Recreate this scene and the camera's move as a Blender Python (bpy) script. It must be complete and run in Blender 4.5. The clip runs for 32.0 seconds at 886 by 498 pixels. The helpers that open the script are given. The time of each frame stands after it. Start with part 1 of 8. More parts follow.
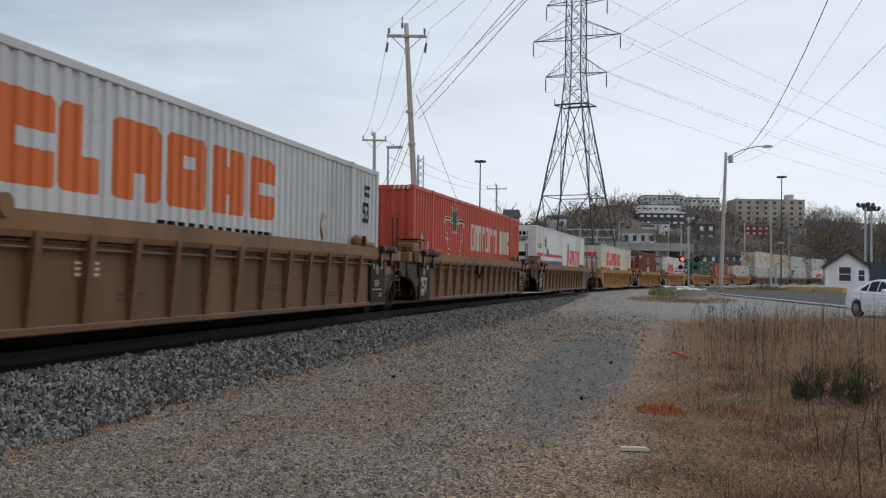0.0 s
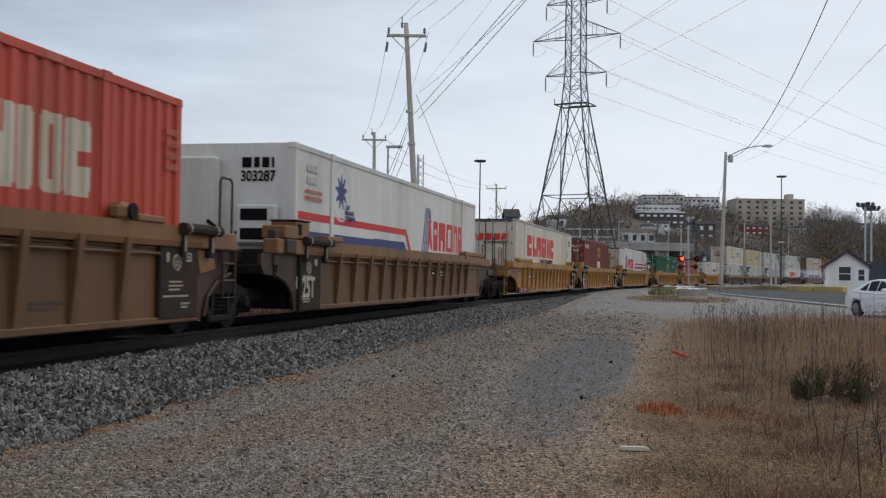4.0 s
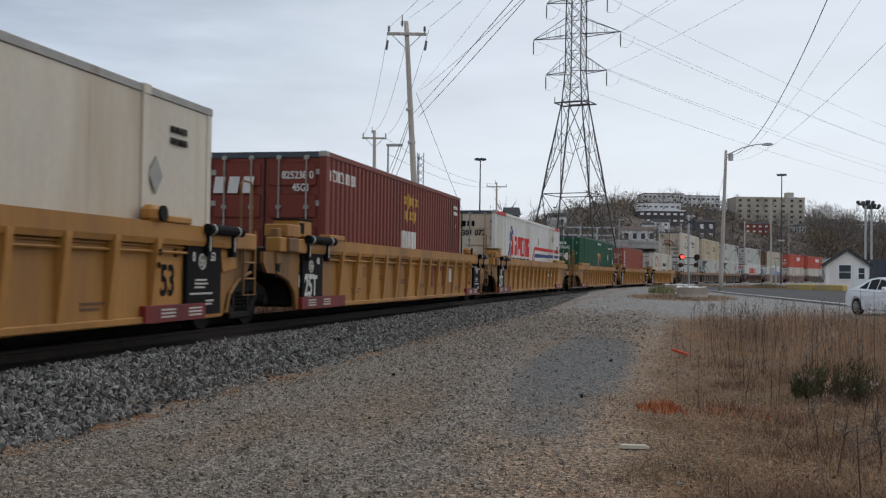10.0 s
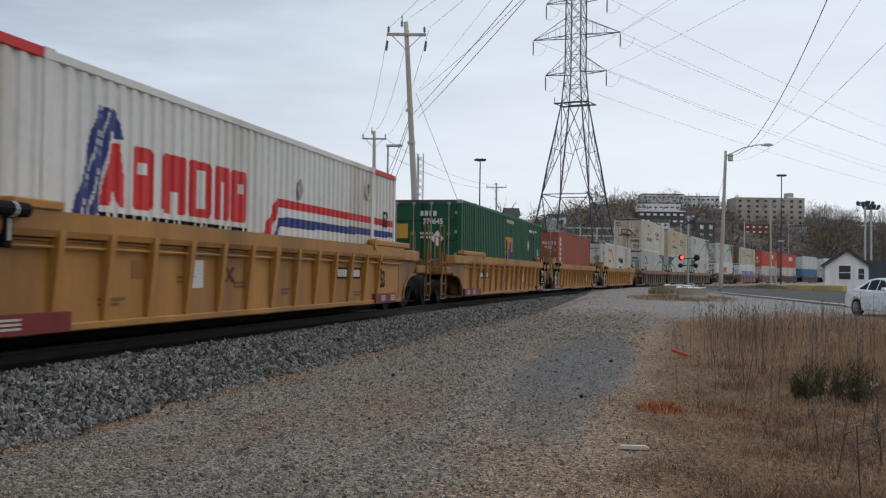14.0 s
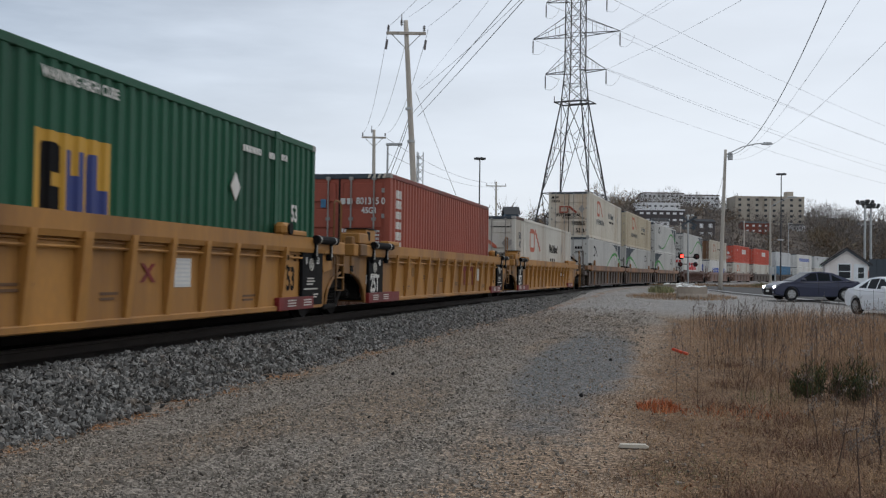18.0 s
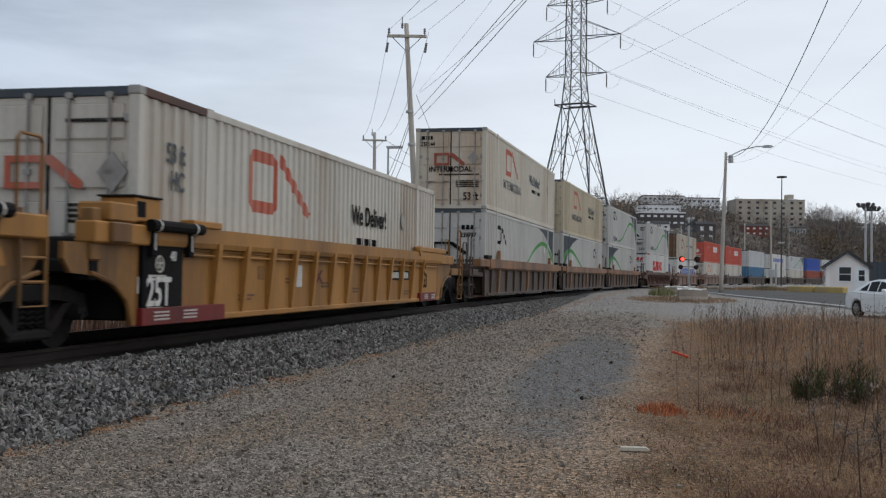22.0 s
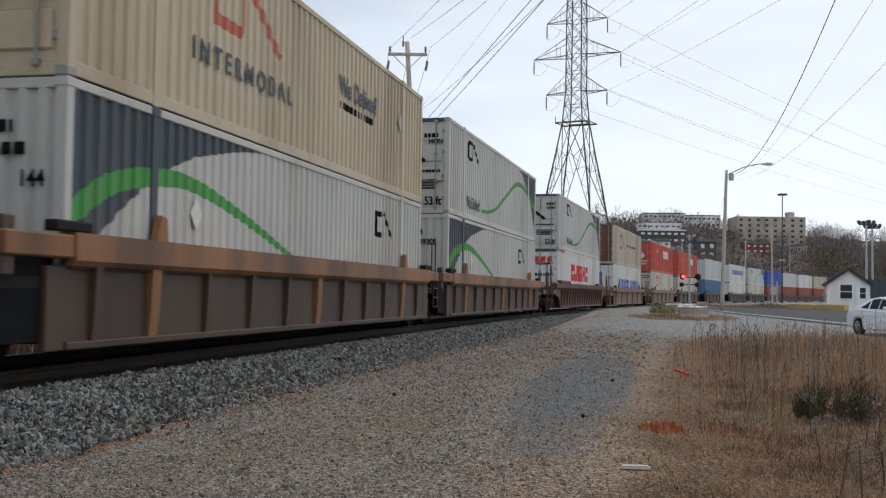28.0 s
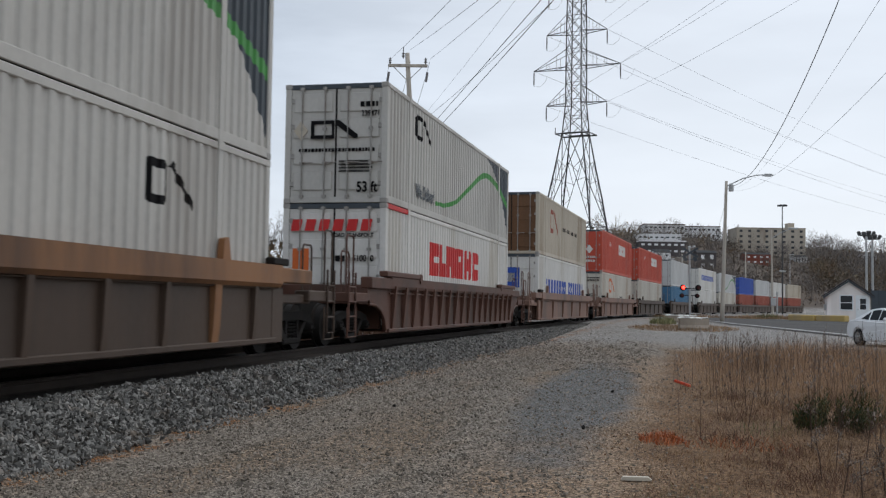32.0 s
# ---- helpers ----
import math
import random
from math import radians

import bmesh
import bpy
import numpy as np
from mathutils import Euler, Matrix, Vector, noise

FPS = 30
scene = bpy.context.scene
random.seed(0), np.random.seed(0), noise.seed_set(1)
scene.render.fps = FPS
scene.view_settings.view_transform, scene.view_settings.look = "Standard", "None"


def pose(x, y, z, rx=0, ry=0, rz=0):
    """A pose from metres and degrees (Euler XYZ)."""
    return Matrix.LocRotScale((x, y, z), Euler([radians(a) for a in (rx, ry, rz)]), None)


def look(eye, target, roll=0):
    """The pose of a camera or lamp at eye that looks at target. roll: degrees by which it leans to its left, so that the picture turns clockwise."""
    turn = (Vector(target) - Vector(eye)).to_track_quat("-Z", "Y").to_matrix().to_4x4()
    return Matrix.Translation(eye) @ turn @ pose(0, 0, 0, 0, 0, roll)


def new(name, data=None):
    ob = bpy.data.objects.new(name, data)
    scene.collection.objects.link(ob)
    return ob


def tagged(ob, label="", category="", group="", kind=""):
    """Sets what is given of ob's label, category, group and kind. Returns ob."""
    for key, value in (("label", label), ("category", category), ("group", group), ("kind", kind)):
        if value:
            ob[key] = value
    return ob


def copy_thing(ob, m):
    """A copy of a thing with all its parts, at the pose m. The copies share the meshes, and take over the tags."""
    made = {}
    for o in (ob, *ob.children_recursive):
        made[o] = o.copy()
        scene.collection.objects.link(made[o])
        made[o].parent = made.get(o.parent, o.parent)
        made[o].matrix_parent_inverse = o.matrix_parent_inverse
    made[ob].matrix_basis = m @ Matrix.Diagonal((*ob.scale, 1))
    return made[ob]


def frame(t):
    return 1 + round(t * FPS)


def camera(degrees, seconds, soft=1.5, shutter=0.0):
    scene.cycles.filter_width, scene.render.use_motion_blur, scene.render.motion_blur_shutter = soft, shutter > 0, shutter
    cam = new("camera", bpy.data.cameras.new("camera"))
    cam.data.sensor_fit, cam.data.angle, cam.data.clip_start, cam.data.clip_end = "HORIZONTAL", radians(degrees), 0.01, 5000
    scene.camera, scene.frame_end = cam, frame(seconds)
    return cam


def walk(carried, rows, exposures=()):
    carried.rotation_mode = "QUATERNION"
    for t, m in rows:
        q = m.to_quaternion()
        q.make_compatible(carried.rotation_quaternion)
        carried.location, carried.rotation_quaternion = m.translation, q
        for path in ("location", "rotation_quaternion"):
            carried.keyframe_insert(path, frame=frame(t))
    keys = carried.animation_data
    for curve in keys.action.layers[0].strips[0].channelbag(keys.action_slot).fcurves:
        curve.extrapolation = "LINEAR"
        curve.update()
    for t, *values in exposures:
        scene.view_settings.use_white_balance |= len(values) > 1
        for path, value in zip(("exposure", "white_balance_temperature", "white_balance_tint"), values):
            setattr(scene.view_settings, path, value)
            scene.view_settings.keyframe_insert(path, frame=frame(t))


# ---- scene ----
# ---- camera ----
EYE = (0.0, 0.0, 1.41)
LENS, YAW, TILT, ROLL = 1870.0, 10.894, 1.4334, 0.823
cam = camera(2 * math.degrees(math.atan(784 / LENS)), 32.0, soft=1.25, shutter=0.3)
SWAY = [(0, 0, 0), (3.5, 0, 0), (5.5, -5, 1.5), (7.5, -5, .4), (9.5, -5, 0), (10, -3.7, 0), (11.5, -4.6, -.4), (13, -2, 0),
        (14.5, -3, .6), (16.5, -3, 1.6), (17.5, -5, 1), (18.2, -4.8, .8), (19, -2.8, .6), (20, -1.8, 0), (21, 0, -.4), (23, 0, 0), (25, -.6, 0),
        (25.5, -.8, 0), (26.6, 3, 0), (27.5, 15, -.4), (28, 31, -2), (28.5, 46.3, -2.4), (29, 52.6, -3.4), (29.5, 53.2, -2.6), (30, 52, -2.4), (32, 50.4, -2.4)]


def aim(dy, dx):
    """The camera's pose for a small tilt and turn off its rest."""
    a, b = radians(YAW) - dx / LENS, radians(TILT) + dy / LENS
    way = Vector((-math.sin(a) * math.cos(b), math.cos(a) * math.cos(b), math.sin(b)))
    return look(EYE, Vector(EYE) + 10 * way, ROLL)


walk(cam, [(t, aim(dy, dx)) for t, dy, dx in SWAY],
     exposures=[(0, 0.0), (9, -0.04), (13, 0.0), (21, 0.0), (23.5, 0.0), (25, 0.22), (28, 0.2), (30, 0.12), (32, 0.05)])

# ---- daylight ----
world = bpy.data.worlds.new("world")
scene.world = world
world.use_nodes = True
SUN_HEIGHT, SUN_TURN = radians(60), radians(40)


def build_sky():
    t = world.node_tree
    t.nodes.clear()
    out, bg = t.nodes.new("ShaderNodeOutputWorld"), t.nodes.new("ShaderNodeBackground")
    sky = t.nodes.new("ShaderNodeTexSky")
    sky.sky_type, sky.sun_disc, sky.sun_elevation, sky.sun_rotation = "NISHITA", False, SUN_HEIGHT, SUN_TURN
    sky.dust_density, sky.air_density = 3.0, 1.0
    co, mp = t.nodes.new("ShaderNodeTexCoord"), t.nodes.new("ShaderNodeMapping")
    mp.inputs["Scale"].default_value = (1.6, 1.6, 7.5)
    n1, n2 = t.nodes.new("ShaderNodeTexNoise"), t.nodes.new("ShaderNodeTexNoise")
    n1.inputs["Scale"].default_value, n1.inputs["Detail"].default_value, n1.inputs["Roughness"].default_value = 1.7, 6, 0.5
    n2.inputs["Scale"].default_value, n2.inputs["Detail"].default_value = 5.0, 5
    sep, add = t.nodes.new("ShaderNodeSeparateXYZ"), t.nodes.new("ShaderNodeMath")
    t.links.new(co.outputs["Generated"], mp.inputs["Vector"])
    t.links.new(mp.outputs["Vector"], n1.inputs["Vector"])
    t.links.new(mp.outputs["Vector"], n2.inputs["Vector"])
    t.links.new(co.outputs["Generated"], sep.inputs["Vector"])
    mixn = t.nodes.new("ShaderNodeMix")
    mixn.inputs["Factor"].default_value = 0.34
    t.links.new(n1.outputs["Fac"], mixn.inputs["A"])
    t.links.new(n2.outputs["Fac"], mixn.inputs["B"])
    cl = t.nodes.new("ShaderNodeValToRGB")
    cl.color_ramp.elements[0].position, cl.color_ramp.elements[0].color = 0.38, (0.28, 0.35, 0.45, 1)
    cl.color_ramp.elements[1].position, cl.color_ramp.elements[1].color = 0.62, (0.555, 0.645, 0.77, 1)
    t.links.new(mixn.outputs["Result"], cl.inputs["Fac"])
    # the pale band of the overcast over the horizon
    hz = t.nodes.new("ShaderNodeValToRGB")
    hz.color_ramp.elements[0].position, hz.color_ramp.elements[0].color = 0.02, (0.75, 0.75, 0.75, 1)
    hz.color_ramp.elements[1].position, hz.color_ramp.elements[1].color = 0.20, (0.0, 0.0, 0.0, 1)
    t.links.new(sep.outputs["Z"], hz.inputs["Fac"])
    lift = t.nodes.new("ShaderNodeMix")
    lift.data_type = "RGBA"
    lift.inputs["B"].default_value = (0.875, 0.94, 1.02, 1)
    t.links.new(hz.outputs["Color"], lift.inputs["Factor"])
    t.links.new(cl.outputs["Color"], lift.inputs["A"])
    # thinner cloud towards the hidden sun
    toward = t.nodes.new("ShaderNodeVectorMath")
    toward.operation = "DOT_PRODUCT"
    toward.inputs[1].default_value = (math.sin(SUN_TURN), math.cos(SUN_TURN), 0.3)
    t.links.new(co.outputs["Generated"], toward.inputs[0])
    veil = t.nodes.new("ShaderNodeMapRange")
    veil.inputs["From Min"].default_value, veil.inputs["From Max"].default_value = 0.25, 0.8
    veil.inputs["To Min"].default_value, veil.inputs["To Max"].default_value = 0.0, 0.72
    t.links.new(toward.outputs["Value"], veil.inputs["Value"])
    thin = t.nodes.new("ShaderNodeMix")
    thin.data_type = "RGBA"
    thin.inputs["B"].default_value = (0.92, 0.97, 1.04, 1)
    t.links.new(veil.outputs["Result"], thin.inputs["Factor"])
    t.links.new(lift.outputs["Result"], thin.inputs["A"])
    # the overcast is thin behind the camera too
    behind = t.nodes.new("ShaderNodeVectorMath")
    behind.operation = "DOT_PRODUCT"
    behind.inputs[1].default_value = (0.35, -0.93, 0.15)
    t.links.new(co.outputs["Generated"], behind.inputs[0])
    veil2 = t.nodes.new("ShaderNodeMapRange")
    veil2.inputs["From Min"].default_value, veil2.inputs["From Max"].default_value = 0.0, 0.9
    veil2.inputs["To Min"].default_value, veil2.inputs["To Max"].default_value = 0.0, 0.5
    t.links.new(behind.outputs["Value"], veil2.inputs["Value"])
    thin2 = t.nodes.new("ShaderNodeMix")
    thin2.data_type = "RGBA"
    thin2.inputs["B"].default_value = (0.98, 1.0, 1.03, 1)
    t.links.new(veil2.outputs["Result"], thin2.inputs["Factor"])
    t.links.new(thin.outputs["Result"], thin2.inputs["A"])
    dim = t.nodes.new("ShaderNodeMix")
    dim.data_type, dim.blend_type = "RGBA", "ADD"
    dim.inputs["Factor"].default_value = 1.0
    sc = t.nodes.new("ShaderNodeVectorMath")
    sc.operation = "SCALE"
    sc.inputs["Scale"].default_value = 0.015
    t.links.new(sky.outputs["Color"], sc.inputs[0])
    t.links.new(thin2.outputs["Result"], dim.inputs["A"])
    t.links.new(sc.outputs["Vector"], dim.inputs["B"])
    t.links.new(dim.outputs["Result"], bg.inputs["Color"])
    bg.inputs["Strength"].default_value = 0.91
    t.links.new(bg.outputs["Background"], out.inputs["Surface"])


build_sky()
sun = new("sun", bpy.data.lights.new("sun", "SUN"))
sun.data.energy, sun.data.angle, sun.data.color = 0.68, radians(40), (1.0, 0.93, 0.82)
sun.matrix_world = look((0, 0, 60), (-60 * math.sin(SUN_TURN) / math.tan(SUN_HEIGHT), -60 * math.cos(SUN_TURN) / math.tan(SUN_HEIGHT), 0))

# ---- materials ----


def material(name, col, rough=0.7, metal=0.0, vary=0.25, scale=3.0, fine=40.0, bump=0.1, dirt=None, dirt_amount=0.0, stretch=(1, 1, 1), rand=0.0, per="object", spec=0.25):
    """A painted, rusted, stony or leafy surface: two scales of noise in colour and roughness, a fine relief, and stains of a second colour."""
    m = bpy.data.materials.new(name)
    m.use_nodes = True
    t = m.node_tree
    b = t.nodes["Principled BSDF"]
    b.inputs["Metallic"].default_value = metal
    b.inputs["Specular IOR Level"].default_value = spec
    co, mp = t.nodes.new("ShaderNodeTexCoord"), t.nodes.new("ShaderNodeMapping")
    mp.inputs["Scale"].default_value = stretch
    t.links.new(co.outputs["Object"], mp.inputs["Vector"])
    big, small = t.nodes.new("ShaderNodeTexNoise"), t.nodes.new("ShaderNodeTexNoise")
    for n, s, d in ((big, scale, 4), (small, fine, 3)):
        n.inputs["Scale"].default_value, n.inputs["Detail"].default_value = s, d
        t.links.new(mp.outputs["Vector"], n.inputs["Vector"])
    both = t.nodes.new("ShaderNodeMix")
    both.inputs["Factor"].default_value = 0.4
    t.links.new(big.outputs["Fac"], both.inputs["A"])
    t.links.new(small.outputs["Fac"], both.inputs["B"])
    ramp = t.nodes.new("ShaderNodeValToRGB")
    lo, hi = [max(0, c * (1 - vary)) for c in col], [min(1, c * (1 + vary)) for c in col]
    ramp.color_ramp.elements[0].position, ramp.color_ramp.elements[0].color = 0.3, (*lo, 1)
    ramp.color_ramp.elements[1].position, ramp.color_ramp.elements[1].color = 0.7, (*hi, 1)
    t.links.new(both.outputs["Result"], ramp.inputs["Fac"])
    last = ramp.outputs["Color"]
    if dirt:
        blot, edge = t.nodes.new("ShaderNodeTexNoise"), t.nodes.new("ShaderNodeValToRGB")
        blot.inputs["Scale"].default_value, blot.inputs["Detail"].default_value, blot.inputs["Roughness"].default_value = scale * 0.7, 8, 0.65
        streak = t.nodes.new("ShaderNodeMapping")
        streak.inputs["Scale"].default_value, streak.inputs["Location"].default_value = (stretch[0], stretch[1], stretch[2] * 0.25), (3.1, 7.7, 1.3)
        t.links.new(co.outputs["Object"], streak.inputs["Vector"])
        t.links.new(streak.outputs["Vector"], blot.inputs["Vector"])
        edge.color_ramp.elements[0].position, edge.color_ramp.elements[1].position = 0.62 - 0.3 * dirt_amount, 0.80 - 0.2 * dirt_amount
        t.links.new(blot.outputs["Fac"], edge.inputs["Fac"])
        mx = t.nodes.new("ShaderNodeMix")
        mx.data_type = "RGBA"
        mx.inputs["B"].default_value = (*dirt, 1)
        t.links.new(edge.outputs["Color"], mx.inputs["Factor"])
        t.links.new(last, mx.inputs["A"])
        last = mx.outputs["Result"]
    if rand:
        src = t.nodes.new("ShaderNodeObjectInfo" if per == "object" else "ShaderNodeNewGeometry")
        hs, mr = t.nodes.new("ShaderNodeHueSaturation"), t.nodes.new("ShaderNodeMapRange")
        mr.inputs["To Min"].default_value, mr.inputs["To Max"].default_value = 1 - rand, 1 + rand
        t.links.new(src.outputs["Random" if per == "object" else "Random Per Island"], mr.inputs["Value"])
        t.links.new(mr.outputs["Result"], hs.inputs["Value"])
        t.links.new(last, hs.inputs["Color"])
        last = hs.outputs["Color"]
    t.links.new(last, b.inputs["Base Color"])
    mr = t.nodes.new("ShaderNodeMapRange")
    mr.inputs["To Min"].default_value, mr.inputs["To Max"].default_value = max(0.04, rough - 0.12), min(1, rough + 0.12)
    t.links.new(small.outputs["Fac"], mr.inputs["Value"])
    t.links.new(mr.outputs["Result"], b.inputs["Roughness"])
    if bump:
        bp = t.nodes.new("ShaderNodeBump")
        bp.inputs["Strength"].default_value, bp.inputs["Distance"].default_value = bump, 0.02
        t.links.new(small.outputs["Fac"], bp.inputs["Height"])
        t.links.new(bp.outputs["Normal"], b.inputs["Normal"])
    return m


def glow(name, col, power):
    m = bpy.data.materials.new(name)
    m.use_nodes = True
    b = m.node_tree.nodes["Principled BSDF"]
    b.inputs["Base Color"].default_value = (*col, 1)
    b.inputs["Emission Color"].default_value, b.inputs["Emission Strength"].default_value = (*col, 1), power
    return m


def glassy(name, col=(0.02, 0.025, 0.03), rough=0.08):
    m = bpy.data.materials.new(name)
    m.use_nodes = True
    b = m.node_tree.nodes["Principled BSDF"]
    b.inputs["Base Color"].default_value, b.inputs["Roughness"].default_value = (*col, 1), rough
    b.inputs["Specular IOR Level"].default_value = 0.35
    return m


GRIME, RUST = (0.10, 0.075, 0.055), (0.16, 0.07, 0.035)


def paint(name, col, dirt=GRIME, amount=0.35, rough=0.55, vary=0.12, spec=0.25):
    return material(name, col, rough, 0, vary, 0.8, 14.0, 0.06, dirt, amount, (1, 1, 0.6), spec=spec)


M = {
    "white": paint("paint_white", (0.61, 0.60, 0.57), (0.43, 0.39, 0.32), 0.45),
    "stained": paint("paint_stained", (0.56, 0.50, 0.41), (0.36, 0.22, 0.12), 0.75),
    "cream": paint("paint_cream", (0.555, 0.51, 0.425), (0.42, 0.335, 0.235), 0.4),
    "grey": paint("paint_grey", (0.50, 0.505, 0.50), (0.36, 0.36, 0.35), 0.3),
    "ash": paint("paint_warm_grey", (0.475, 0.465, 0.435), (0.33, 0.31, 0.28), 0.4),
    "pale": paint("paint_pale", (0.54, 0.515, 0.455), (0.36, 0.29, 0.22), 0.55),
    "tan": paint("paint_tan", (0.485, 0.415, 0.295), (0.32, 0.25, 0.17), 0.5),
    "sand": paint("paint_sand", (0.46, 0.41, 0.33), (0.24, 0.17, 0.11), 0.4),
    "red": paint("paint_red", (0.47, 0.075, 0.045), (0.30, 0.07, 0.045), 0.3),
    "oxide": paint("paint_oxide", (0.165, 0.036, 0.024), (0.095, 0.030, 0.022), 0.4),
    "terra": paint("paint_terracotta", (0.29, 0.075, 0.048), (0.2, 0.06, 0.04), 0.35),
    "green": paint("paint_green", (0.009, 0.075, 0.037), (0.014, 0.045, 0.028), 0.3),
    "blue": paint("paint_blue", (0.06, 0.16, 0.27), (0.1, 0.14, 0.18), 0.3),
    "royal": paint("paint_royal_blue", (0.03, 0.08, 0.36), (0.08, 0.1, 0.2), 0.2),
    "gold": paint("paint_gold", (0.48, 0.27, 0.035), (0.3, 0.2, 0.06), 0.25),
    "forest": paint("paint_forest_green", (0.012, 0.12, 0.06), (0.02, 0.07, 0.04), 0.2),
    "ink": paint("paint_black", (0.006, 0.006, 0.007), (0.016, 0.013, 0.011), 0.3, .8, spec=.12),
    "slate": paint("paint_slate", (0.055, 0.068, 0.08), (0.14, 0.14, 0.14), 0.25),
    "leaf": paint("paint_leaf_green", (0.07, 0.28, 0.07), (0.1, 0.2, 0.09), 0.2),
    "orange": paint("paint_orange", (0.58, 0.13, 0.03), (0.4, 0.17, 0.1), 0.25),
    "faded_red": paint("paint_faded_red", (0.44, 0.115, 0.07), (0.42, 0.26, 0.2), 0.55),
    "crimson": paint("paint_crimson", (0.52, 0.03, 0.03), (0.4, 0.12, 0.1), 0.2),
    "navy": paint("paint_navy", (0.035, 0.05, 0.17), (0.1, 0.1, 0.14), 0.2),
    "yellow": paint("car_yellow", (0.36, 0.174, 0.043), (0.19, 0.092, 0.032), 0.6, vary=.22),
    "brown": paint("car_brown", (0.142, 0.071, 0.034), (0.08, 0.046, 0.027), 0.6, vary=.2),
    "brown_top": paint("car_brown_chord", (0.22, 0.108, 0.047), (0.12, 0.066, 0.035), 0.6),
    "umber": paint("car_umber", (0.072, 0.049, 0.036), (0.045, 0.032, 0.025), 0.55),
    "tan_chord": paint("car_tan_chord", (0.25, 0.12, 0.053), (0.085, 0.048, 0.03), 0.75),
    # end paints: grime, plus the shade round the trucks put into the colour
    "brown_end": paint("car_brown_greasy_shaded", (0.062, 0.034, 0.02), (0.024, 0.017, 0.013), 0.7, vary=.25),
    "yellow_end": paint("car_yellow_grimy_shaded", (0.29, 0.14, 0.038), (0.07, 0.042, 0.024), 0.85, vary=.3),
    "maroon": paint("car_maroon", (0.10, 0.048, 0.034), (0.05, 0.035, 0.028), 0.5),
    "rosy": paint("car_rosy_brown", (0.20, 0.115, 0.085), (0.09, 0.07, 0.06), 0.5),
    "patch": paint("patch_red", (0.2, 0.022, 0.021), (0.07, 0.02, 0.018), 0.55),
    "sooty": paint("faded_black", (0.026, 0.023, 0.021), (0.05, 0.034, 0.024), 0.6, .8, spec=.12),
    "iron": material("cast_iron", (0.012, 0.0105, 0.0095), 0.85, 0.0, 0.35, 2.5, 30, 0.2, (0.035, 0.022, 0.015), 0.25),
    "dark": material("near_black", (0.013, 0.012, 0.011), 0.85, 0.0, 0.4, 2.0, 25, 0.2),
    "rail": material("rail_steel", (0.028, 0.021, 0.017), 0.7, 0.3, 0.3, 3, 30, 0.1),
    "shine": material("worn_steel", (0.30, 0.29, 0.28), 0.36, 0.9, 0.2, 3, 30, 0.05),
    "galv": material("galvanised_steel", (0.42, 0.43, 0.43), 0.5, 0.6, 0.2, 3, 20, 0.05),
    "bar": material("locking_bar_steel", (0.30, 0.29, 0.27), 0.5, 0.5, 0.2, 3, 20, 0.05, RUST, 0.2),
    "tower": material("weathered_tower_steel", (0.07, 0.07, 0.072), 0.65, 0.4, 0.25, 1.0, 12, 0.05),
    "pole": material("weathered_pole_wood", (0.45, 0.41, 0.355), 0.9, 0, 0.25, 1.5, 30, 0.3, (0.2, 0.18, 0.15), 0.3, (3, 3, 0.15)),
    "tie": material("creosoted_tie", (0.042, 0.034, 0.029), 0.95, 0, 0.4, 3, 25, 0.4, rand=0.3),
    "wire": material("wire", (0.03, 0.03, 0.032), 0.6, 0, 0.1, 1, 10, 0),
    "porcelain": material("insulator", (0.16, 0.15, 0.15), 0.3, 0, 0.2, 3, 20, 0),
}


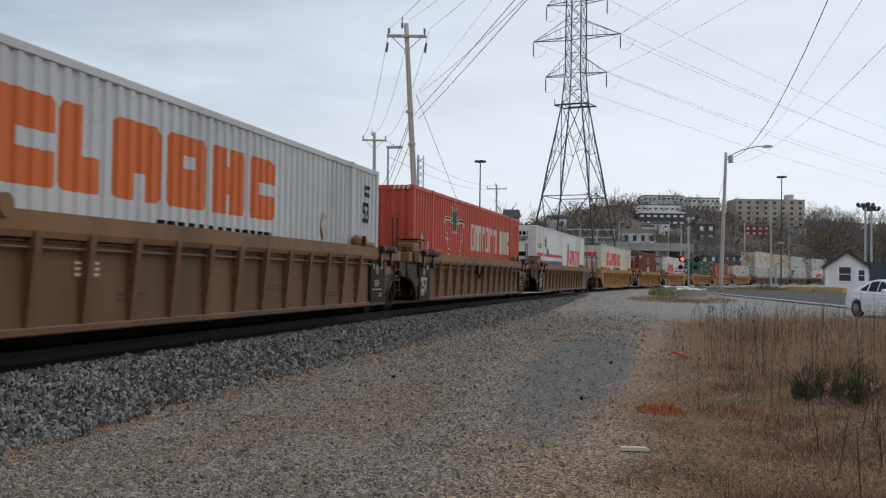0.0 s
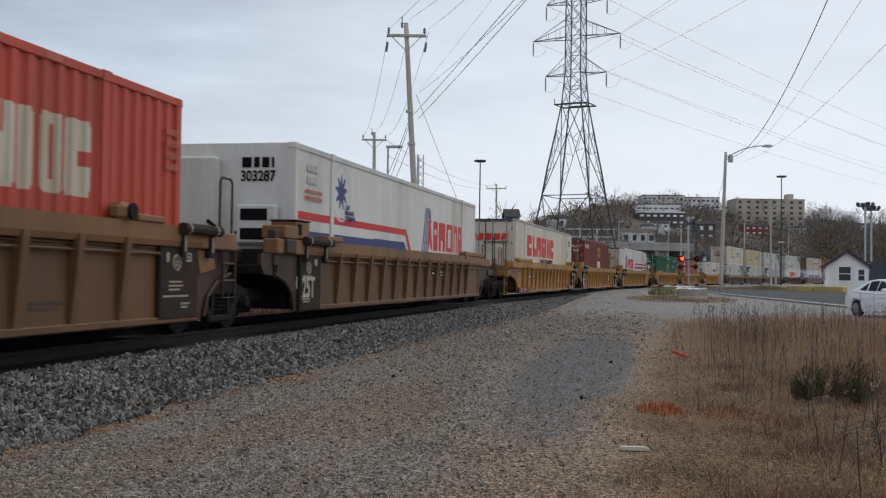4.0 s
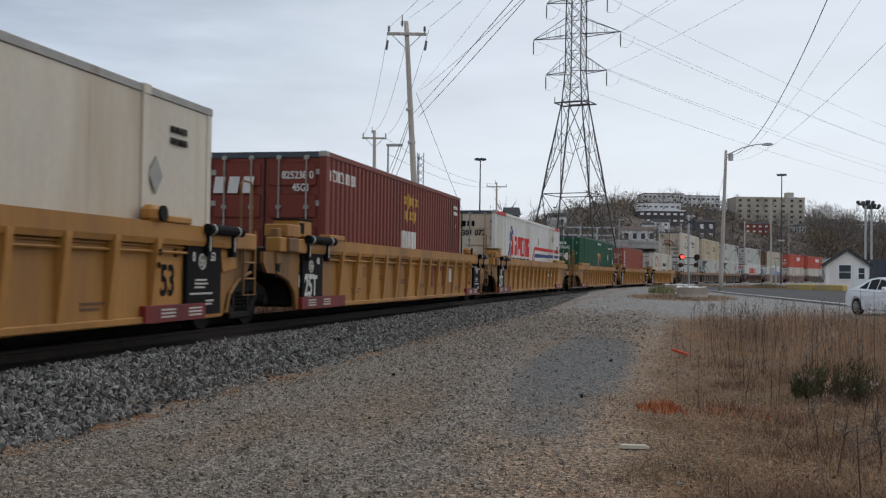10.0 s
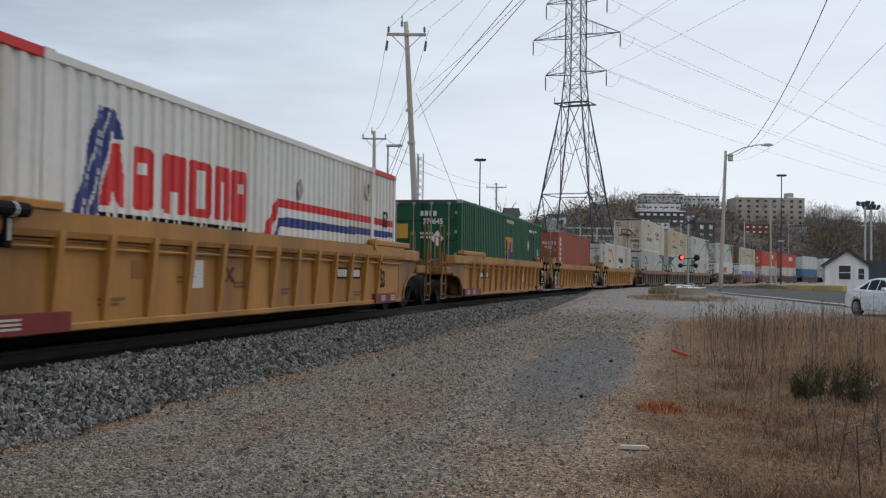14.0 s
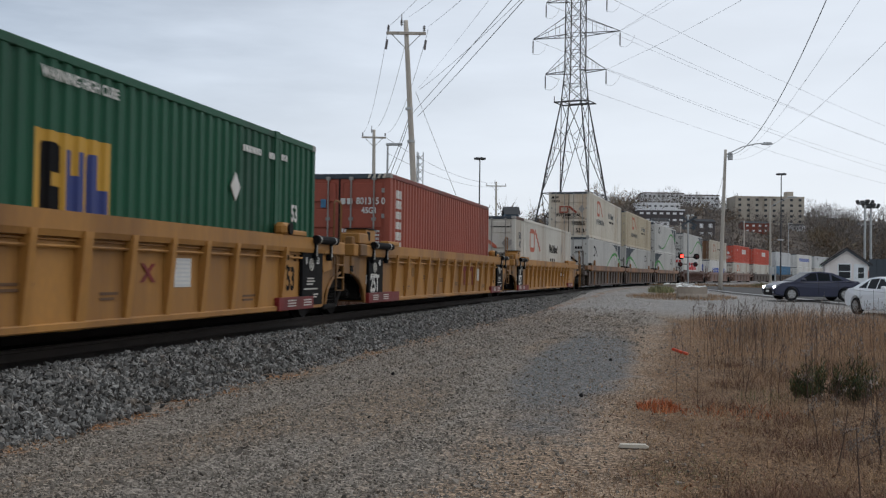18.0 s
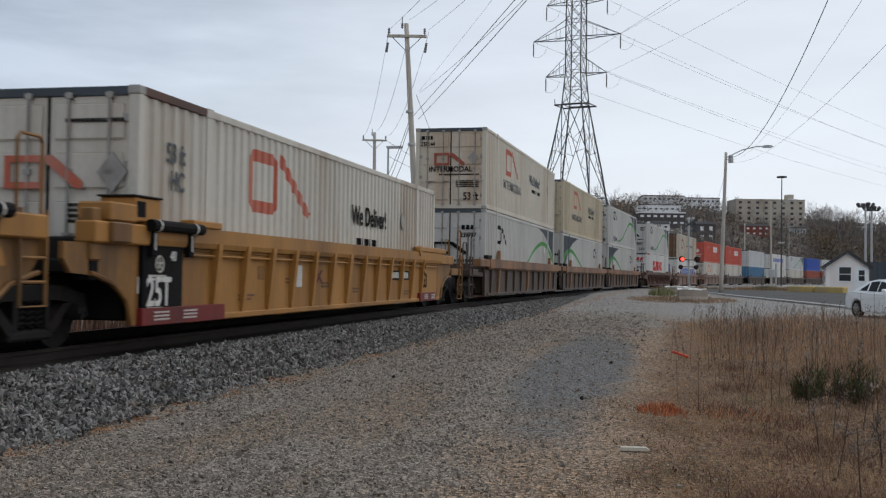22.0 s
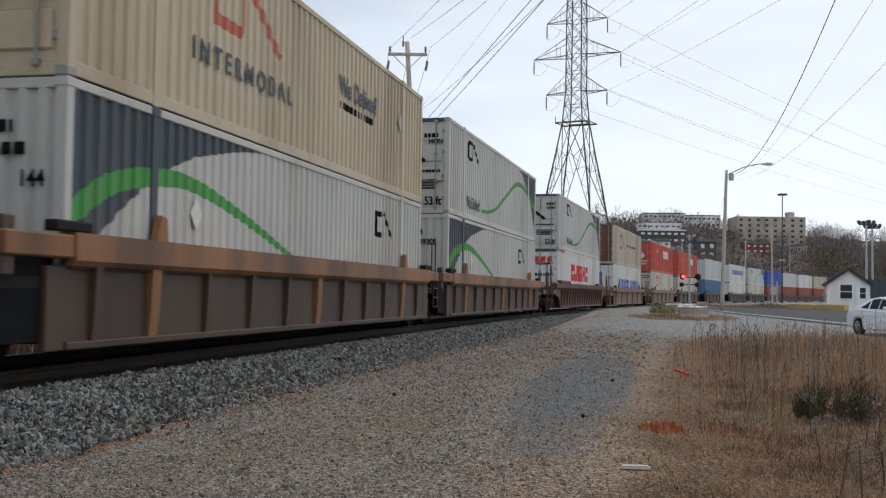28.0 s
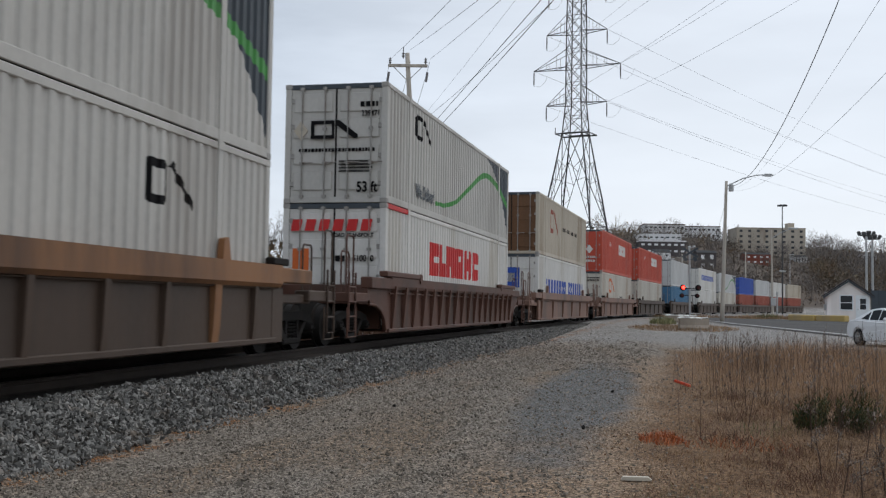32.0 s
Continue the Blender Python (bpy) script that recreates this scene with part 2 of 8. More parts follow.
# ---- building helpers ----
class Shape:
    """Gathers points and faces of one mesh."""

    def __init__(self):
        self.v, self.f = [], []

    def add(self, pts, faces):
        n = len(self.v)
        self.v += [tuple(p) for p in pts]
        self.f += [tuple(n + i for i in f) for f in faces]
        return self

    def box(self, x0, x1, y0, y1, z0, z1, c=0.0):
        """A box; with c, its upright and lengthwise edges are chamfered."""
        if c <= 0:
            p = [(x, y, z) for x in (x0, x1) for y in (y0, y1) for z in (z0, z1)]
            return self.add(p, [(0, 1, 3, 2), (4, 6, 7, 5), (0, 4, 5, 1), (2, 3, 7, 6), (0, 2, 6, 4), (1, 5, 7, 3)])
        bm = bmesh.new()
        r = bmesh.ops.create_cube(bm, size=1)
        for w in r["verts"]:
            w.co = Vector((x0 + (w.co.x + .5) * (x1 - x0), y0 + (w.co.y + .5) * (y1 - y0), z0 + (w.co.z + .5) * (z1 - z0)))
        bmesh.ops.bevel(bm, geom=list(bm.edges), offset=c, segments=1, affect="EDGES")
        bm.verts.index_update()
        self.add([w.co for w in bm.verts], [[w.index for w in g.verts] for g in bm.faces])
        bm.free()
        return self

    def prism(self, pts, axis, a, b):
        """A polygon of two coordinates drawn out along the axis (0 x, 1 y, 2 z) from a to b."""
        def put(p, w):
            q = list(p)
            q.insert(axis, w)
            return q
        n = len(pts)
        return self.add([put(p, a) for p in pts] + [put(p, b) for p in pts],
                        [tuple(range(n)), tuple(range(2 * n - 1, n - 1, -1))] + [(i, (i + 1) % n, n + (i + 1) % n, n + i) for i in range(n)])

    def tube(self, a, b, r, n=6, r2=None):
        """A round bar from a to b."""
        a, b = Vector(a), Vector(b)
        q = (b - a).to_track_quat("Z", "Y")
        r2 = r if r2 is None else r2
        ring = [(math.cos(2 * math.pi * i / n), math.sin(2 * math.pi * i / n)) for i in range(n)]
        pts = [a + q @ Vector((r * x, r * y, 0)) for x, y in ring] + [b + q @ Vector((r2 * x, r2 * y, 0)) for x, y in ring]
        return self.add(pts, [tuple(range(n - 1, -1, -1)), tuple(range(n, 2 * n))] + [(i, (i + 1) % n, n + (i + 1) % n, n + i) for i in range(n)])

    def bend(self, pts, r, n=6):
        """One bent round bar through the points; r: one radius, or one for each point."""
        pts = [Vector(p) for p in pts]
        rs = list(r) if isinstance(r, (list, tuple)) else [r] * len(pts)
        out, up = [], None
        for i, p in enumerate(pts):
            d = (pts[min(i + 1, len(pts) - 1)] - pts[max(i - 1, 0)]).normalized()
            if up is None:
                up = d.orthogonal().normalized()
            up = (up - d * up.dot(d)).normalized()
            side = d.cross(up)
            out += [p + (up * math.cos(2 * math.pi * k / n) + side * math.sin(2 * math.pi * k / n)) * rs[i] for k in range(n)]
        m = len(pts)
        faces = [tuple(range(n - 1, -1, -1)), tuple(range((m - 1) * n, m * n))]
        faces += [(i * n + k, i * n + (k + 1) % n, (i + 1) * n + (k + 1) % n, (i + 1) * n + k) for i in range(m - 1) for k in range(n)]
        return self.add(out, faces)

    def mesh(self, name, mat, smooth=False):
        me = bpy.data.meshes.new(name)
        me.from_pydata(self.v, [], self.f)
        for m in (mat if isinstance(mat, (list, tuple)) else [mat]):
            me.materials.append(M[m] if isinstance(m, str) else m)
        bm = bmesh.new()
        bm.from_mesh(me)
        bmesh.ops.recalc_face_normals(bm, faces=bm.faces)
        bm.to_mesh(me)
        bm.free()
        if smooth:
            me.polygons.foreach_set("use_smooth", [True] * len(me.polygons))
        return me


STORE = {}


def shared(key, make, mat, smooth=False):
    """One mesh for all alike pieces."""
    k = (key, mat if isinstance(mat, str) else str(mat))
    if k not in STORE:
        STORE[k] = make().mesh(str(key[0]), mat, smooth)
    return STORE[k]


def part(name, what, mat, parent, label="", at=None, key=None, smooth=False):
    """Links a Shape (or a function that makes one, kept under key) as one mesh object under its thing."""
    me = shared(key, what, mat, smooth) if key else what.mesh(name, mat, smooth)
    ob = new(name, me)
    ob.parent = parent
    if at is not None:
        ob.matrix_basis = at if isinstance(at, Matrix) else Matrix.Translation(at)
    return tagged(ob, label) if label else ob


def thing(name, label, category, at=None, group="", kind=""):
    ob = new(name)
    ob.empty_display_size = 0.3
    if at is not None:
        ob.matrix_basis = at
    return tagged(ob, label, category, group, kind)


def solid(name, shape, mat, label, category, at=None, group="", kind="", smooth=False):
    ob = new(name, shape.mesh(name, mat, smooth))
    if at is not None:
        ob.matrix_basis = at
    return tagged(ob, label, category, group, kind)


TEXT = {}


def lettering(words, size, mat, parent, at, squeeze=1.0, name="lettering"):
    """Painted writing as a flat mesh; its plane is x right, y up."""
    k = (words, size, mat, squeeze)
    if k not in TEXT:
        cu = bpy.data.curves.new("lettering", "FONT")
        cu.body, cu.size, cu.align_x, cu.align_y, cu.extrude = words, size, "CENTER", "CENTER", 0.002
        cu.offset = 0.022 * size
        tmp = bpy.data.objects.new("lettering", cu)
        me = bpy.data.meshes.new_from_object(tmp)
        me.transform(Matrix.Diagonal((squeeze, 1, 1, 1)))
        me.materials.clear()
        me.materials.append(M[mat])
        bpy.data.objects.remove(tmp)
        TEXT[k] = me
    ob = new(name, TEXT[k])
    ob.parent, ob.matrix_basis = parent, at
    return ob


# ---- the line of the railway ----
CURVE, OFFSET, SPEED, GAIN = 0.0013016, 6.201, 7.323, 0.00606
RAIL_Z, HALF = 0.52, 1.256


def line(s, side=0.0, z=0.0):
    """A pose at s metres along the track from beside the camera; side: metres from the centre line towards the camera."""
    th = CURVE * s
    off = HALF - side
    x = -OFFSET + (1 - math.cos(th)) / CURVE - off * math.cos(th)
    y = math.sin(th) / CURVE + off * math.sin(th)
    return pose(x, y, z, 0, 0, -math.degrees(th))


def gone(t):
    return SPEED * t + GAIN * t * t / 2


def smooth(a, b, x):
    u = min(1, max(0, (x - a) / (b - a)))
    return u * u * (3 - 2 * u)


CENTRE_X, RADIUS = -OFFSET - HALF + 1 / CURVE, 1 / CURVE


def level(x, y):
    """Height of the ground: flat by the camera, up to the crossing, and the hill outside the curve."""
    d = math.hypot(x, y)
    if y <= 0:
        return 0.0
    z = 0.5 * smooth(36, 77, d)
    out = math.hypot(x - CENTRE_X, y) - RADIUS
    if out > 12:
        lean = 0.55 * smooth(-0.22, -0.12, x / max(y, 1)) + 0.45 * smooth(-0.13, -0.01, x / max(y, 1))
        z += lean * min(0.26 * (out - 10), 34 + 0.012 * out) * smooth(12, 30, out) * smooth(150, 230, d)
    return z


# ---- containers ----
BASE_Z, TALL = 0.906, 2.809


def blocks(y, z, y0, z0, w, h, n, gap):
    """Where points lie on a row of n plain painted blocks that start at y0, z0."""
    u, v = (y - y0) / w, (z - z0) / h
    f = (u - np.floor(u)) / (1 - gap)
    ok = (u >= 0) & (u <= n) & (v >= 0) & (v <= 1) & (f <= 1) & (np.abs(f - .5) + np.abs(v - .5) <= .9)
    return ok & ~((f > .4) & (f < .6) & (v > .36) & (v < .64))


def cells(y, z, spans, z0, z1):
    """A row of plain painted blocks, each with its own width and one slit: spans of (y0, y1, slit)."""
    out = np.zeros(y.shape, bool)
    v = (z - z0) / (z1 - z0)
    for y0, y1, slit in spans:
        f = (y - y0) / (y1 - y0)
        on = (f >= 0) & (f <= 1) & (v >= 0) & (v <= 1) & (np.abs(f - .5) + np.abs(v - .5) <= .93)
        cut = {"r": (f > .42) & (v > .4) & (v < .6), "b": (f > .38) & (f < .62) & (v < .36), "t": (f > .38) & (f < .62) & (v > .62),
               "h": (f > .36) & (f < .66) & (v > .56) & (v < .74), "n": (f > .48) & (v > .42), "k": (f > .42) & (f < .56) & ((v < .3) | (v > .72)),
               "B": (f > .3) & (f < .7) & (v < .72), "O": (f > .3) & (f < .7) & (v > .16) & (v < .84), "s": f > 2}[slit]
        out |= on & ~cut
    return out


def polygon(y, z, pts):
    """Where points lie inside a painted polygon."""
    out = np.zeros(y.shape, bool)
    for (a, b), (c, d) in zip(pts, pts[1:] + pts[:1]):
        if b != d:
            out ^= ((b > z) != (d > z)) & (y < (c - a) * (z - b) / (d - b) + a)
    return out


def stroke(y, z, pts, w0, w1):
    """Where points lie on a painted band that swings through the points; half its width goes from w0 to w1."""
    ys = [q[0] for q in pts]
    m = np.zeros(len(pts))
    for i in range(len(pts)):
        lo, hi = max(i - 1, 0), min(i + 1, len(pts) - 1)
        m[i] = (pts[hi][1] - pts[lo][1]) / (pts[hi][0] - pts[lo][0])
    k = np.clip(np.searchsorted(ys, y) - 1, 0, len(pts) - 2)
    P = np.array(pts)
    h = P[k + 1, 0] - P[k, 0]
    u = np.clip((y - P[k, 0]) / h, 0, 1)
    c = (2 * u ** 3 - 3 * u ** 2 + 1) * P[k, 1] + (u ** 3 - 2 * u ** 2 + u) * h * m[k] + (3 * u ** 2 - 2 * u ** 3) * P[k + 1, 1] + (u ** 3 - u ** 2) * h * m[k + 1]
    slope = (P[k + 1, 1] - P[k, 1]) / h
    half = (w0 + (w1 - w0) * (y - ys[0]) / (ys[-1] - ys[0])) * np.sqrt(1 + slope ** 2)
    return (y >= ys[0]) & (y <= ys[-1]) & (np.abs(z - c) < half), c


def bar(y, z, y0, z0, y1, z1, w):
    """Where points lie on a straight painted bar."""
    dy, dz = y1 - y0, z1 - z0
    ln = math.hypot(dy, dz)
    u, v = ((y - y0) * dy + (z - z0) * dz) / ln, ((y - y0) * dz - (z - z0) * dy) / ln
    return (u > -w / 2) & (u < ln + w / 2) & (np.abs(v) < w / 2)


def spiky(y, z, y0, z0, r, n, deep=.45):
    """Where points lie on a plain spiky shape with n points."""
    a, d = np.arctan2(y - y0, z - z0), np.hypot(y - y0, z - z0)
    k = np.abs(((a * n / (2 * np.pi)) % 1) - .5) * 2
    return d < r * (deep + (1 - deep) * k)


def wave_logo(y, z, y0, z0, w, h):
    """A plain mark: a rounded frame and a slanted bar that runs out of it."""
    t = .2 * h
    u, v = y - y0, z - z0
    a = .42 * w
    on = (u > 0) & (u < a) & (v > 0) & (v < h) & (np.abs(u / a - .5) * a + np.abs(v / h - .5) * h < .44 * (a + h))
    ring = on & ~((u > t) & (u < a - .6 * t) & (v > t) & (v < h - t))
    return ring | bar(y, z, y0 + .5 * w, z0 + h - .5 * t, y0 + .95 * w, z0 + .1 * h, t)


def side_mesh(length, paint_fn, mats, corrugated=True):
    """One long side as folded sheet; x is outwards, faces take their paint from paint_fn(y, z)."""
    h0, h1 = 0.17, TALL - 0.11
    half = length / 2 - 0.13
    fine = 3 if paint_fn else 1
    if corrugated:
        n = int(round(2 * half / 0.285))
        p = 2 * half / n
        ky, kx = [], []
        for i in range(n):
            y = -half + i * p
            ky += [y, y + 0.36 * p, y + 0.5 * p, y + 0.86 * p]
            kx += [0, 0, -0.036, -0.036]
        ky.append(half)
        kx.append(0)
    else:
        n = int(2 * half / 0.09) if paint_fn else 14
        ky = [-half + 2 * half * i / n for i in range(n + 1)]
        kx = [-0.006] * (n + 1)
    at = np.arange((len(ky) - 1) * fine + 1) / fine
    ys, xs = np.interp(at, np.arange(len(ky)), ky), np.interp(at, np.arange(len(kx)), kx)
    rows = 104 if paint_fn else 1
    zr = np.linspace(h0, h1, rows + 1)
    Y, Z = np.meshgrid((ys[1:] + ys[:-1]) / 2, (zr[1:] + zr[:-1]) / 2, indexing="ij")
    ink = np.asarray(paint_fn(Y, Z), int) if paint_fn else np.zeros(Y.shape, int)
    v, f, idx = [], [], []
    for i in range(len(ys) - 1):
        # each column is cut where its paint changes
        cut = [0] + [j for j in range(1, rows) if ink[i, j] != ink[i, j - 1]] + [rows]
        for j0, j1 in zip(cut, cut[1:]):
            k = len(v)
            v += [(xs[i], ys[i], zr[j0]), (xs[i + 1], ys[i + 1], zr[j0]), (xs[i + 1], ys[i + 1], zr[j1]), (xs[i], ys[i], zr[j1])]
            f.append((k, k + 1, k + 2, k + 3))
            idx.append(int(ink[i, j0]))
    me = bpy.data.meshes.new("side_panel")
    me.from_pydata(v, [], f)
    for m in mats:
        me.materials.append(M[m])
    me.polygons.foreach_set("material_index", idx)
    return me


def door_leaf(w):
    s = Shape()
    s.box(0.02, w - 0.01, 0.0, 0.05, 0.14, TALL - 0.12)
    step = (TALL - 0.26 - 0.1) / 4
    for i in range(4):
        z = 0.2 + i * step
        s.box(0.09, w - 0.08, -0.028, 0.0, z + 0.1, z + step - 0.06, 0.02)
    return s


def lock_bar():
    s = Shape().tube((0, 0, 0.1), (0, 0, TALL - 0.08), 0.02, 6)
    for z in (0.12, 0.9, 1.7, TALL - 0.16):
        s.box(-0.05, 0.05, -0.015, 0.05, z, z + 0.07)
    s.tube((0, -0.02, 0.95), (0.3, -0.03, 0.95), 0.015, 5)
    return s


def corr_end(width, height=TALL):
    s = Shape()
    half = width / 2 - 0.1
    n = 9
    p = 2 * half / n
    pts = []
    for i in range(n):
        x = -half + i * p
        pts += [(x, 0.0), (x + 0.36 * p, 0.0), (x + 0.5 * p, 0.045), (x + 0.86 * p, 0.045)]
    pts.append((half, 0.0))
    v = [(x, y, z) for z in (0.15, height - 0.1) for x, y in pts]
    k = len(pts)
    return s.add(v, [(i, i + 1, k + i + 1, k + i) for i in range(k - 1)])


def container(name, label, length, colour, paint_fn=None, inks=(), door="door", door_colour=None, corrugated=True, trim=None, rail_colour=None, marks=()):
    """A freight box with its origin under its middle; +x is the side that faces the camera, -y the end that leads."""
    ob = thing(name, label, "container", group="freight containers")
    hl, hw = length / 2, HALF
    trim, dc, rc = trim or colour, door_colour or colour, rail_colour or trim or colour
    me = side_mesh(length, paint_fn, (colour, *inks), corrugated)
    near = new("side_panel", me)
    near.parent, near.matrix_basis = ob, Matrix.Translation((hw - 0.012, 0, 0))
    far = new("side_panel", STORE.setdefault(("farside", length, colour, corrugated), side_mesh(length, None, (colour,), corrugated)))
    far.parent, far.matrix_basis = ob, pose(-hw + 0.012, 0, 0, 0, 0, 180)
    part("roof", lambda: Shape().prism([(-hw + .02, TALL - 0.03), (-hw + .1, TALL - 0.008), (hw - .1, TALL - 0.008), (hw - .02, TALL - 0.03)], 1, -hl + .05, hl - .05), trim, ob, key=("roof", length))
    part("floor_frame", lambda: Shape().box(-hw + .05, hw - .05, -hl + .05, hl - .05, 0.06, 0.15), "dark", ob, key=("floor_frame", length))
    for x in (-1, 1):
        part("bottom_rail", lambda: Shape().box(-0.05, 0.0, -hl + .12, hl - .12, 0.02, 0.18, 0.008), rc, ob, at=pose(x * hw, 0, 0, 0, 0, 0 if x > 0 else 180), key=("brail", length))
        part("top_rail", lambda: Shape().box(-0.07, 0.0, -hl + .12, hl - .12, TALL - 0.115, TALL - 0.005, 0.012), rc, ob, at=pose(x * hw, 0, 0, 0, 0, 0 if x > 0 else 180), key=("trail", length))
    for x in (-1, 1):
        for y in (-1, 1):
            part("corner_post", lambda: Shape().box(-0.075, 0.075, -0.075, 0.075, 0.0, TALL, 0.012), trim, ob, at=(x * (hw - 0.075), y * (hl - 0.075), 0), key=("post",))
            if length > 15:
                part("stacking_post", lambda: Shape().box(-0.03, 0.012, -0.085, 0.085, 0.0, TALL - 0.005, 0.006).box(-0.06, 0.02, -0.1, 0.1, TALL - 0.12, TALL), "slate" if paint_fn is letters_lower_b and y < 0 < x else trim, ob,
                     at=pose(x * hw, y * 6.2, 0, 0, 0, 0 if x > 0 else 180), key=("stack",))
            for z in (0, TALL - 0.12):
                part("corner_casting", lambda: Shape().box(-0.085, 0.085, -0.09, 0.09, 0, 0.118, 0.015), "bar" if door == "door" else trim, ob, at=(x * (hw - 0.078), y * (hl - 0.078), z), key=("cast",))
    for y in (-1, 1):
        part("end_header", lambda: Shape().box(-hw + .14, hw - .14, -0.05, 0.06, TALL - 0.13, TALL - 0.01, 0.01), "slate" if door == "door" and y < 0 else trim, ob, at=(0, y * (hl - 0.06), 0), key=("header",))
        part("end_sill", lambda: Shape().box(-hw + .14, hw - .14, -0.05, 0.06, 0.01, 0.14, 0.01), trim, ob, at=(0, y * (hl - 0.06), 0), key=("endsill",))
    part("end_wall", lambda: corr_end(2 * hw), colour, ob, at=pose(0, hl - 0.03, 0, 0, 0, 180), key=("endwall",))
    y0 = -hl + 0.035
    if door == "door":
        for i, x in enumerate((-hw + .13, 0.0)):
            leaf = part("door_leaf", lambda: door_leaf(hw - .13), dc, ob, at=(x, y0, 0), key=("leaf",))
            for bx in (0.3, 0.86):
                part("locking_bar", lock_bar, "bar", leaf, at=(bx, -0.055, 0), key=("lockbar",))
            part("door_gasket", lambda: Shape().box(.0, .02, -.012, .04, .14, TALL - .12), "dark", leaf, at=(0 if i == 0 else 0, 0, 0), key=("gasket",))
            part("door_gasket", lambda: Shape().box(.0, .022, -.012, .04, .14, TALL - .12), "dark", leaf, at=(hw - .15, 0, 0), key=("gasket2",))
            for hz in (0.4, 1.05, 1.75, 2.35):
                part("hinge", lambda: Shape().box(-0.06, 0.09, -0.03, 0.02, 0, 0.11, 0.01), "bar", leaf, at=(0.03 if i == 0 else hw - .16, 0, hz), key=("hinge",))
    elif door == "unit":
        # a smooth end with a heating unit: a louvred control box over a dark engine bay
        part("end_wall", lambda: Shape().box(-hw + .1, hw - .1, -.03, .06, .12, TALL - .1, .01), dc, ob, at=(0, y0, 0), key=("plainend",))
        part("unit_cover", lambda: Shape().box(-1.1, -.15, -.34, -.03, 1.05, 2.55, .05), dc, ob, at=(0, y0, 0), key=("cover",))
        bay = part("engine_bay", lambda: Shape().box(-1.1, .1, -.3, -.03, .3, 1.03, .03).tube((-.9, -.33, .6), (-.2, -.33, .6), .16, 12), "dark", ob, at=(0, y0, 0), key=("bay",))
        part("pipe", lambda: Shape().bend([(.0, -.32, .5), (.05, -.36, 1.2), (-.25, -.36, 1.4)], .035), "ink", bay, key=("pipe",))
        ctl = part("control_box", lambda: Shape().box(.2, .95, -.2, -.03, 1.0, 1.7, .04), dc, ob, at=(0, y0, 0), key=("control",))
        for x, z in ((.3, 1.42), (.3, 1.08)):
            part("louvre", lambda: Shape().box(0, .5, -.215, -.2, 0, .2), "ink", ctl, at=(x, 0, z), key=("louvre",))
    else:
        part("end_wall", lambda: corr_end(2 * hw), dc, ob, at=(0, y0 - .02, 0), key=("endwall",))
    for kind, *a in marks:
        if kind == "side":      # words on the long side
            words, size, mat, y, z, sq = a
            lettering(words, size, mat, ob, Matrix.Translation((hw + 0.006, y, z)) @ pose(0, 0, 0, 90, 0, 90), sq)
        elif kind == "end":     # words on the leading end
            words, size, mat, x, z, sq = a
            lettering(words, size, mat, ob, Matrix.Translation((x, -hl - 0.012, z)) @ pose(0, 0, 0, 90, 0, 0), sq)
        elif kind == "bars":    # unreadable rows on the leading end: x0, z0, width, height, rows
            mat, x0, z0, w, h, n = a
            s = Shape()
            for i in range(n):
                z = z0 - i * h * 1.7
                u = x0
                while u < x0 + w - 0.02:
                    b = h * random.uniform(0.5, 1.0)
                    s.box(u, min(u + b, x0 + w), -hl - 0.014, -hl - 0.004, z, z + h)
                    u += b + h * 0.3
            tagged(part("marking", s, mat, ob), kind="stuff")
        elif kind == "strip":   # unreadable rows on the long side
            mat, yy, z0, w, h, n = a
            s = Shape()
            for i in range(n):
                z, u = z0 - i * h * 1.7, yy
                while u < yy + w - 0.02:
                    b = h * random.uniform(0.5, 1.0)
                    s.box(hw + 0.001, hw + 0.006, u, min(u + b, yy + w), z, z + h)
                    u += b + h * 0.3
            tagged(part("marking", s, mat, ob), kind="stuff")
        elif kind == "diamond":  # a placard holder on the long side
            mat, y, z, r = a
            part("placard", Shape().prism([(y - r * .8, z), (y, z - r), (y + r * .8, z), (y, z + r)], 0, hw, hw + 0.012), mat, ob)
        elif kind == "enddiamond":
            mat, x, z, r = a
            part("placard", Shape().prism([(x - r * .8, z), (x, z - r), (x + r * .8, z), (x, z + r)], 1, -hl - 0.035, -hl - 0.01), mat, ob)
        elif kind == "endplate":  # plain painted shape on the leading end
            mat, x0, x1, z0, z1 = a
            part("marking", Shape().box(x0, x1, -hl - 0.012, -hl - 0.004, z0, z1), mat, ob)
        elif kind == "endblocks":
            mat, x0, z0, w, h, n = a
            s = Shape()
            for i in range(n):
                u = x0 + i * w
                s.prism([(u, z0), (u + w * .7, z0), (u + w * .86, z0 + h), (u + w * .16, z0 + h)], 1, -hl - 0.036, -hl - 0.028)
            tagged(part("marking", s, mat, ob), kind="stuff")
        elif kind == "rail_paint":  # repainted length of the top rail
            mat, ya, yb = a
            part("top_rail_end", Shape().box(hw - .06, hw + .006, ya, yb, TALL - .118, TALL - .002, .01), mat, ob)
        elif kind == "endwave":  # plain frame and slanted bar on the leading end
            mat, x0, z0, w, h = a
            t, q = .2 * h, .5 * w
            s = Shape()
            for b in ((x0, x0 + q, z0, z0 + t), (x0, x0 + q, z0 + h - t, z0 + h), (x0, x0 + t, z0 + t, z0 + h - t), (x0 + q - .7 * t, x0 + q, z0 + t, z0 + h - t)):
                s.box(b[0], b[1], -hl - .037, -hl - .03, b[2], b[3])
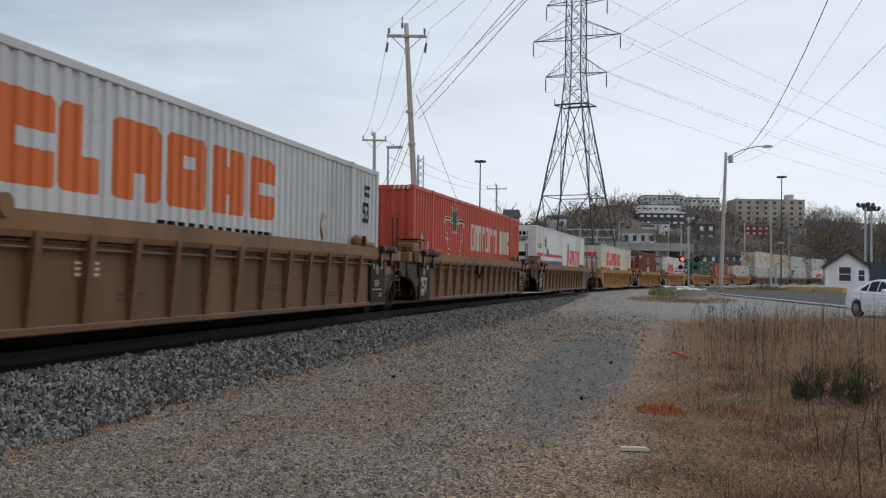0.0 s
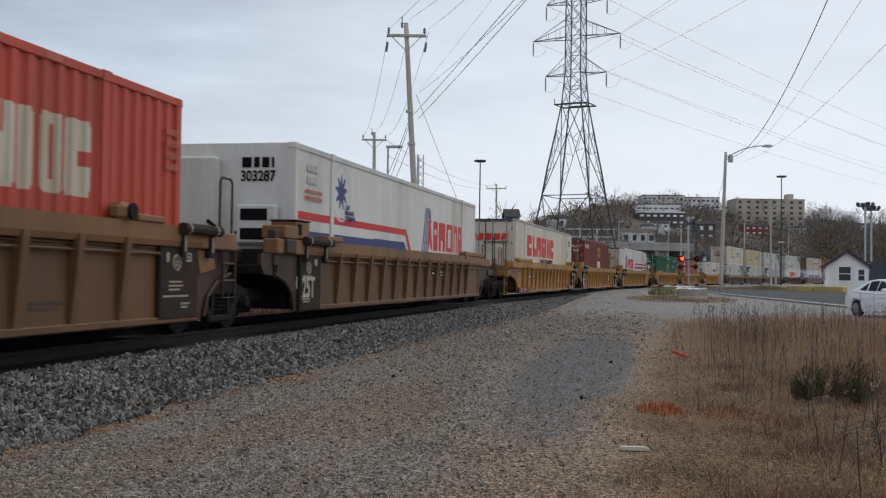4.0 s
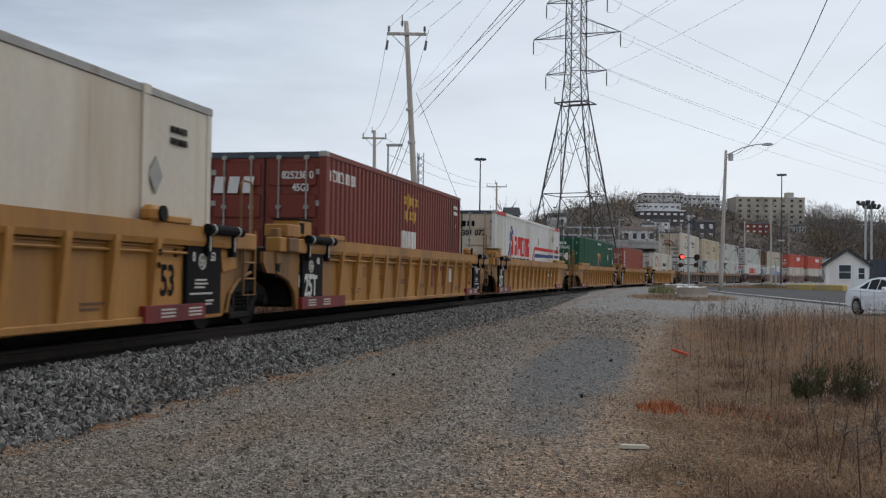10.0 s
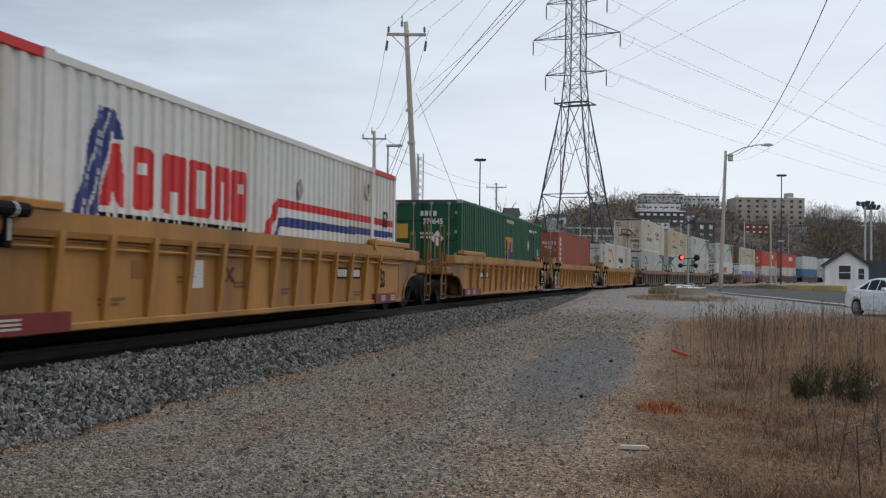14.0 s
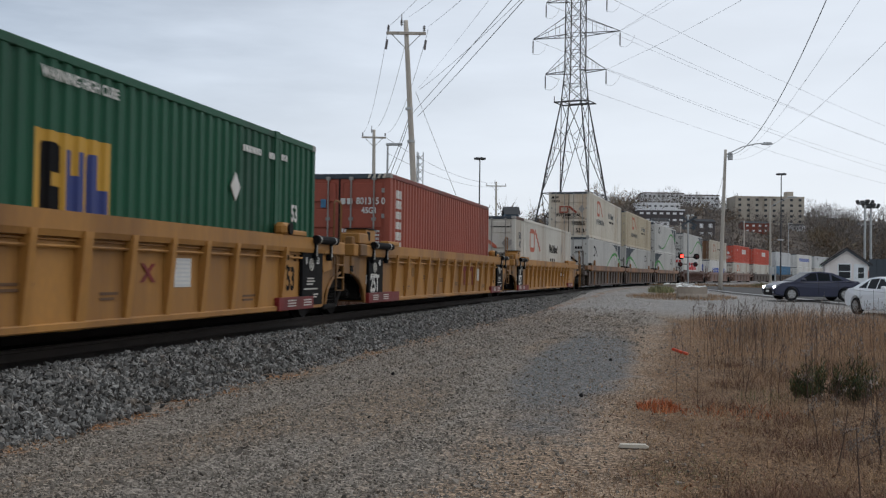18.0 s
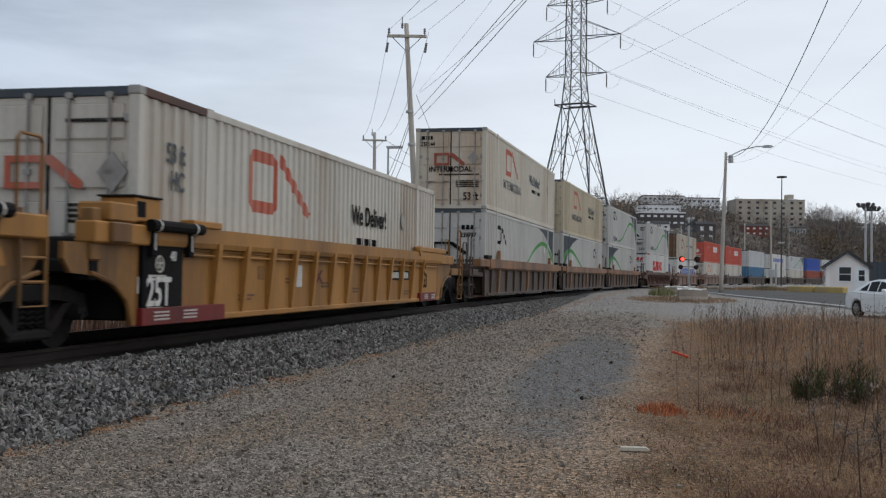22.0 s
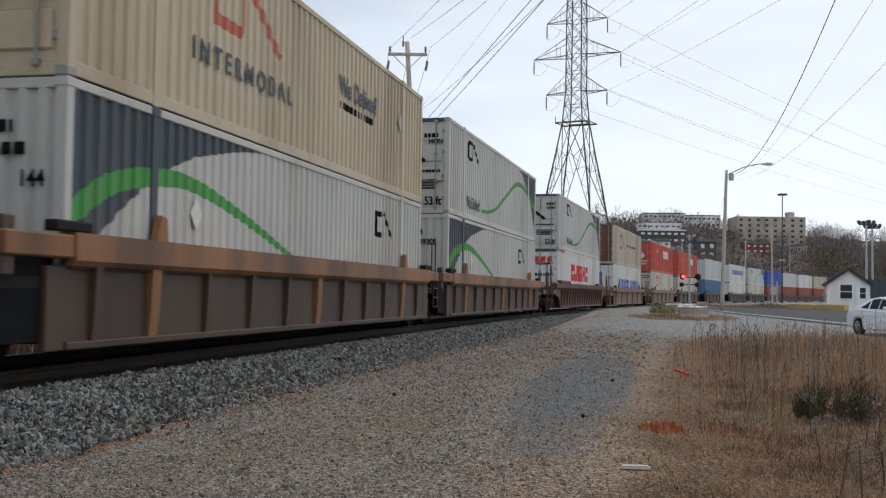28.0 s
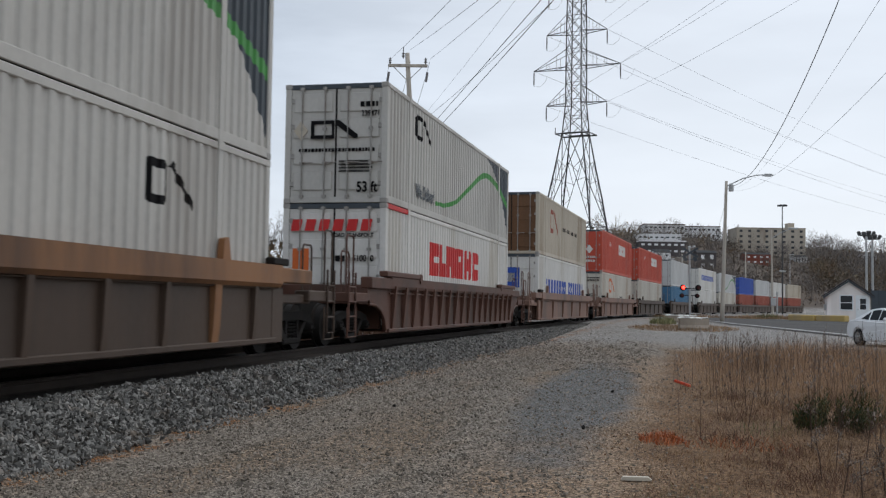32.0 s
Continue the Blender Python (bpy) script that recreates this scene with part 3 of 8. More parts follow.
            s.prism([(x0 + q + .02, z0 + h - t), (x0 + q + .02, z0 + h), (x0 + q + 1.5 * t, z0 + h), (x0 + w, z0 + t), (x0 + w, z0), (x0 + w - 1.2 * t, z0)], 1, -hl - .037, -hl - .03)
            tagged(part("marking", s, mat, ob), kind="stuff")
        elif kind == "rail_dashes":  # faded chips along the top rail
            mat, ya, gap, w, n = a
            s = Shape()
            for i in range(n):
                s.box(hw - .05, hw + .004, ya + i * gap, ya + i * gap + w, TALL - .1, TALL - .02)
            tagged(part("marking", s, mat, ob), kind="stuff")
        elif kind == "hazard":   # slanted warning stripes on the leading top corners
            s = Shape()
            for sg in (-1, 1):
                for i in range(4):
                    x = sg * (hw - .16 - .12 * i)
                    s.prism([(x - .03, TALL - .12), (x + .03, TALL - .12), (x + .07, TALL - .03), (x + .01, TALL - .03)], 1, -hl - .055, -hl - .05)
            tagged(part("marking", s, a[0], ob), kind="stuff")
        elif kind == "rings":
            mat, y, z, r = a
            s = Shape()
            for i in range(14):
                s.tube((hw + .006, y + r * math.cos(i * .449), z + r * math.sin(i * .449)), (hw + .006, y + r * math.cos(i * .449 + .449), z + r * math.sin(i * .449 + .449)), r * .16, 4)
            tagged(part("marking", s, mat, ob), kind="stuff")
    return ob


# ---- well cars ----
SILL, LOW = 2.0 - RAIL_Z, 0.74 - RAIL_Z
CAR_X = 1.46


def wheel_pair():
    s = Shape()
    s.tube((-1.0, 0, 0), (1.0, 0, 0), 0.09, 10)
    for x in (-1, 1):
        a = sorted((x * 0.66, x * 0.80))
        s.tube((a[0], 0, 0), (a[1], 0, 0), 0.42, 24)
        s.tube((x * 0.62, 0, 0), (x * 0.66, 0, 0), 0.455, 24)
        s.tube((x * 0.80, 0, 0), (x * 0.83, 0, 0), 0.30, 20, 0.2)
        s.tube((x * 1.0, 0, 0), (x * 1.14, 0, 0), 0.11, 12, 0.09)
        for i in range(3):
            b = i * 2.094
            s.tube((x * 1.14, .06 * math.cos(b), .06 * math.sin(b)), (x * 1.165, .06 * math.cos(b), .06 * math.sin(b)), 0.02, 6)
    return s


def side_frame():
    """A cast side frame with its pedestals and spring opening."""
    s = Shape()
    s.prism([(-1.15, 0.36), (-1.05, 0.62), (-0.55, 0.72), (0.55, 0.72), (1.05, 0.62), (1.15, 0.36), (0.95, 0.36), (0.9, 0.5), (0.5, 0.56), (-0.5, 0.56), (-0.9, 0.5), (-0.95, 0.36)], 0, 0.92, 1.06)
    s.prism([(-0.78, 0.52), (-0.62, 0.52), (-0.28, 0.26), (-0.42, 0.2)], 0, 0.92, 1.06)
    s.prism([(0.62, 0.52), (0.78, 0.52), (0.42, 0.2), (0.28, 0.26)], 0, 0.92, 1.06)
    s.box(-0.0 + 0.92, 1.06, -0.42, 0.42, 0.13, 0.25, 0.03)
    for y in (-0.3, 0.3):
        s.box(0.92, 1.06, y - 0.04, y + 0.04, 0.25, 0.58)
    return s


def coil():
    return Shape().bend([(0.99 + .065 * math.cos(i * 1.05), .065 * math.sin(i * 1.05), 0.26 + i * 0.0098) for i in range(31)], .018, 4)


WHEELS = []


def truck(car, y, turning):
    t = part("truck", lambda: Shape().box(-0.95, 0.95, -0.18, 0.18, 0.32, 0.56, 0.04).tube((0, 0, 0.5), (0, 0, 0.75), 0.22, 14), "dark", car, "greasy black cast truck", at=(0, y, 0), key=("bolster",))
    for x in (1, -1):
        at = pose(0, 0, 0, 0, 0, 0 if x > 0 else 180)
        part("side_frame", side_frame, "iron", t, at=at, key=("sideframe",))
        for yy in (-.17, 0, .17):
            part("spring", coil, "iron", t, at=at @ Matrix.Translation((0, yy, 0)), key=("springs",))
    for yy in (-0.88, 0.88):
        w = part("wheelset", wheel_pair, "iron", t, at=(0, yy, 0.42), key=("wheelset",), smooth=False)
        if turning:
            WHEELS.append((w, yy))
    return t


def rib(deep):
    # a pressed stake, wide at the chord and slim at the foot
    return Shape().prism([(-0.02, LOW + 0.05), (0.045, LOW + 0.07), (0.07, LOW + .3), (deep, SILL - 0.26), (deep, SILL - 0.2), (-0.02, SILL - 0.2)], 1, -0.06, 0.06)


def ladder(car, colour, at, wide=0.42, z0=0.32, z1=1.5, steps=4, kind="long"):
    rails = part("ladder", lambda: Shape().bend([(0, -wide / 2, z1), (0, -wide / 2, z0), (0, wide / 2, z0), (0, wide / 2, z1)], 0.022, 6), colour, car, at=at, key=("ladder", kind))
    for i in range(1, steps):
        part("rung", lambda: Shape().tube((0, -wide / 2, 0), (0, wide / 2, 0), 0.018, 6), colour, rails, at=(0, 0, z0 + (z1 - z0) * i / steps), key=("rung", kind))


def grab(w, z0, z1):
    return Shape().bend([(0, -w / 2, z0), (0, -w / 2, z1 - .06), (0, -w / 2 + .06, z1), (0, w / 2 - .06, z1), (0, w / 2, z1 - .06), (0, w / 2, z0)], 0.02)


def end_part(car, sign, kind, colour, chord, turning, style, own_truck):
    """One end of a unit beyond its well: platform, arch over the truck, steps, coupler or joint."""
    w = 8.25
    far = w + (1.5 if kind == "joint" else 3.1)
    at = pose(0, 0, 0, 0, 0, 0 if sign > 0 else 180)

    def platform():
        s = Shape()
        s.box(-1.3, 1.3, w, w + (1.2 if kind == "joint" else 2.0), 0.86, 1.02, 0.02)
        s.box(-1.2, 1.2, w + .02, w + 0.2, 0.3, 1.3, 0.02)
        return s
    # at a joint the platform is near-black: interior shade put into its colour
    part("end_platform", platform, "dark" if kind == "joint" else colour, car, at=at, key=("platform", kind))
    part("centre_sill", lambda: Shape().box(-0.42, 0.42, w, far, 0.5, 0.99, 0.03), "dark", car, at=at, key=("csill", kind))
    # rigging boxed up as a dark mass that also blocks light from behind
    part("brake_rigging", lambda: Shape().box(-0.6, 0.6, w + .25, far - .2, 0.2, 0.48, 0.04).tube((-.75, w + .5, .5), (-.75, w + 1.2, .5), .13, 12).tube((.7, w + .4, .62), (.7, w + 1.3, .62), .06, 8), "dark", car, at=at, key=("rigging", kind))
    top = .52
    fj = far if kind == "joint" else w + 1.85
    # added dark box that keeps light from showing between the wheels
    part("wheel_shield", lambda: Shape().box(-.3, .3, w + .1, far + .1, .12, 1.0, .02), "dark", car, at=at, key=("lightblock", kind))
    for x in (1, -1):
        def bracket():
            # the side plate that arches over the wheels
            y1 = fj - 0.25 if sign > 0 or kind != "joint" else fj + .2
            pts = [(w - 0.1, SILL - 0.28), (y1, SILL - 0.28 if style != "low" else SILL - .45), (y1, 1.02)]
            n = 8
            c, r = w + 1.55, 1.3
            hi = 0.52
            pts += [(c - r * math.cos(a), 0.34 + hi * math.sin(a)) for a in [math.pi / 2 * (1 - i / n) for i in range(n + 1)] if c - r * math.cos(a) < y1 - .05]
            pts += [(w + 0.25 - .02, LOW + 0.02), (w - 0.1, LOW)]
            return Shape().prism(pts, 0, 1.30, 1.36)
        flip = pose(0, 0, 0, 0, 0, 0) if x > 0 else Matrix.Diagonal((-1, 1, 1, 1))
        rot = Matrix.Diagonal((1, sign, 1, 1)) @ flip
        if style == "low":
            part("end_bulkhead", lambda: Shape().box(1.26, 1.36, w - .1, w + .4, LOW, SILL - .36, .01), colour, car, at=rot, key=("bulkhead",))
            if kind == "joint" and sign < 0:
                part("dark_panel", lambda: Shape().box(1.24, 1.3, w + .4, w + 1.2, LOW + .1, SILL - .36, .01), "ink", car, at=rot, key=("darkpanel",))
        else:
            part("arch_plate", bracket, colour, car, at=rot, key=("arch", kind, style, sign))
            part("arch_lip", lambda: Shape().bend([(1.38, w + .27, LOW + .05), (1.38, w + .4, .34 + .4 * top), (1.38, w + .7, .34 + .77 * top), (1.38, w + 1.1, .34 + .97 * top), (1.38, fj - .3, .34 + top)], 0.03), colour, car, at=rot, key=("lip", kind, style))
        part("chord_end", lambda: Shape().box(1.2, CAR_X, w - 0.02, fj - 0.25, SILL - 0.28, SILL - 0.03, 0.02), chord, car, at=rot, key=("chordend", kind))
        if kind == "coupler":
            part("platform_sill", lambda: Shape().box(1.12, 1.4, fj - .22, far - .1, .9, 1.1, .02), colour, car, at=rot, key=("platsill",))
        if kind == "joint" and style == "tall":
            if sign > 0:
                part("guide", lambda: Shape().box(1.28, CAR_X + .03, w - 1.85, w - 1.15, SILL + .004, SILL + .09, .015), chord, car, at=rot, key=("guide_trail",))
                part("guide_block", lambda: Shape().box(1.3, CAR_X + .05, w - 2.3, w - 1.87, SILL - .02, SILL + .2, .06), chord, car, at=rot, key=("guide_block",))
                part("roller", lambda: Shape().tube((CAR_X + .052, w - 2.08, SILL + .1), (CAR_X + .09, w - 2.08, SILL + .1), .1, 12), "iron", car, at=rot, key=("roller",))
                part("gusset", lambda: Shape().prism([(w, SILL - .3), (w + .5, SILL - .3), (w + .62, SILL - .55), (w + .1, SILL - .62)], 0, 1.36, 1.40), chord, car, at=rot, key=("gusset",))
            else:
                part("guide", lambda: Shape().box(1.28, CAR_X + .03, w - 2.05, w - 1.15, SILL + .004, SILL + .1, .015), chord, car, at=rot, key=("guide_lead",))
                part("end_box", lambda: Shape().box(.95, 1.42, w - .35, w + .3, SILL + .004, SILL + .3, .02), chord, car, at=rot, key=("endbox",))
                part("end_block", lambda: Shape().box(1.05, CAR_X + .01, w + .32, w + .95, SILL - .02, SILL + .2, .02), chord, car, at=rot, key=("endblock",))
                part("end_bracket", lambda: Shape().box(1.2, CAR_X + .05, w + .5, w + .95, SILL - .27, SILL - .03, .02), colour, car, at=rot, key=("endbracket",))
                part("box_lid", lambda: Shape().box(.93, 1.44, w - .37, w + .34, SILL + .302, SILL + .325, .006), "iron", car, at=rot, key=("boxlid",))
                # no hole: a black plate paints the dark inside of a slot
                part("box_opening", lambda: Shape().box(1.421, 1.426, w + .05, w + .26, SILL + .06, SILL + .25), "ink", car, at=rot, key=("boxopen",))
                part("valve_box", lambda: Shape().box(1.2, 1.375, w + 1.02, w + 1.2, .78, 1.16, .01), "ink", car, at=rot, key=("valvebox",))
                part("label_plate", lambda: Shape().box(1.362, 1.368, w + .02, w + .12, .62, .82), "white", car, at=rot, key=("labelplate",))
        else:
            part("guide", lambda: Shape().box(1.28, CAR_X + 0.02, w - (2.5 if kind == "coupler" else .7), w + 0.5, SILL + 0.004, SILL + 0.13, 0.02).tube((CAR_X - .08, w - (2.52 if kind == "coupler" else .72), SILL + .02), (CAR_X + .03, w - (2.52 if kind == "coupler" else .72), SILL + .02), 0.12, 12)
                 if style != "low" else Shape().prism([(w - 2.2, SILL), (w - 2.15, SILL + .3), (w - 2.0, SILL + .33), (w - 1.9, SILL)], 0, 1.3, 1.4),
                 chord, car, at=rot, key=("guide", style, kind))
            if style == "low":
                part("stop_block", lambda: Shape().box(1.3, CAR_X, w - .3, w + .4, SILL + .003, SILL + .12, .02), "iron", car, at=rot, key=("stopblock",))
        if kind == "coupler" or sign > 0:
            if kind == "joint":
                ladder(car, colour, rot @ Matrix.Translation((1.42, far - 0.46, 0)), .46, .52, 1.5, 4, "short")
            else:
                ladder(car, colour, rot @ Matrix.Translation((1.42, far - 0.28, 0)))
            off = .46 if kind == "joint" else .28
            part("handrail", lambda: grab(0.44, 1.02, 2.05 + .2), colour, car, at=rot @ Matrix.Translation((1.36, far - off, 0)), key=("grab",))
        else:
            part("end_post", lambda: Shape().box(1.26, 1.4, far - .5, far - .28, 1.0, SILL + .12, .02), colour, car, at=rot, key=("endpost",))
        if kind == "coupler":
            part("handrail", lambda: grab(0.5, 1.02, 1.95), colour, car, at=rot @ Matrix.Translation((1.1, far - 0.75, 0)), key=("grab2",))
            part("sill_step", lambda: Shape().bend([(1.4, far - .6, .8), (1.4, far - .6, .2), (1.4, far - .05, .2), (1.4, far - .05, .8)], 0.02), colour, car, at=rot, key=("sillstep",))
    if kind == "coupler":
        part("coupler", lambda: Shape().box(-0.12, 0.12, far - .1, far + 0.45, 0.62, 0.86, 0.03).box(-.2, .16, far + .3, far + .62, .58, .92, .05), "iron", car, at=at, key=("coupler",))
        part("brake_hose", lambda: Shape().bend([(.35, far, .8), (.36, far + .2, .55), (.32, far + .38, .38), (.3, far + .52, .42)], 0.028), "dark", car, at=at, key=("hose",))
        truck(car, sign * (w + 1.72), turning)
    else:
        part("joint_casting", lambda: Shape().tube((0, far - .1, .55), (0, far - .1, 1.06), .3, 14).box(-.7, .7, far - .6, far - .05, 1.02, 1.28, .04), "iron" if style == "low" else colour, car, at=at, key=("jointcast", style))
        if own_truck:
            truck(car, sign * (far + 0.12), turning)


def well_car(label, colour, chord, lead, trail, style="tall", turning=False, length=16.4, black=True, ribs=14, red=True):
    """One unit of a double-stack car. lead and trail: 'coupler', or 'joint' where it shares a truck; the trailing joint carries it."""
    car = thing("well_car", label, "rail car", group="well cars of the train")
    w = 8.3
    for x in (1, -1):
        rot = Matrix.Identity(4) if x > 0 else Matrix.Diagonal((-1, 1, 1, 1))
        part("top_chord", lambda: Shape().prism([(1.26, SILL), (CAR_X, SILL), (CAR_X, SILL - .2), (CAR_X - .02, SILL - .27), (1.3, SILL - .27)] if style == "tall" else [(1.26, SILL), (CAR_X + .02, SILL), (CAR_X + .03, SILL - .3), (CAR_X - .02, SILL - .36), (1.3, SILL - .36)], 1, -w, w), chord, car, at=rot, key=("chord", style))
        part("side_sheet", lambda: Shape().box(1.31, 1.35, -w, w, LOW + 0.02, SILL - 0.24), colour, car, at=rot, key=("sheet",))
        part("bottom_sill", lambda: Shape().box(1.28, 1.40, -w, w, LOW, LOW + 0.09, 0.015), colour, car, at=rot, key=("bsill",))
        part("side_rod", lambda: Shape().tube((1.40, -w, SILL - .37), (1.40, w, SILL - .37), 0.02, 6).tube((1.37, -w, SILL - .30), (1.37, w, SILL - .30), .015, 5), colour, car, at=rot, key=("rod",))
        if style == "tall" and ribs == 14:
            spots = [(1.035 * i, 1.5 if i == 0 else 1) for i in range(-7 if lead == "coupler" else -6, 7)]
        elif style == "low" and ribs == 14:
            spots = [(y, 1.9 if y in (-6.4, -.2, 5.85) else 1) for y in (-7.75, -6.4, -4.85, -3.3, -1.75, -.2, 1.3, 2.8, 4.3, 5.85, 7.3)]
        else:
            spots = [(-w + 0.35 + (2 * w - 0.7) * i / (ribs - 1), 1) for i in range(ribs)]
        for y, fat in spots:
            wide = style == "low" and fat > 1
            part("stake", lambda: rib(0.135 if style == "tall" else 0.10), chord if wide else colour, car, at=rot @ Matrix.Translation((1.345, y, 0)) @ Matrix.Diagonal((1, fat, 1, 1)), key=("rib", style))
    part("well_floor", lambda: Shape().box(-1.3, 1.3, -w, w, LOW + 0.06, LOW + 0.12), "dark", car, key=("wellfloor",))
    for i in range(5):
        part("cross_beam", lambda: Shape().box(-1.3, 1.3, -0.2, 0.2, LOW - 0.02, LOW + 0.06, .02), colour, car, at=(0, -6.6 + 3.3 * i, 0), key=("xbeam",))
    # ends take the darker copy, with dirt and painted shade together
    grimy_shaded = {"brown": "brown_end", "yellow": "yellow_end"}.get(colour, colour)
    end_part(car, -1, lead, grimy_shaded, chord, turning, style, False)
    end_part(car, 1, trail, grimy_shaded, chord, turning, style, True)
    soot, mark = ("ink", "white") if red else ("sooty", "sand")
    if black:
        for y, kind, big in ((-8.33, lead, False), (7.12, trail, True)):
            if kind == "joint":
                wide = 1.12 if big else 1.06
                low = LOW + .02 if not big else LOW + .06
                part("black_panel", lambda: Shape().box(1.352, 1.42, 0, wide, low, SILL - 0.26, 0.01), soot, car, at=(0, y, 0), key=("bpanel", big))
                # a black bar across the chord on two drops
                part("black_bar", lambda: Shape().tube((CAR_X + .05, .42 if big else .0, SILL - .03), (CAR_X + .05, wide + (.5 if big else .35), SILL - .03), .075, 10), soot, car, at=(0, y, 0), key=("bbar", big))
                for u in ((.5, wide + .25) if big else (.1, wide + .05)):
                    part("black_drop", lambda: Shape().box(CAR_X - .06, CAR_X + .03, 0, .13, SILL - .4, SILL - .03, .01), soot, car, at=(0, y + u, 0), key=("bdrop",))
                    part("white_stripe", lambda: Shape().box(CAR_X + .031, CAR_X + .036, .05, .085, SILL - .33, SILL - .12).tube((CAR_X + .05, .05, SILL - .03), (CAR_X + .05, .085, SILL - .03), .078, 10), mark, car, at=(0, y + u, 0), key=("bstripe",))
                s = Shape()
                c, zc = (.46, LOW + .78) if big else (.42, LOW + .76)
                for i in range(14):
                    s.tube((1.424, c + .1 * math.cos(i * .449), zc + .1 * math.sin(i * .449)), (1.424, c + .1 * math.cos(i * .449 + .449), zc + .1 * math.sin(i * .449 + .449)), .014, 4)
                for i in range(5):
                    s.tube((1.424, c, zc), (1.424, c + .07 * math.cos(i * 1.257 + 1.57), zc + .07 * math.sin(i * 1.257 + 1.57)), .014, 4)
                rows = ((.52, .26, .62), (.47, .24, .66), (.42, .24, .56), (.335, .1, .82), (.235, .6, .86), (.19, .6, .8)) if big else ((.6, .14, .6), (.56, .2, .55), (.2, .12, .5), (.155, .16, .46))
                for z, u0, u1 in rows:
                    u = u0
                    while u < u1:
                        b = random.uniform(.03, .07)
                        s.box(1.421, 1.425, u, min(u + b, u1), LOW + z, LOW + z + .026)
                        u += b + .012
                tagged(part("stencil", s, mark, car, at=(0, y, 0)), kind="stuff")
                for words, u, z in ((("8", .2, .84), ("53", .82, .85)) if big else (("48", .78, .86),)):
                    lettering(words, .17, mark, car, Matrix.Translation((1.424, y + u, LOW + z)) @ pose(0, 0, 0, 90, 0, 90), .95)
    if red:
        for y, ln, x1 in ((-8.35, 2.4, 1.435), (5.95, 1.75, 1.435)):
            part("red_patch", lambda: Shape().box(1.352, x1, 0, ln, LOW + .002, LOW + 0.22, .006), "patch", car, at=(0, y, 0), key=("rpatch", ln))
            s = Shape()
            for u0 in ((.42, 1.22) if ln < 2 else (.3, 1.1)):
                for k in range(3):
                    u = u0
                    while u < u0 + .4:
                        b = random.uniform(.02, .06)
                        s.box(x1 + .001, x1 + .004, u, min(u + b, u0 + .4), LOW + .06 + k * .045, LOW + .083 + k * .045)
                        u += b + .012
            tagged(part("stencil", s, "white", car, at=(0, y, 0)), kind="stuff")
    return car


def on_side(car, words, size, mat, y, z, sq=1.0, x=1.358):
    lettering(words, size, mat, car, Matrix.Translation((x, y, z - RAIL_Z)) @ pose(0, 0, 0, 90, 0, 90), sq)


def plate(car, name, mat, y0, y1, z0, z1, lines=0, ink="ink", x=1.353):
    part(name, Shape().box(x, x + .006, y0, y1, z0 - RAIL_Z, z1 - RAIL_Z), mat, car)
    if lines:
        s = Shape()
        for i in range(lines):
            z = z0 + (z1 - z0) * (i + .3) / lines - RAIL_Z
            s.box(x + .0065, x + .009, y0 + .03, y1 - .03, z, z + (z1 - z0) * .45 / lines)
        tagged(part("stencil", s, ink, car), kind="stuff")


# ---- the train ----
TRAIN = []   # thing, place along the line at the start, height above the rail


def put(ob, s, z):
    ob.matrix_basis = line(s, 0, z)
    TRAIN.append((ob, s, z))
    return ob


def load(ob, mid, level_no=0):
    return put(ob, mid, BASE_Z + level_no * TALL)


L53, L48, L40 = 16.4, 14.7, 12.4


def layers(y, *marks):
    """Paint numbers for a side: later marks lie over earlier ones."""
    out = np.zeros(y.shape, int)
    for n, on in marks:
        out[on] = n
    return out


def dashes(y, z, y0, y1, z0, z1, step=.3):
    return (y > y0) & (y < y1) & (z > z0) & (z < z1) & (((y - y0) / step) % 1 < .76)


SIX = "rnbhkr"


def letters_u0(y, z):
    ends = ((-5.75, -4.55), (-4.45, -3.6), (-3.33, -2.14), (-1.95, -.76), (-.62, .62), (.76, 1.85))
    return layers(y, (1, cells(y, z, [(*e, k) for e, k in zip(ends, SIX)], 1.36, 2.33)), (2, dashes(y, z, -2.2, 1.8, 1.04, 1.17)))


def letters_u1(y, z):
    one = ((-1.02, -.57), (-.45, -.02), (.09, .57), (.71, 1.21), (1.31, 1.85), (1.97, 2.14), (2.24, 2.66), (2.76, 3.36), (4.07, 4.45), (4.54, 4.76), (4.93, 5.31), (5.42, 5.89))
    rope = polygon(y, z, [(-4.62, 2.22), (-2.2, 2.22), (-2.1, 2.05), (-2.72, 1.05), (-4.1, 1.05), (-4.72, 2.05)]) & ~polygon(y, z, [(-4.5, 2.1), (-2.3, 2.1), (-2.24, 2.03), (-2.86, 1.05), (-3.96, 1.05), (-4.58, 2.03)])
    core = polygon(y, z, [(-4.58, 2.18), (-2.24, 2.18), (-2.15, 2.05), (-2.77, 1.05), (-4.05, 1.05), (-4.67, 2.05)]) & ~polygon(y, z, [(-4.54, 2.14), (-2.27, 2.14), (-2.2, 2.04), (-2.82, 1.05), (-4.0, 1.05), (-4.62, 2.04)])
    leaf = spiky(y, z, -3.42, 2.2, .46, 7)
    return layers(y, (1, cells(y, z, [(*e, k) for e, k in zip(one, "OBBBOsBBtsOr")], 1.32, 2.17)), (1, rope), (3, core), (1, spiky(y, z, -3.42, 2.2, .54, 7)), (2, leaf | bar(y, z, -3.42, 2.2, -3.42, 1.85, .1)))


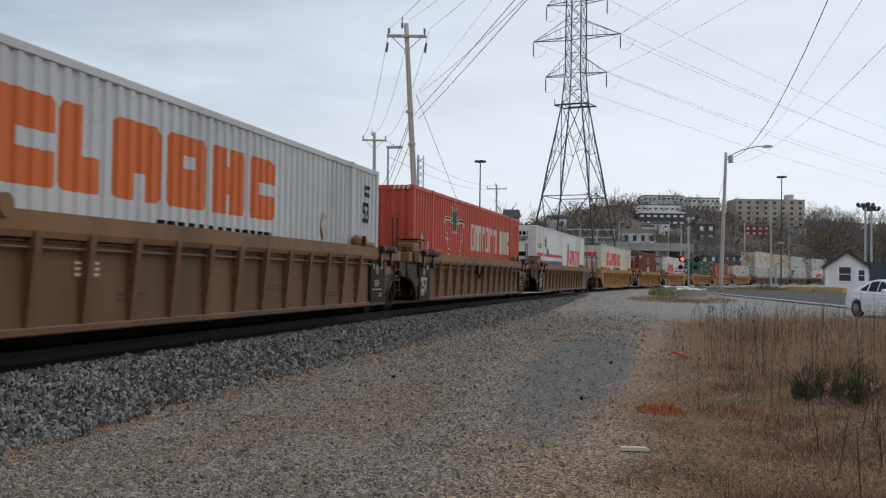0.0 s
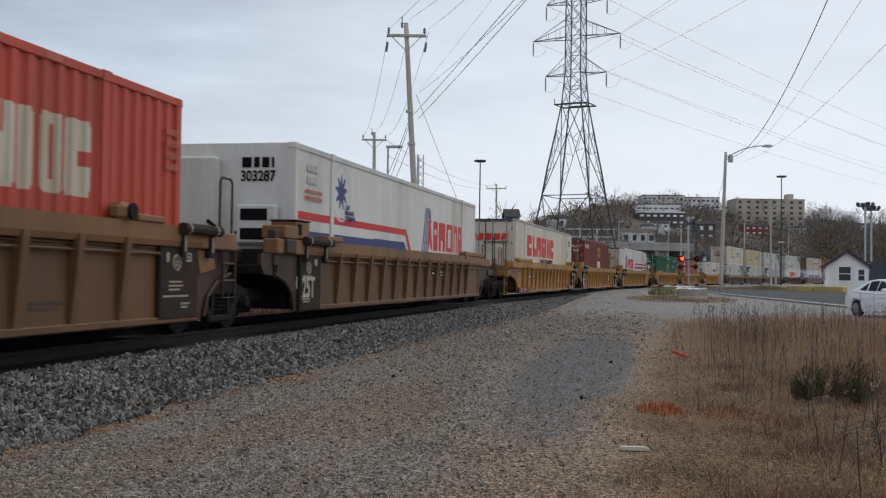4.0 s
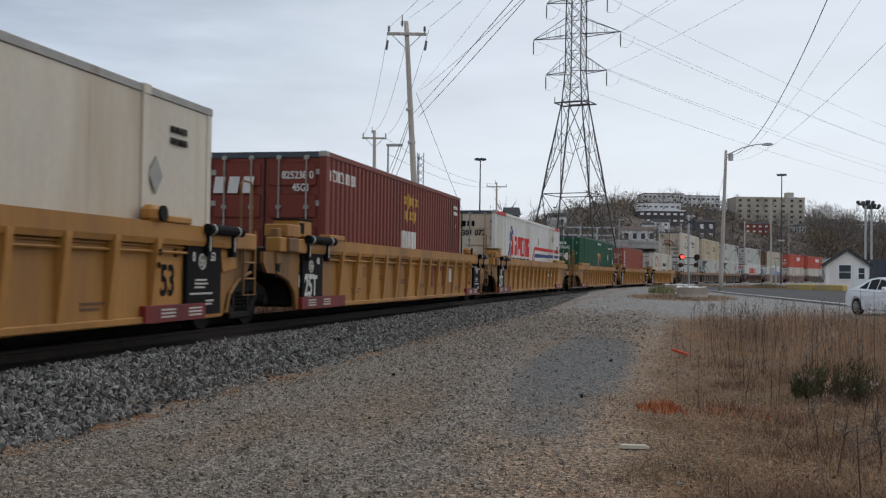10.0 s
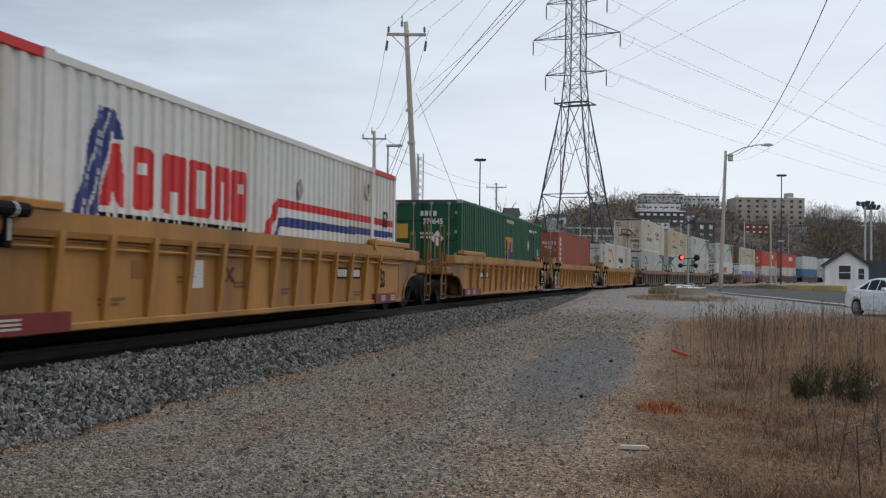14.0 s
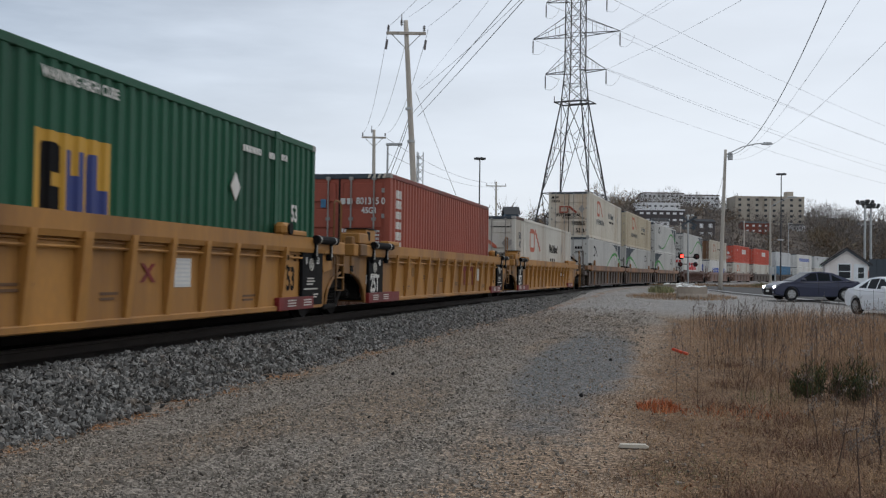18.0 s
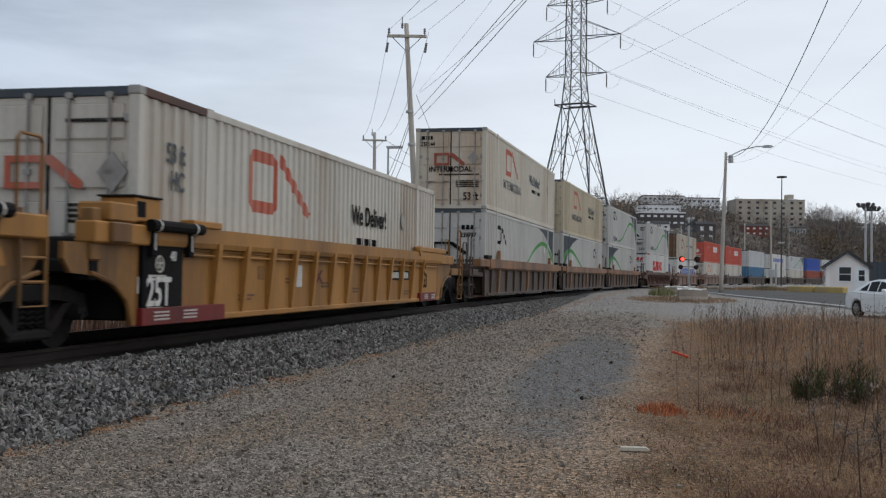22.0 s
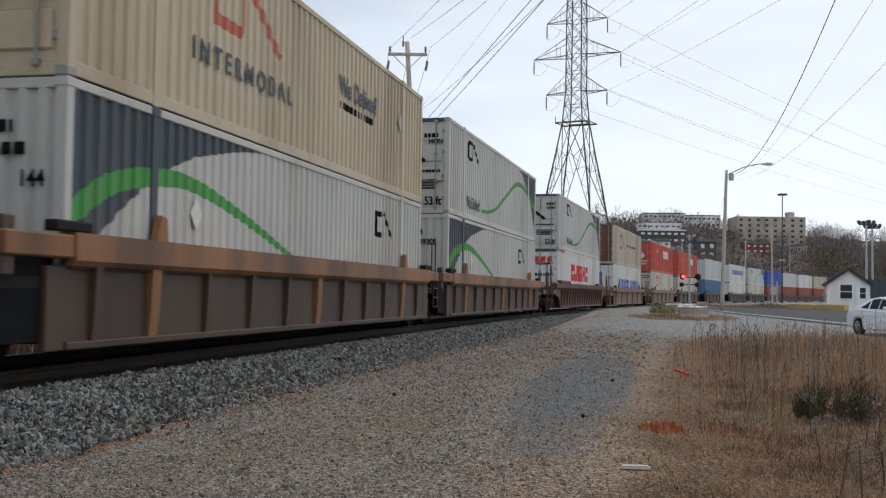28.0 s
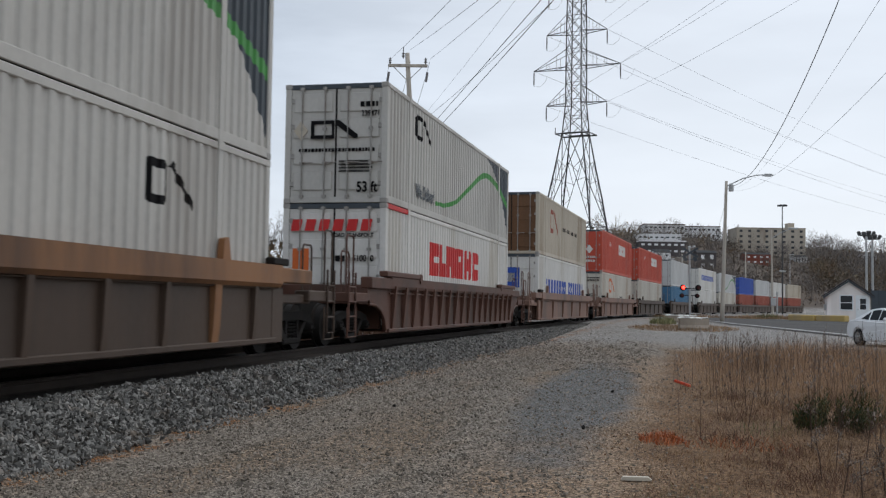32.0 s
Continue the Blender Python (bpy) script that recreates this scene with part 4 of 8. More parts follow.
def letters_armour_smooth(y, z):
    ends = ((2.36, 2.9), (3.01, 3.86), (3.97, 4.85), (4.98, 5.48), (5.58, 6.08))
    red = polygon(y, z, [(-8.1, 1.6), (-.5, 1.6), (.04, 1.05), (-.24, 1.05), (-.62, 1.46), (-8.1, 1.46)])
    navy = polygon(y, z, [(-8.1, 1.27), (-.66, 1.28), (-.42, 1.04), (-8.1, 1.04)])
    fan = np.zeros(y.shape, bool)
    for i in range(4):
        fan |= polygon(y, z, [(1.08 + .19 * i, 1.08), (1.2 + .19 * i, 1.08), (1.56 + .135 * i, 2.28), (1.46 + .135 * i, 2.28)])
    fan |= polygon(y, z, [(1.86, 2.28), (1.98, 2.28), (2.16, 1.92), (2.02, 1.92)])
    tri = polygon(y, z, [(1.64, 1.17), (1.84, 1.96), (2.06, 1.96), (2.28, 1.17), (2.08, 1.17), (1.96, 1.4), (1.84, 1.17)])
    ring = np.abs(np.hypot(y + 5.6, z - 2.1) - .55) < .03
    return layers(y, (1, red), (2, navy), (2, fan), (1, tri), (1, cells(y, z, [(*e, k) for e, k in zip(ends, "hbOBh")], 1.17, 1.96)), (3, ring), (2, spiky(y, z, -5.6, 2.12, .38, 9)))


def letters_u3(y, z):
    ends = ((-5.6, -4.42), (-4.2, -3.29), (-3.22, -1.95), (-1.84, -.48), (-.25, .66), (.74, 1.79))
    seam = ((np.abs(y) * .82) % 1 < .03) & (z < 2.62)
    return layers(y, (2, seam), (1, cells(y, z, [(*e, k) for e, k in zip(ends, SIX)], 1.36, 2.26)))


def letters_u4(y, z):
    star = np.zeros(y.shape, bool)
    for i in range(7):
        star |= spiky(y, z, -.26 + .37 * i if i < 4 else -.08 + .37 * (i - 4), 2.28 if i < 4 else 1.92, .19, 6, .5)
    return layers(y, (2, star), (1, cells(y, z, ((-.48, -.08, "B"), (.0, .2, "s"), (.32, .9, "k")), 1.05, 1.54)), (1, cells(y, z, [(-5.95 + .165 * i, -5.82 + .165 * i, "O" if i % 3 else "s") for i in range(10)], 2.25, 2.47)))


def letters_u5(y, z):
    ends = ((-4.37, -3.82), (-3.57, -2.89), (-2.77, -2.09), (-1.92, -1.47), (-1.36, -.75))
    fan = np.zeros(y.shape, bool)
    for i in range(3):
        fan |= polygon(y, z, [(-5.66 + .17 * i, 1.05), (-5.52 + .17 * i, 1.05), (-5.05 + .13 * i, 2.38), (-5.16 + .13 * i, 2.38)])
    fan |= polygon(y, z, [(-4.86, 2.38), (-4.74, 2.38), (-4.6, 2.04), (-4.78, 2.04)])
    tri = polygon(y, z, [(-5.08, 1.24), (-4.86, 2.0), (-4.68, 2.0), (-4.48, 1.24), (-4.66, 1.24), (-4.78, 1.44), (-4.9, 1.24)])
    red = polygon(y, z, [(-.14, 1.08), (.48, 1.72), (8.07, 1.72), (8.07, 1.59), (.62, 1.59), (.2, 1.08)])
    navy = polygon(y, z, [(.38, 1.08), (.55, 1.42), (8.07, 1.47), (8.07, 1.33), (.68, 1.26), (.6, 1.08)])
    return layers(y, (2, fan), (1, tri), (1, cells(y, z, [(*e, k) for e, k in zip(ends, "hbOBh")], 1.25, 2.01)), (3, dashes(y, z, -5.1, -.72, 1.03, 1.17, .21)), (1, red), (2, navy))


def letters_u6(y, z):
    panel = (y > -.7) & (y < .87) & (z > .9) & (z < 1.94)
    return layers(y, (1, panel), (4, cells(y, z, ((-.56, -.18, "r"),), 1.06, 1.82)), (2, cells(y, z, ((-.12, .3, "t"), (.36, .78, "n")), 1.08, 1.78)))


def letters_u7(y, z):
    row = ((z - 1.02) / .25) % 1
    return layers(y, (1, (y > -5.55) & (y < -5.18) & (z > 1.02) & (z < 2.52) & (row < .74) & ~((y > -5.44) & (y < -5.29) & (row > .2) & (row < .5))))


def letters_u8(y, z):
    return layers(y, (1, wave_logo(y, z, -4.69, 1.46, 2.85, 1.0)), (2, dashes(y, z, 1.0, 2.65, 1.12, 1.27, .19)))


def letters_u9(y, z):
    return layers(y, (1, wave_logo(y, z, -4.58, 1.5, 2.75, 1.0)), (2, dashes(y, z, 1.3, 3.75, 1.32, 1.46, .24)))


def letters_lower(y, z):
    band, c = stroke(y, z, [(.4, 1.03), (2.36, 1.67), (4.45, 2.02), (6.06, 1.9), (7.69, 1.38), (8.1, 1.2)], .05, .13)
    edge = np.interp(y, [3.2, 4.94, 6.33, 7.55, 8.1], [2.72, 2.5, 2.14, 1.65, 1.35])
    return layers(y, (1, (y > 3.2) & (z > edge)), (2, band), (3, wave_logo(y, z, -5.98, 1.67, 1.75, .68)))


def letters_lower_b(y, z):
    band, c = stroke(y, z, [(-8.2, 1.22), (-7.27, 1.7), (-6.3, 1.9), (-5.17, 1.94), (-3.61, 1.68), (-.9, 1.02)], .15, .045)
    edge = np.interp(y, [-8.2, -7.8, -7.42, -6.87, -6.28, -5.73, -5.0, -3.6, -2.4], [.2, .75, 1.13, 1.5, 1.82, 2.08, 2.32, 2.58, 2.72])
    return layers(y, (1, (y < -2.4) & (z > edge)), (2, band), (3, wave_logo(y, z, 4.02, 1.72, 1.4, .6)))


def letters_upper_c(y, z):
    band, c = stroke(y, z, [(-3.3, .45), (-2.23, .5), (-.81, .74), (.87, 1.27), (3.54, 2.05), (5.81, 1.95), (8.1, 1.4)], .055, .12)
    edge = np.interp(y, [3.3, 4.78, 6.67, 7.74, 8.1], [2.8, 2.54, 1.76, .72, .3])
    return layers(y, (1, (y > 3.3) & (z > edge)), (2, band), (3, wave_logo(y, z, -5.56, 1.9, 1.62, .62)))


def letters_u12(y, z):
    ends = ((-3.95, -2.9), (-2.78, -2.05), (-1.98, -.88), (-.78, .3), (.42, 1.55), (1.66, 2.68))
    return layers(y, (1, cells(y, z, [(*e, k) for e, k in zip(ends, SIX)], 1.26, 2.17)), (2, dashes(y, z, -1.2, 2.6, 1.04, 1.13)))


def letters_u13(y, z):
    return layers(y, (1, blocks(y, z, -6.2, 1.0, .82, .75, 8, .2) | blocks(y, z, 1.2, 1.0, .82, .75, 7, .2)))


def letters_u13u(y, z):
    return layers(y, (1, wave_logo(y, z, -4.9, 1.2, 2.4, 1.1)), (2, blocks(y, z, -1.2, 1.5, .35, .2, 16, .45)))


def letters_red(y, z):
    return layers(y, (1, blocks(y, z, .2, 1.5, 1.0, .75, 4, .06) | blocks(y, z, -4.4, 1.9, .3, .3, 3, .5)))


def letters_blue_word(y, z):
    return layers(y, (1, blocks(y, z, -5.6, 1.3, .75, .7, 15, .25)))


def make_train():
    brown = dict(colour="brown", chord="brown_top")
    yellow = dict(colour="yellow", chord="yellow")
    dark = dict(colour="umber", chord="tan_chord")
    # place of the well's middle for each unit
    mids = [14.75, 34.35, 55.2, 79.5, 99.0, 119.35, 143.3, 162.9, 182.8, 206.5, 226.0, 245.6, 269.1, 292.9, 316.7]
    lab_b = "rust-brown steel well car with ribbed sides"
    lab_y = "weathered yellow steel well car with ribbed sides"
    lab_d = "dirty dark-brown well car with a tan top chord"
    cars = [
        well_car(lab_b, **brown, lead="coupler", trail="joint", turning=True, red=False),
        well_car(lab_b, **brown, lead="joint", trail="joint", turning=True, red=False),
        well_car(lab_b, **brown, lead="joint", trail="coupler", turning=True, red=False),
        well_car(lab_y, **yellow, lead="coupler", trail="joint", turning=True),
        well_car(lab_y, **yellow, lead="joint", trail="joint", turning=True),
        well_car(lab_y, **yellow, lead="joint", trail="coupler", turning=True),
        well_car(lab_y, **yellow, lead="coupler", trail="joint", turning=True),
        well_car(lab_y, **yellow, lead="joint", trail="joint", turning=True),
        well_car(lab_y, **yellow, lead="joint", trail="coupler", turning=True),
        well_car(lab_d, **dark, lead="coupler", trail="joint", style="low", turning=True, black=False, red=False),
        well_car(lab_d, **dark, lead="joint", trail="joint", style="low", turning=True, black=False, red=False),
        well_car(lab_d, **dark, lead="joint", trail="coupler", style="low", turning=True, black=False, red=False),
        well_car("dirty maroon well car with close ribs", "maroon", "maroon", "coupler", "coupler", turning=True, black=False, red=False, ribs=18),
        well_car("rosy rust-brown well car with plain sides", "rosy", "rosy", "coupler", "coupler", style="low", black=False, red=False, ribs=6),
        well_car("rosy rust-brown well car with plain sides", "rosy", "rosy", "coupler", "coupler", style="low", black=False, red=False, ribs=6),
    ]
    for k, (car, s) in enumerate(zip(cars, mids)):
        put(car, s + {1: .2, 4: .5}.get(k, 0), RAIL_Z)
    # writing on the yellow cars
    for i, car in enumerate(cars[:9]):
        ink = "ink" if i > 2 else "umber"
        lead_joint, trail_joint = i % 3 != 0, i % 3 != 2
        if lead_joint:
            on_side_x = Matrix.Translation((1.43, -7.93, 0.62)) @ pose(0, 0, 0, 90, 0, 90)
            lettering("25T", 0.5, "white" if i > 2 else "sand", car, on_side_x, 0.8)
        if trail_joint and i > 2:
            on_side(car, "53", 0.55, ink, 6.68, 1.25, 0.75)
            on_side(car, "20", 0.11, ink, 6.21, 1.62, .8, 1.484)
            on_side(car, "40", 0.11, ink, 6.21, 1.46, .8, 1.468)
            on_side(car, "45", 0.15, ink, 6.88, 1.62, .9)
        if i > 2:
            if i % 3 != 1:
                yb = -6.05 if i % 3 == 0 else 3.4
                plate(car, "number_board", "ink", yb, yb + 1.6, 1.29, 1.51)
                for k in (0, 1, 2, 3, 5, 6, 7, 8, 9):
                    plate(car, "number_bar", "white", yb + .06 + .15 * k, yb + .17 + .15 * k, 1.33, 1.47, x=1.36)
            if i % 3 == 2:
                on_side(car, "53", 0.5, ink, 6.75, 1.25, 0.8)
                on_side(car, "20", 0.11, ink, 6.21, 1.62, .8, 1.484)
                on_side(car, "40", 0.11, ink, 6.21, 1.46, .8, 1.468)
            yn = (2.3, 3.75, -3.05)[i % 3]
            plate(car, "notice_board", "white", yn, yn + .48, 1.17, 1.55, 7, "grey")
            for yf, zf, wf in ((-5.3, 1.05, .6), (-1.5, 1.22, .65), (-3.35, 1.3, .55), (.45, 1.1, .4), (4.6, 1.0, .5)):
                for row in range(2):
                    plate(car, "faded_stencil", "brown", yf, yf + wf * (1 - .2 * row), zf - .06 * row, zf - .06 * row + .032)
            plate(car, "faded_square", "yellow_end", -4.55, -4.28, 1.3, 1.52)
            if i % 3 != 1:
                yc = 1.38 if i % 3 == 0 else -1.85
                part("crossed_mark", Shape().prism([(yc, 1.24 - RAIL_Z), (yc + .09, 1.24 - RAIL_Z), (yc + .38, 1.47 - RAIL_Z), (yc + .29, 1.47 - RAIL_Z)], 0, 1.353, 1.36).prism([(yc + .29, 1.24 - RAIL_Z), (yc + .38, 1.24 - RAIL_Z), (yc + .09, 1.47 - RAIL_Z), (yc, 1.47 - RAIL_Z)], 0, 1.361, 1.365), "patch", car)
        if i in (4, 7):
            for k in range(3):
                y = (1.4 if i == 4 else 1.45) + k * .62
                plate(car, "faded_block", "patch", y, y + .58, 1.48, 1.63, x=1.36)
                plate(car, "faded_block", "patch", y + .2, y + .4, 1.04, 1.479, x=1.36)
        if i < 3:
            if i == 0:
                plate(car, "paper_notice", "brown_top", -4.35, -3.8, 1.33, 1.52, 3, "pale")
            if i == 1:
                # a brake hose hanging in a loop below the chord
                part("hanging_hose", Shape().bend([(1.44, -1.2, 1.75 - RAIL_Z), (1.44, -1.12, 1.5 - RAIL_Z), (1.45, -.85, 1.34 - RAIL_Z), (1.44, -.55, 1.46 - RAIL_Z), (1.44, -.3, 1.7 - RAIL_Z)], .035), "ink", car)
            if i == 2:
                plate(car, "number_board", "ink", 1.75, 2.3, 1.38, 1.52, 1, "pale")
                plate(car, "number_board", "ink", 2.7, 3.3, 1.36, 1.53, 2, "sand")
            for yf, zf, wf in ((-3.4, 1.12, .7), (1.3, 1.2, .5), (4.4, 1.05, .6)):
                plate(car, "faded_stencil", "umber", yf, yf + wf, zf, zf + .03)
                plate(car, "faded_stencil", "umber", yf, yf + wf * .8, zf - .06, zf - .03)

    one = [
        (0, container("container", "grey corrugated container with large orange blocks", L53, "grey", letters_u0, ("orange", "ink"), "corr", marks=(("side", "53", .6, "ink", 7.18, 1.8, .8), ("strip", "ink", 7.09, 2.32, .36, .09, 2), ("diamond", "sand", 4.37, 1.4, .25))), 0),
        (1, container("container", "bright red corrugated container with white emblem and blocks", L53, "red", letters_u1, ("cream", "forest", "ink"), "corr", marks=(("end", "35109", .22, "faded_red", .1, 2.3, .95), ("diamond", "bar", -7.4, 1.39, .25), ("side", "53", .3, "cream", -6.75, 1.28, .8), ("strip", "faded_red", 7.75, 2.28, .42, .09, 4), ("endplate", "gold", -.85, -.5, 1.55, 1.9), ("rail_dashes", "faded_red", -8.0, 1.08, .3, 15), ("hazard", "cream"))), 0),
        (2, container("container", "smooth white container with red and navy stripes", L53, "white", letters_armour_smooth, ("crimson", "navy", "grey"), "unit", corrugated=False, rail_colour="grey", marks=(
            ("side", "BEST", .13, "navy", -5.22, 1.83, .9), ("side", "MANAGED", .13, "navy", -5.1, 1.72, .9), ("side", "COMPANIES", .13, "navy", -5.05, 1.61, .9), ("strip", "grey", -7.6, 2.35, .6, .13, 2), ("strip", "faded_red", -7.7, 1.95, .9, .07, 2), ("end", "303287", .26, "ink", .55, 2.2, .85), ("bars", "ink", .25, 2.36, .6, .18, 1))), 0),
        (3, container("container", "smooth cream container with large crimson blocks", L53, "cream", letters_u3, ("crimson", "pale"), "door", corrugated=False, rail_colour="bar", marks=(
            ("endblocks", "crimson", -1.0, 1.95, .33, .26, 6), ("enddiamond", "sand", .75, 1.35, .3), ("end", "ROAD TRANSPORT", .13, "ink", .45, 1.84, .9), ("bars", "ink", -1.0, 1.2, 1.0, .06, 2), ("side", "ROAD TRANSPORT", .42, "ink", -.39, 1.11, 1.0), ("diamond", "bar", 6.48, 1.7, .24), ("strip", "ink", 6.9, 2.3, .5, .09, 2))), 0),
        (4, container("container", "dark oxide-red container with white and yellow marks", L40, "oxide", letters_u4, ("white", "gold"), "door", marks=(("endblocks", "white", -1.05, 2.0, .3, .32, 3), ("end", "825238 0", .2, "white", .68, 2.34, .85), ("end", "45G1", .2, "white", .75, 2.1, .8), ("bars", "white", .3, 1.35, .6, .05, 5), ("strip", "white", 5.25, 2.4, .5, .1, 2), ("endplate", "gold", .4, .6, 1.1, 1.3), ("side", "1", .2, "white", 5.5, 1.9, .8))), 0),
        (5, container("container", "white corrugated container with red top rail and rusty doors", L53, "white", letters_u5, ("crimson", "navy", "ink"), "door", door_colour="stained", trim="white", marks=(("rail_paint", "crimson", -8.05, -6.1), ("rail_paint", "crimson", 6.3, 8.05), ("bars", "ink", -.02, 2.22, .5, .2, 1), ("end", "301 072", .28, "ink", .45, 1.98, .95), ("endblocks", "patch", -.9, .98, .16, .2, 5), ("endblocks", "patch", .2, .98, .16, .2, 5), ("side", "53", .5, "ink", 7.26, 1.7, .9), ("diamond", "bar", 1.54, 1.95, .19), ("rings", "sand", 5.75, 2.25, .17))), 0),
        (6, container("container", "dark green corrugated container with white placards", L53, "green", letters_u6, ("gold", "navy", "white", "ink"), "door", marks=(("endplate", "gold", -1.0, -.45, 1.6, 2.05), ("bars", "white", -.05, 2.3, .55, .15, 1), ("end", "270645", .24, "white", .35, 2.12, .9), ("enddiamond", "white", .5, 1.6, .25), ("bars", "white", -.05, 1.72, .4, .07, 2), ("side", "WARNING HIGH CUBE", .17, "white", .16, 2.53, .9), ("side", "53", .4, "white", 7.08, 1.48, .8), ("diamond", "white", 4.47, 1.75, .22), ("strip", "white", 4.75, 2.33, .75, .1, 1), ("strip", "white", 5.85, 2.33, .3, .1, 1), ("strip", "white", 6.42, 2.36, .3, .1, 1))), 0),
        (7, container("container", "faded terracotta container with a white upright mark", L40, "terra", letters_u7, ("white",), "door", rail_colour="oxide", marks=(("bars", "white", .05, 2.08, .34, .14, 1), ("end", "801315 0", .22, "white", .78, 2.15, .85), ("end", "45G1", .2, "white", .75, 1.93, .85), ("bars", "white", .05, 1.42, .34, .09, 2), ("bars", "white", .5, 1.42, .5, .05, 5), ("bars", "cream", -1.0, 2.08, .34, .07, 1), ("endplate", "blue", -.45, -.32, 2.0, 2.2), ("hazard", "cream"))), 0),
        (8, container("container", "pale grey corrugated container with a faded red mark", L53, "pale", letters_u8, ("faded_red", "ink"), "door", marks=(("side", "We Deliver!", .55, "ink", 1.92, 1.71, .95), ("diamond", "bar", 4.69, 1.8, .22), ("side", "53 ft", .36, "slate", -7.2, 2.04, .8), ("side", "HC", .36, "slate", -7.15, 1.68, .8), ("rail_paint", "maroon", -8.05, -6.2), ("endwave", "faded_red", -.58, 1.52, 1.1, .42), ("enddiamond", "bar", .92, 1.72, .26), ("bars", "ink", .25, 2.35, .8, .05, 1), ("bars", "ink", .3, 1.3, .6, .04, 4))), 0),
        (9, container("container", "grey-white container with a dark swoosh and green arc", L53, "ash", letters_lower, ("slate", "leaf", "ink"), "door", marks=(("bars", "ink", .42, 2.1, .42, .15, 1), ("end", "239797", .22, "ink", .66, 1.9, .85), ("endwave", "ink", -.58, 1.25, 1.18, .42), ("bars", "ink", .1, .98, .9, .09, 1), ("enddiamond", "white", -.85, 1.5, .26), ("diamond", "white", 5.0, 1.75, .2))), 0),
        (9, container("container", "off-white container with a red mark and dark letters", L53, "cream", letters_u9, ("faded_red", "ink"), "door", door_colour="stained", marks=(("endwave", "terra", -.58, 1.5, 1.08, .43), ("enddiamond", "bar", .8, 1.75, .24), ("end", "INTERMODAL", .26, "ink", 0, 1.36, .95), ("end", "53 ft", .36, "ink", .72, .42, .8), ("bars", "ink", -1.05, 2.4, .4, .13, 1), ("end", "238144", .2, "ink", -.82, 2.24, .85), ("bars", "ink", -.4, 1.16, 1.4, .05, 1), ("bars", "ink", .2, .95, .8, .04, 4), ("side", "I N T E R M O D A L", .44, "slate", -3.22, 1.13, 1.0), ("side", "We Deliver!", .55, "slate", 2.1, 1.8, 1.0), ("diamond", "bar", 5.9, 1.75, .22))), 1),
        (10, container("container", "grey-white container with dark corner and green arc", L53, "ash", letters_lower_b, ("slate", "leaf", "ink"), "corr", marks=(("bars", "ink", .1, 2.2, .5, .14, 1), ("bars", "ink", .3, 1.95, .5, .14, 1), ("diamond", "white", -5.0, 1.54, .22), ("end", "144", .26, "ink", .85, 1.68, .85))), 0),
        (10, container("container", "faded tan-yellow container with a red mark", L53, "tan", letters_u9, ("faded_red", "ink"), "door", marks=(("endplate", "terra", -.8, -.2, .55, .7), ("endwave", "terra", -.58, 1.5, 1.08, .43), ("bars", "ink", -.1, 2.4, .6, .12, 2), ("side", "I N T E R M O D A L", .44, "slate", -3.3, 1.0, 1.0), ("side", "We Deliver!", .55, "slate", 2.55, 1.75, .95), ("diamond", "bar", 5.9, 1.75, .22))), 1),
        (11, container("container", "grey-white container with dark corner and green arc", L53, "ash", letters_lower_b, ("slate", "leaf", "ink"), "corr", marks=(("bars", "ink", .1, 2.2, .4, .15, 1), ("end", "239308", .24, "ink", .6, 1.98, .85), ("diamond", "white", -5.02, 1.56, .23))), 0),
        (11, container("container", "light grey container with a green ribbon stripe", L53, "ash", letters_upper_c, ("slate", "leaf", "ink"), "door", marks=(("endwave", "ink", -.6, 1.5, 1.15, .43), ("bars", "ink", .5, 2.22, .42, .12, 1), ("end", "240356", .18, "ink", .85, 2.1, .85), ("end", "53 ft", .34, "ink", .78, .36, .8), ("bars", "ink", -.9, 1.2, 1.9, .08, 1), ("bars", "ink", .1, .95, .8, .045, 4), ("side", "We Deliver!", .5, "slate", -4.78, .55, .78))), 1),
        (12, container("container", "white corrugated container with large crimson blocks", L53, "white", letters_u12, ("crimson", "ink"), "door", marks=(("rail_paint", "crimson", -8.1, -6.2), ("endblocks", "crimson", -1.05, 2.16, .34, .27, 6), ("end", "ROAD TRANSPORT", .13, "ink", .45, 2.06, .9), ("endplate", "orange", -1.0, -.6, 1.2, 1.75), ("bars", "ink", .05, 1.45, .35, .14, 1), ("end", "510010", .2, "ink", .72, 1.52, .85))), 0),
        (12, container("container", "light grey container with a green ribbon stripe", L53, "ash", letters_upper_c, ("slate", "leaf", "ink"), "door", marks=(("endwave", "ink", -.6, 1.5, 1.15, .43), ("enddiamond", "sand", -.85, 1.7, .22), ("end", "53 ft", .34, "ink", .78, .36, .8), ("bars", "ink", .6, 2.24, .42, .12, 1), ("end", "239471", .18, "ink", .85, 2.08, .85), ("bars", "ink", -.9, 1.2, 1.9, .08, 1), ("bars", "ink", .1, .95, .8, .045, 4), ("side", "We Deliver!", .5, "slate", -4.6, .55, .78))), 1),
        (13, container("container", "white container with blue blocks and a blue square", L53, "white", letters_u13, ("royal",), "door", marks=(("endplate", "royal", -.4, .4, 1.3, 2.2), ("endplate", "white", -.18, .18, 1.55, 1.95))), 0),
        (13, container("container", "sand-grey container with rust-streaked doors", L53, "sand", letters_u13u, ("terra", "ink"), "door", door_colour="brown"), 1),
        (14, container("container", "pale grey corrugated container with a faded red mark", L53, "pale", letters_u8, ("orange", "ink"), "door", marks=(("bars", "ink", .25, 2.35, .8, .09, 2), ("bars", "ink", .3, 1.3, .6, .04, 4))), 0),
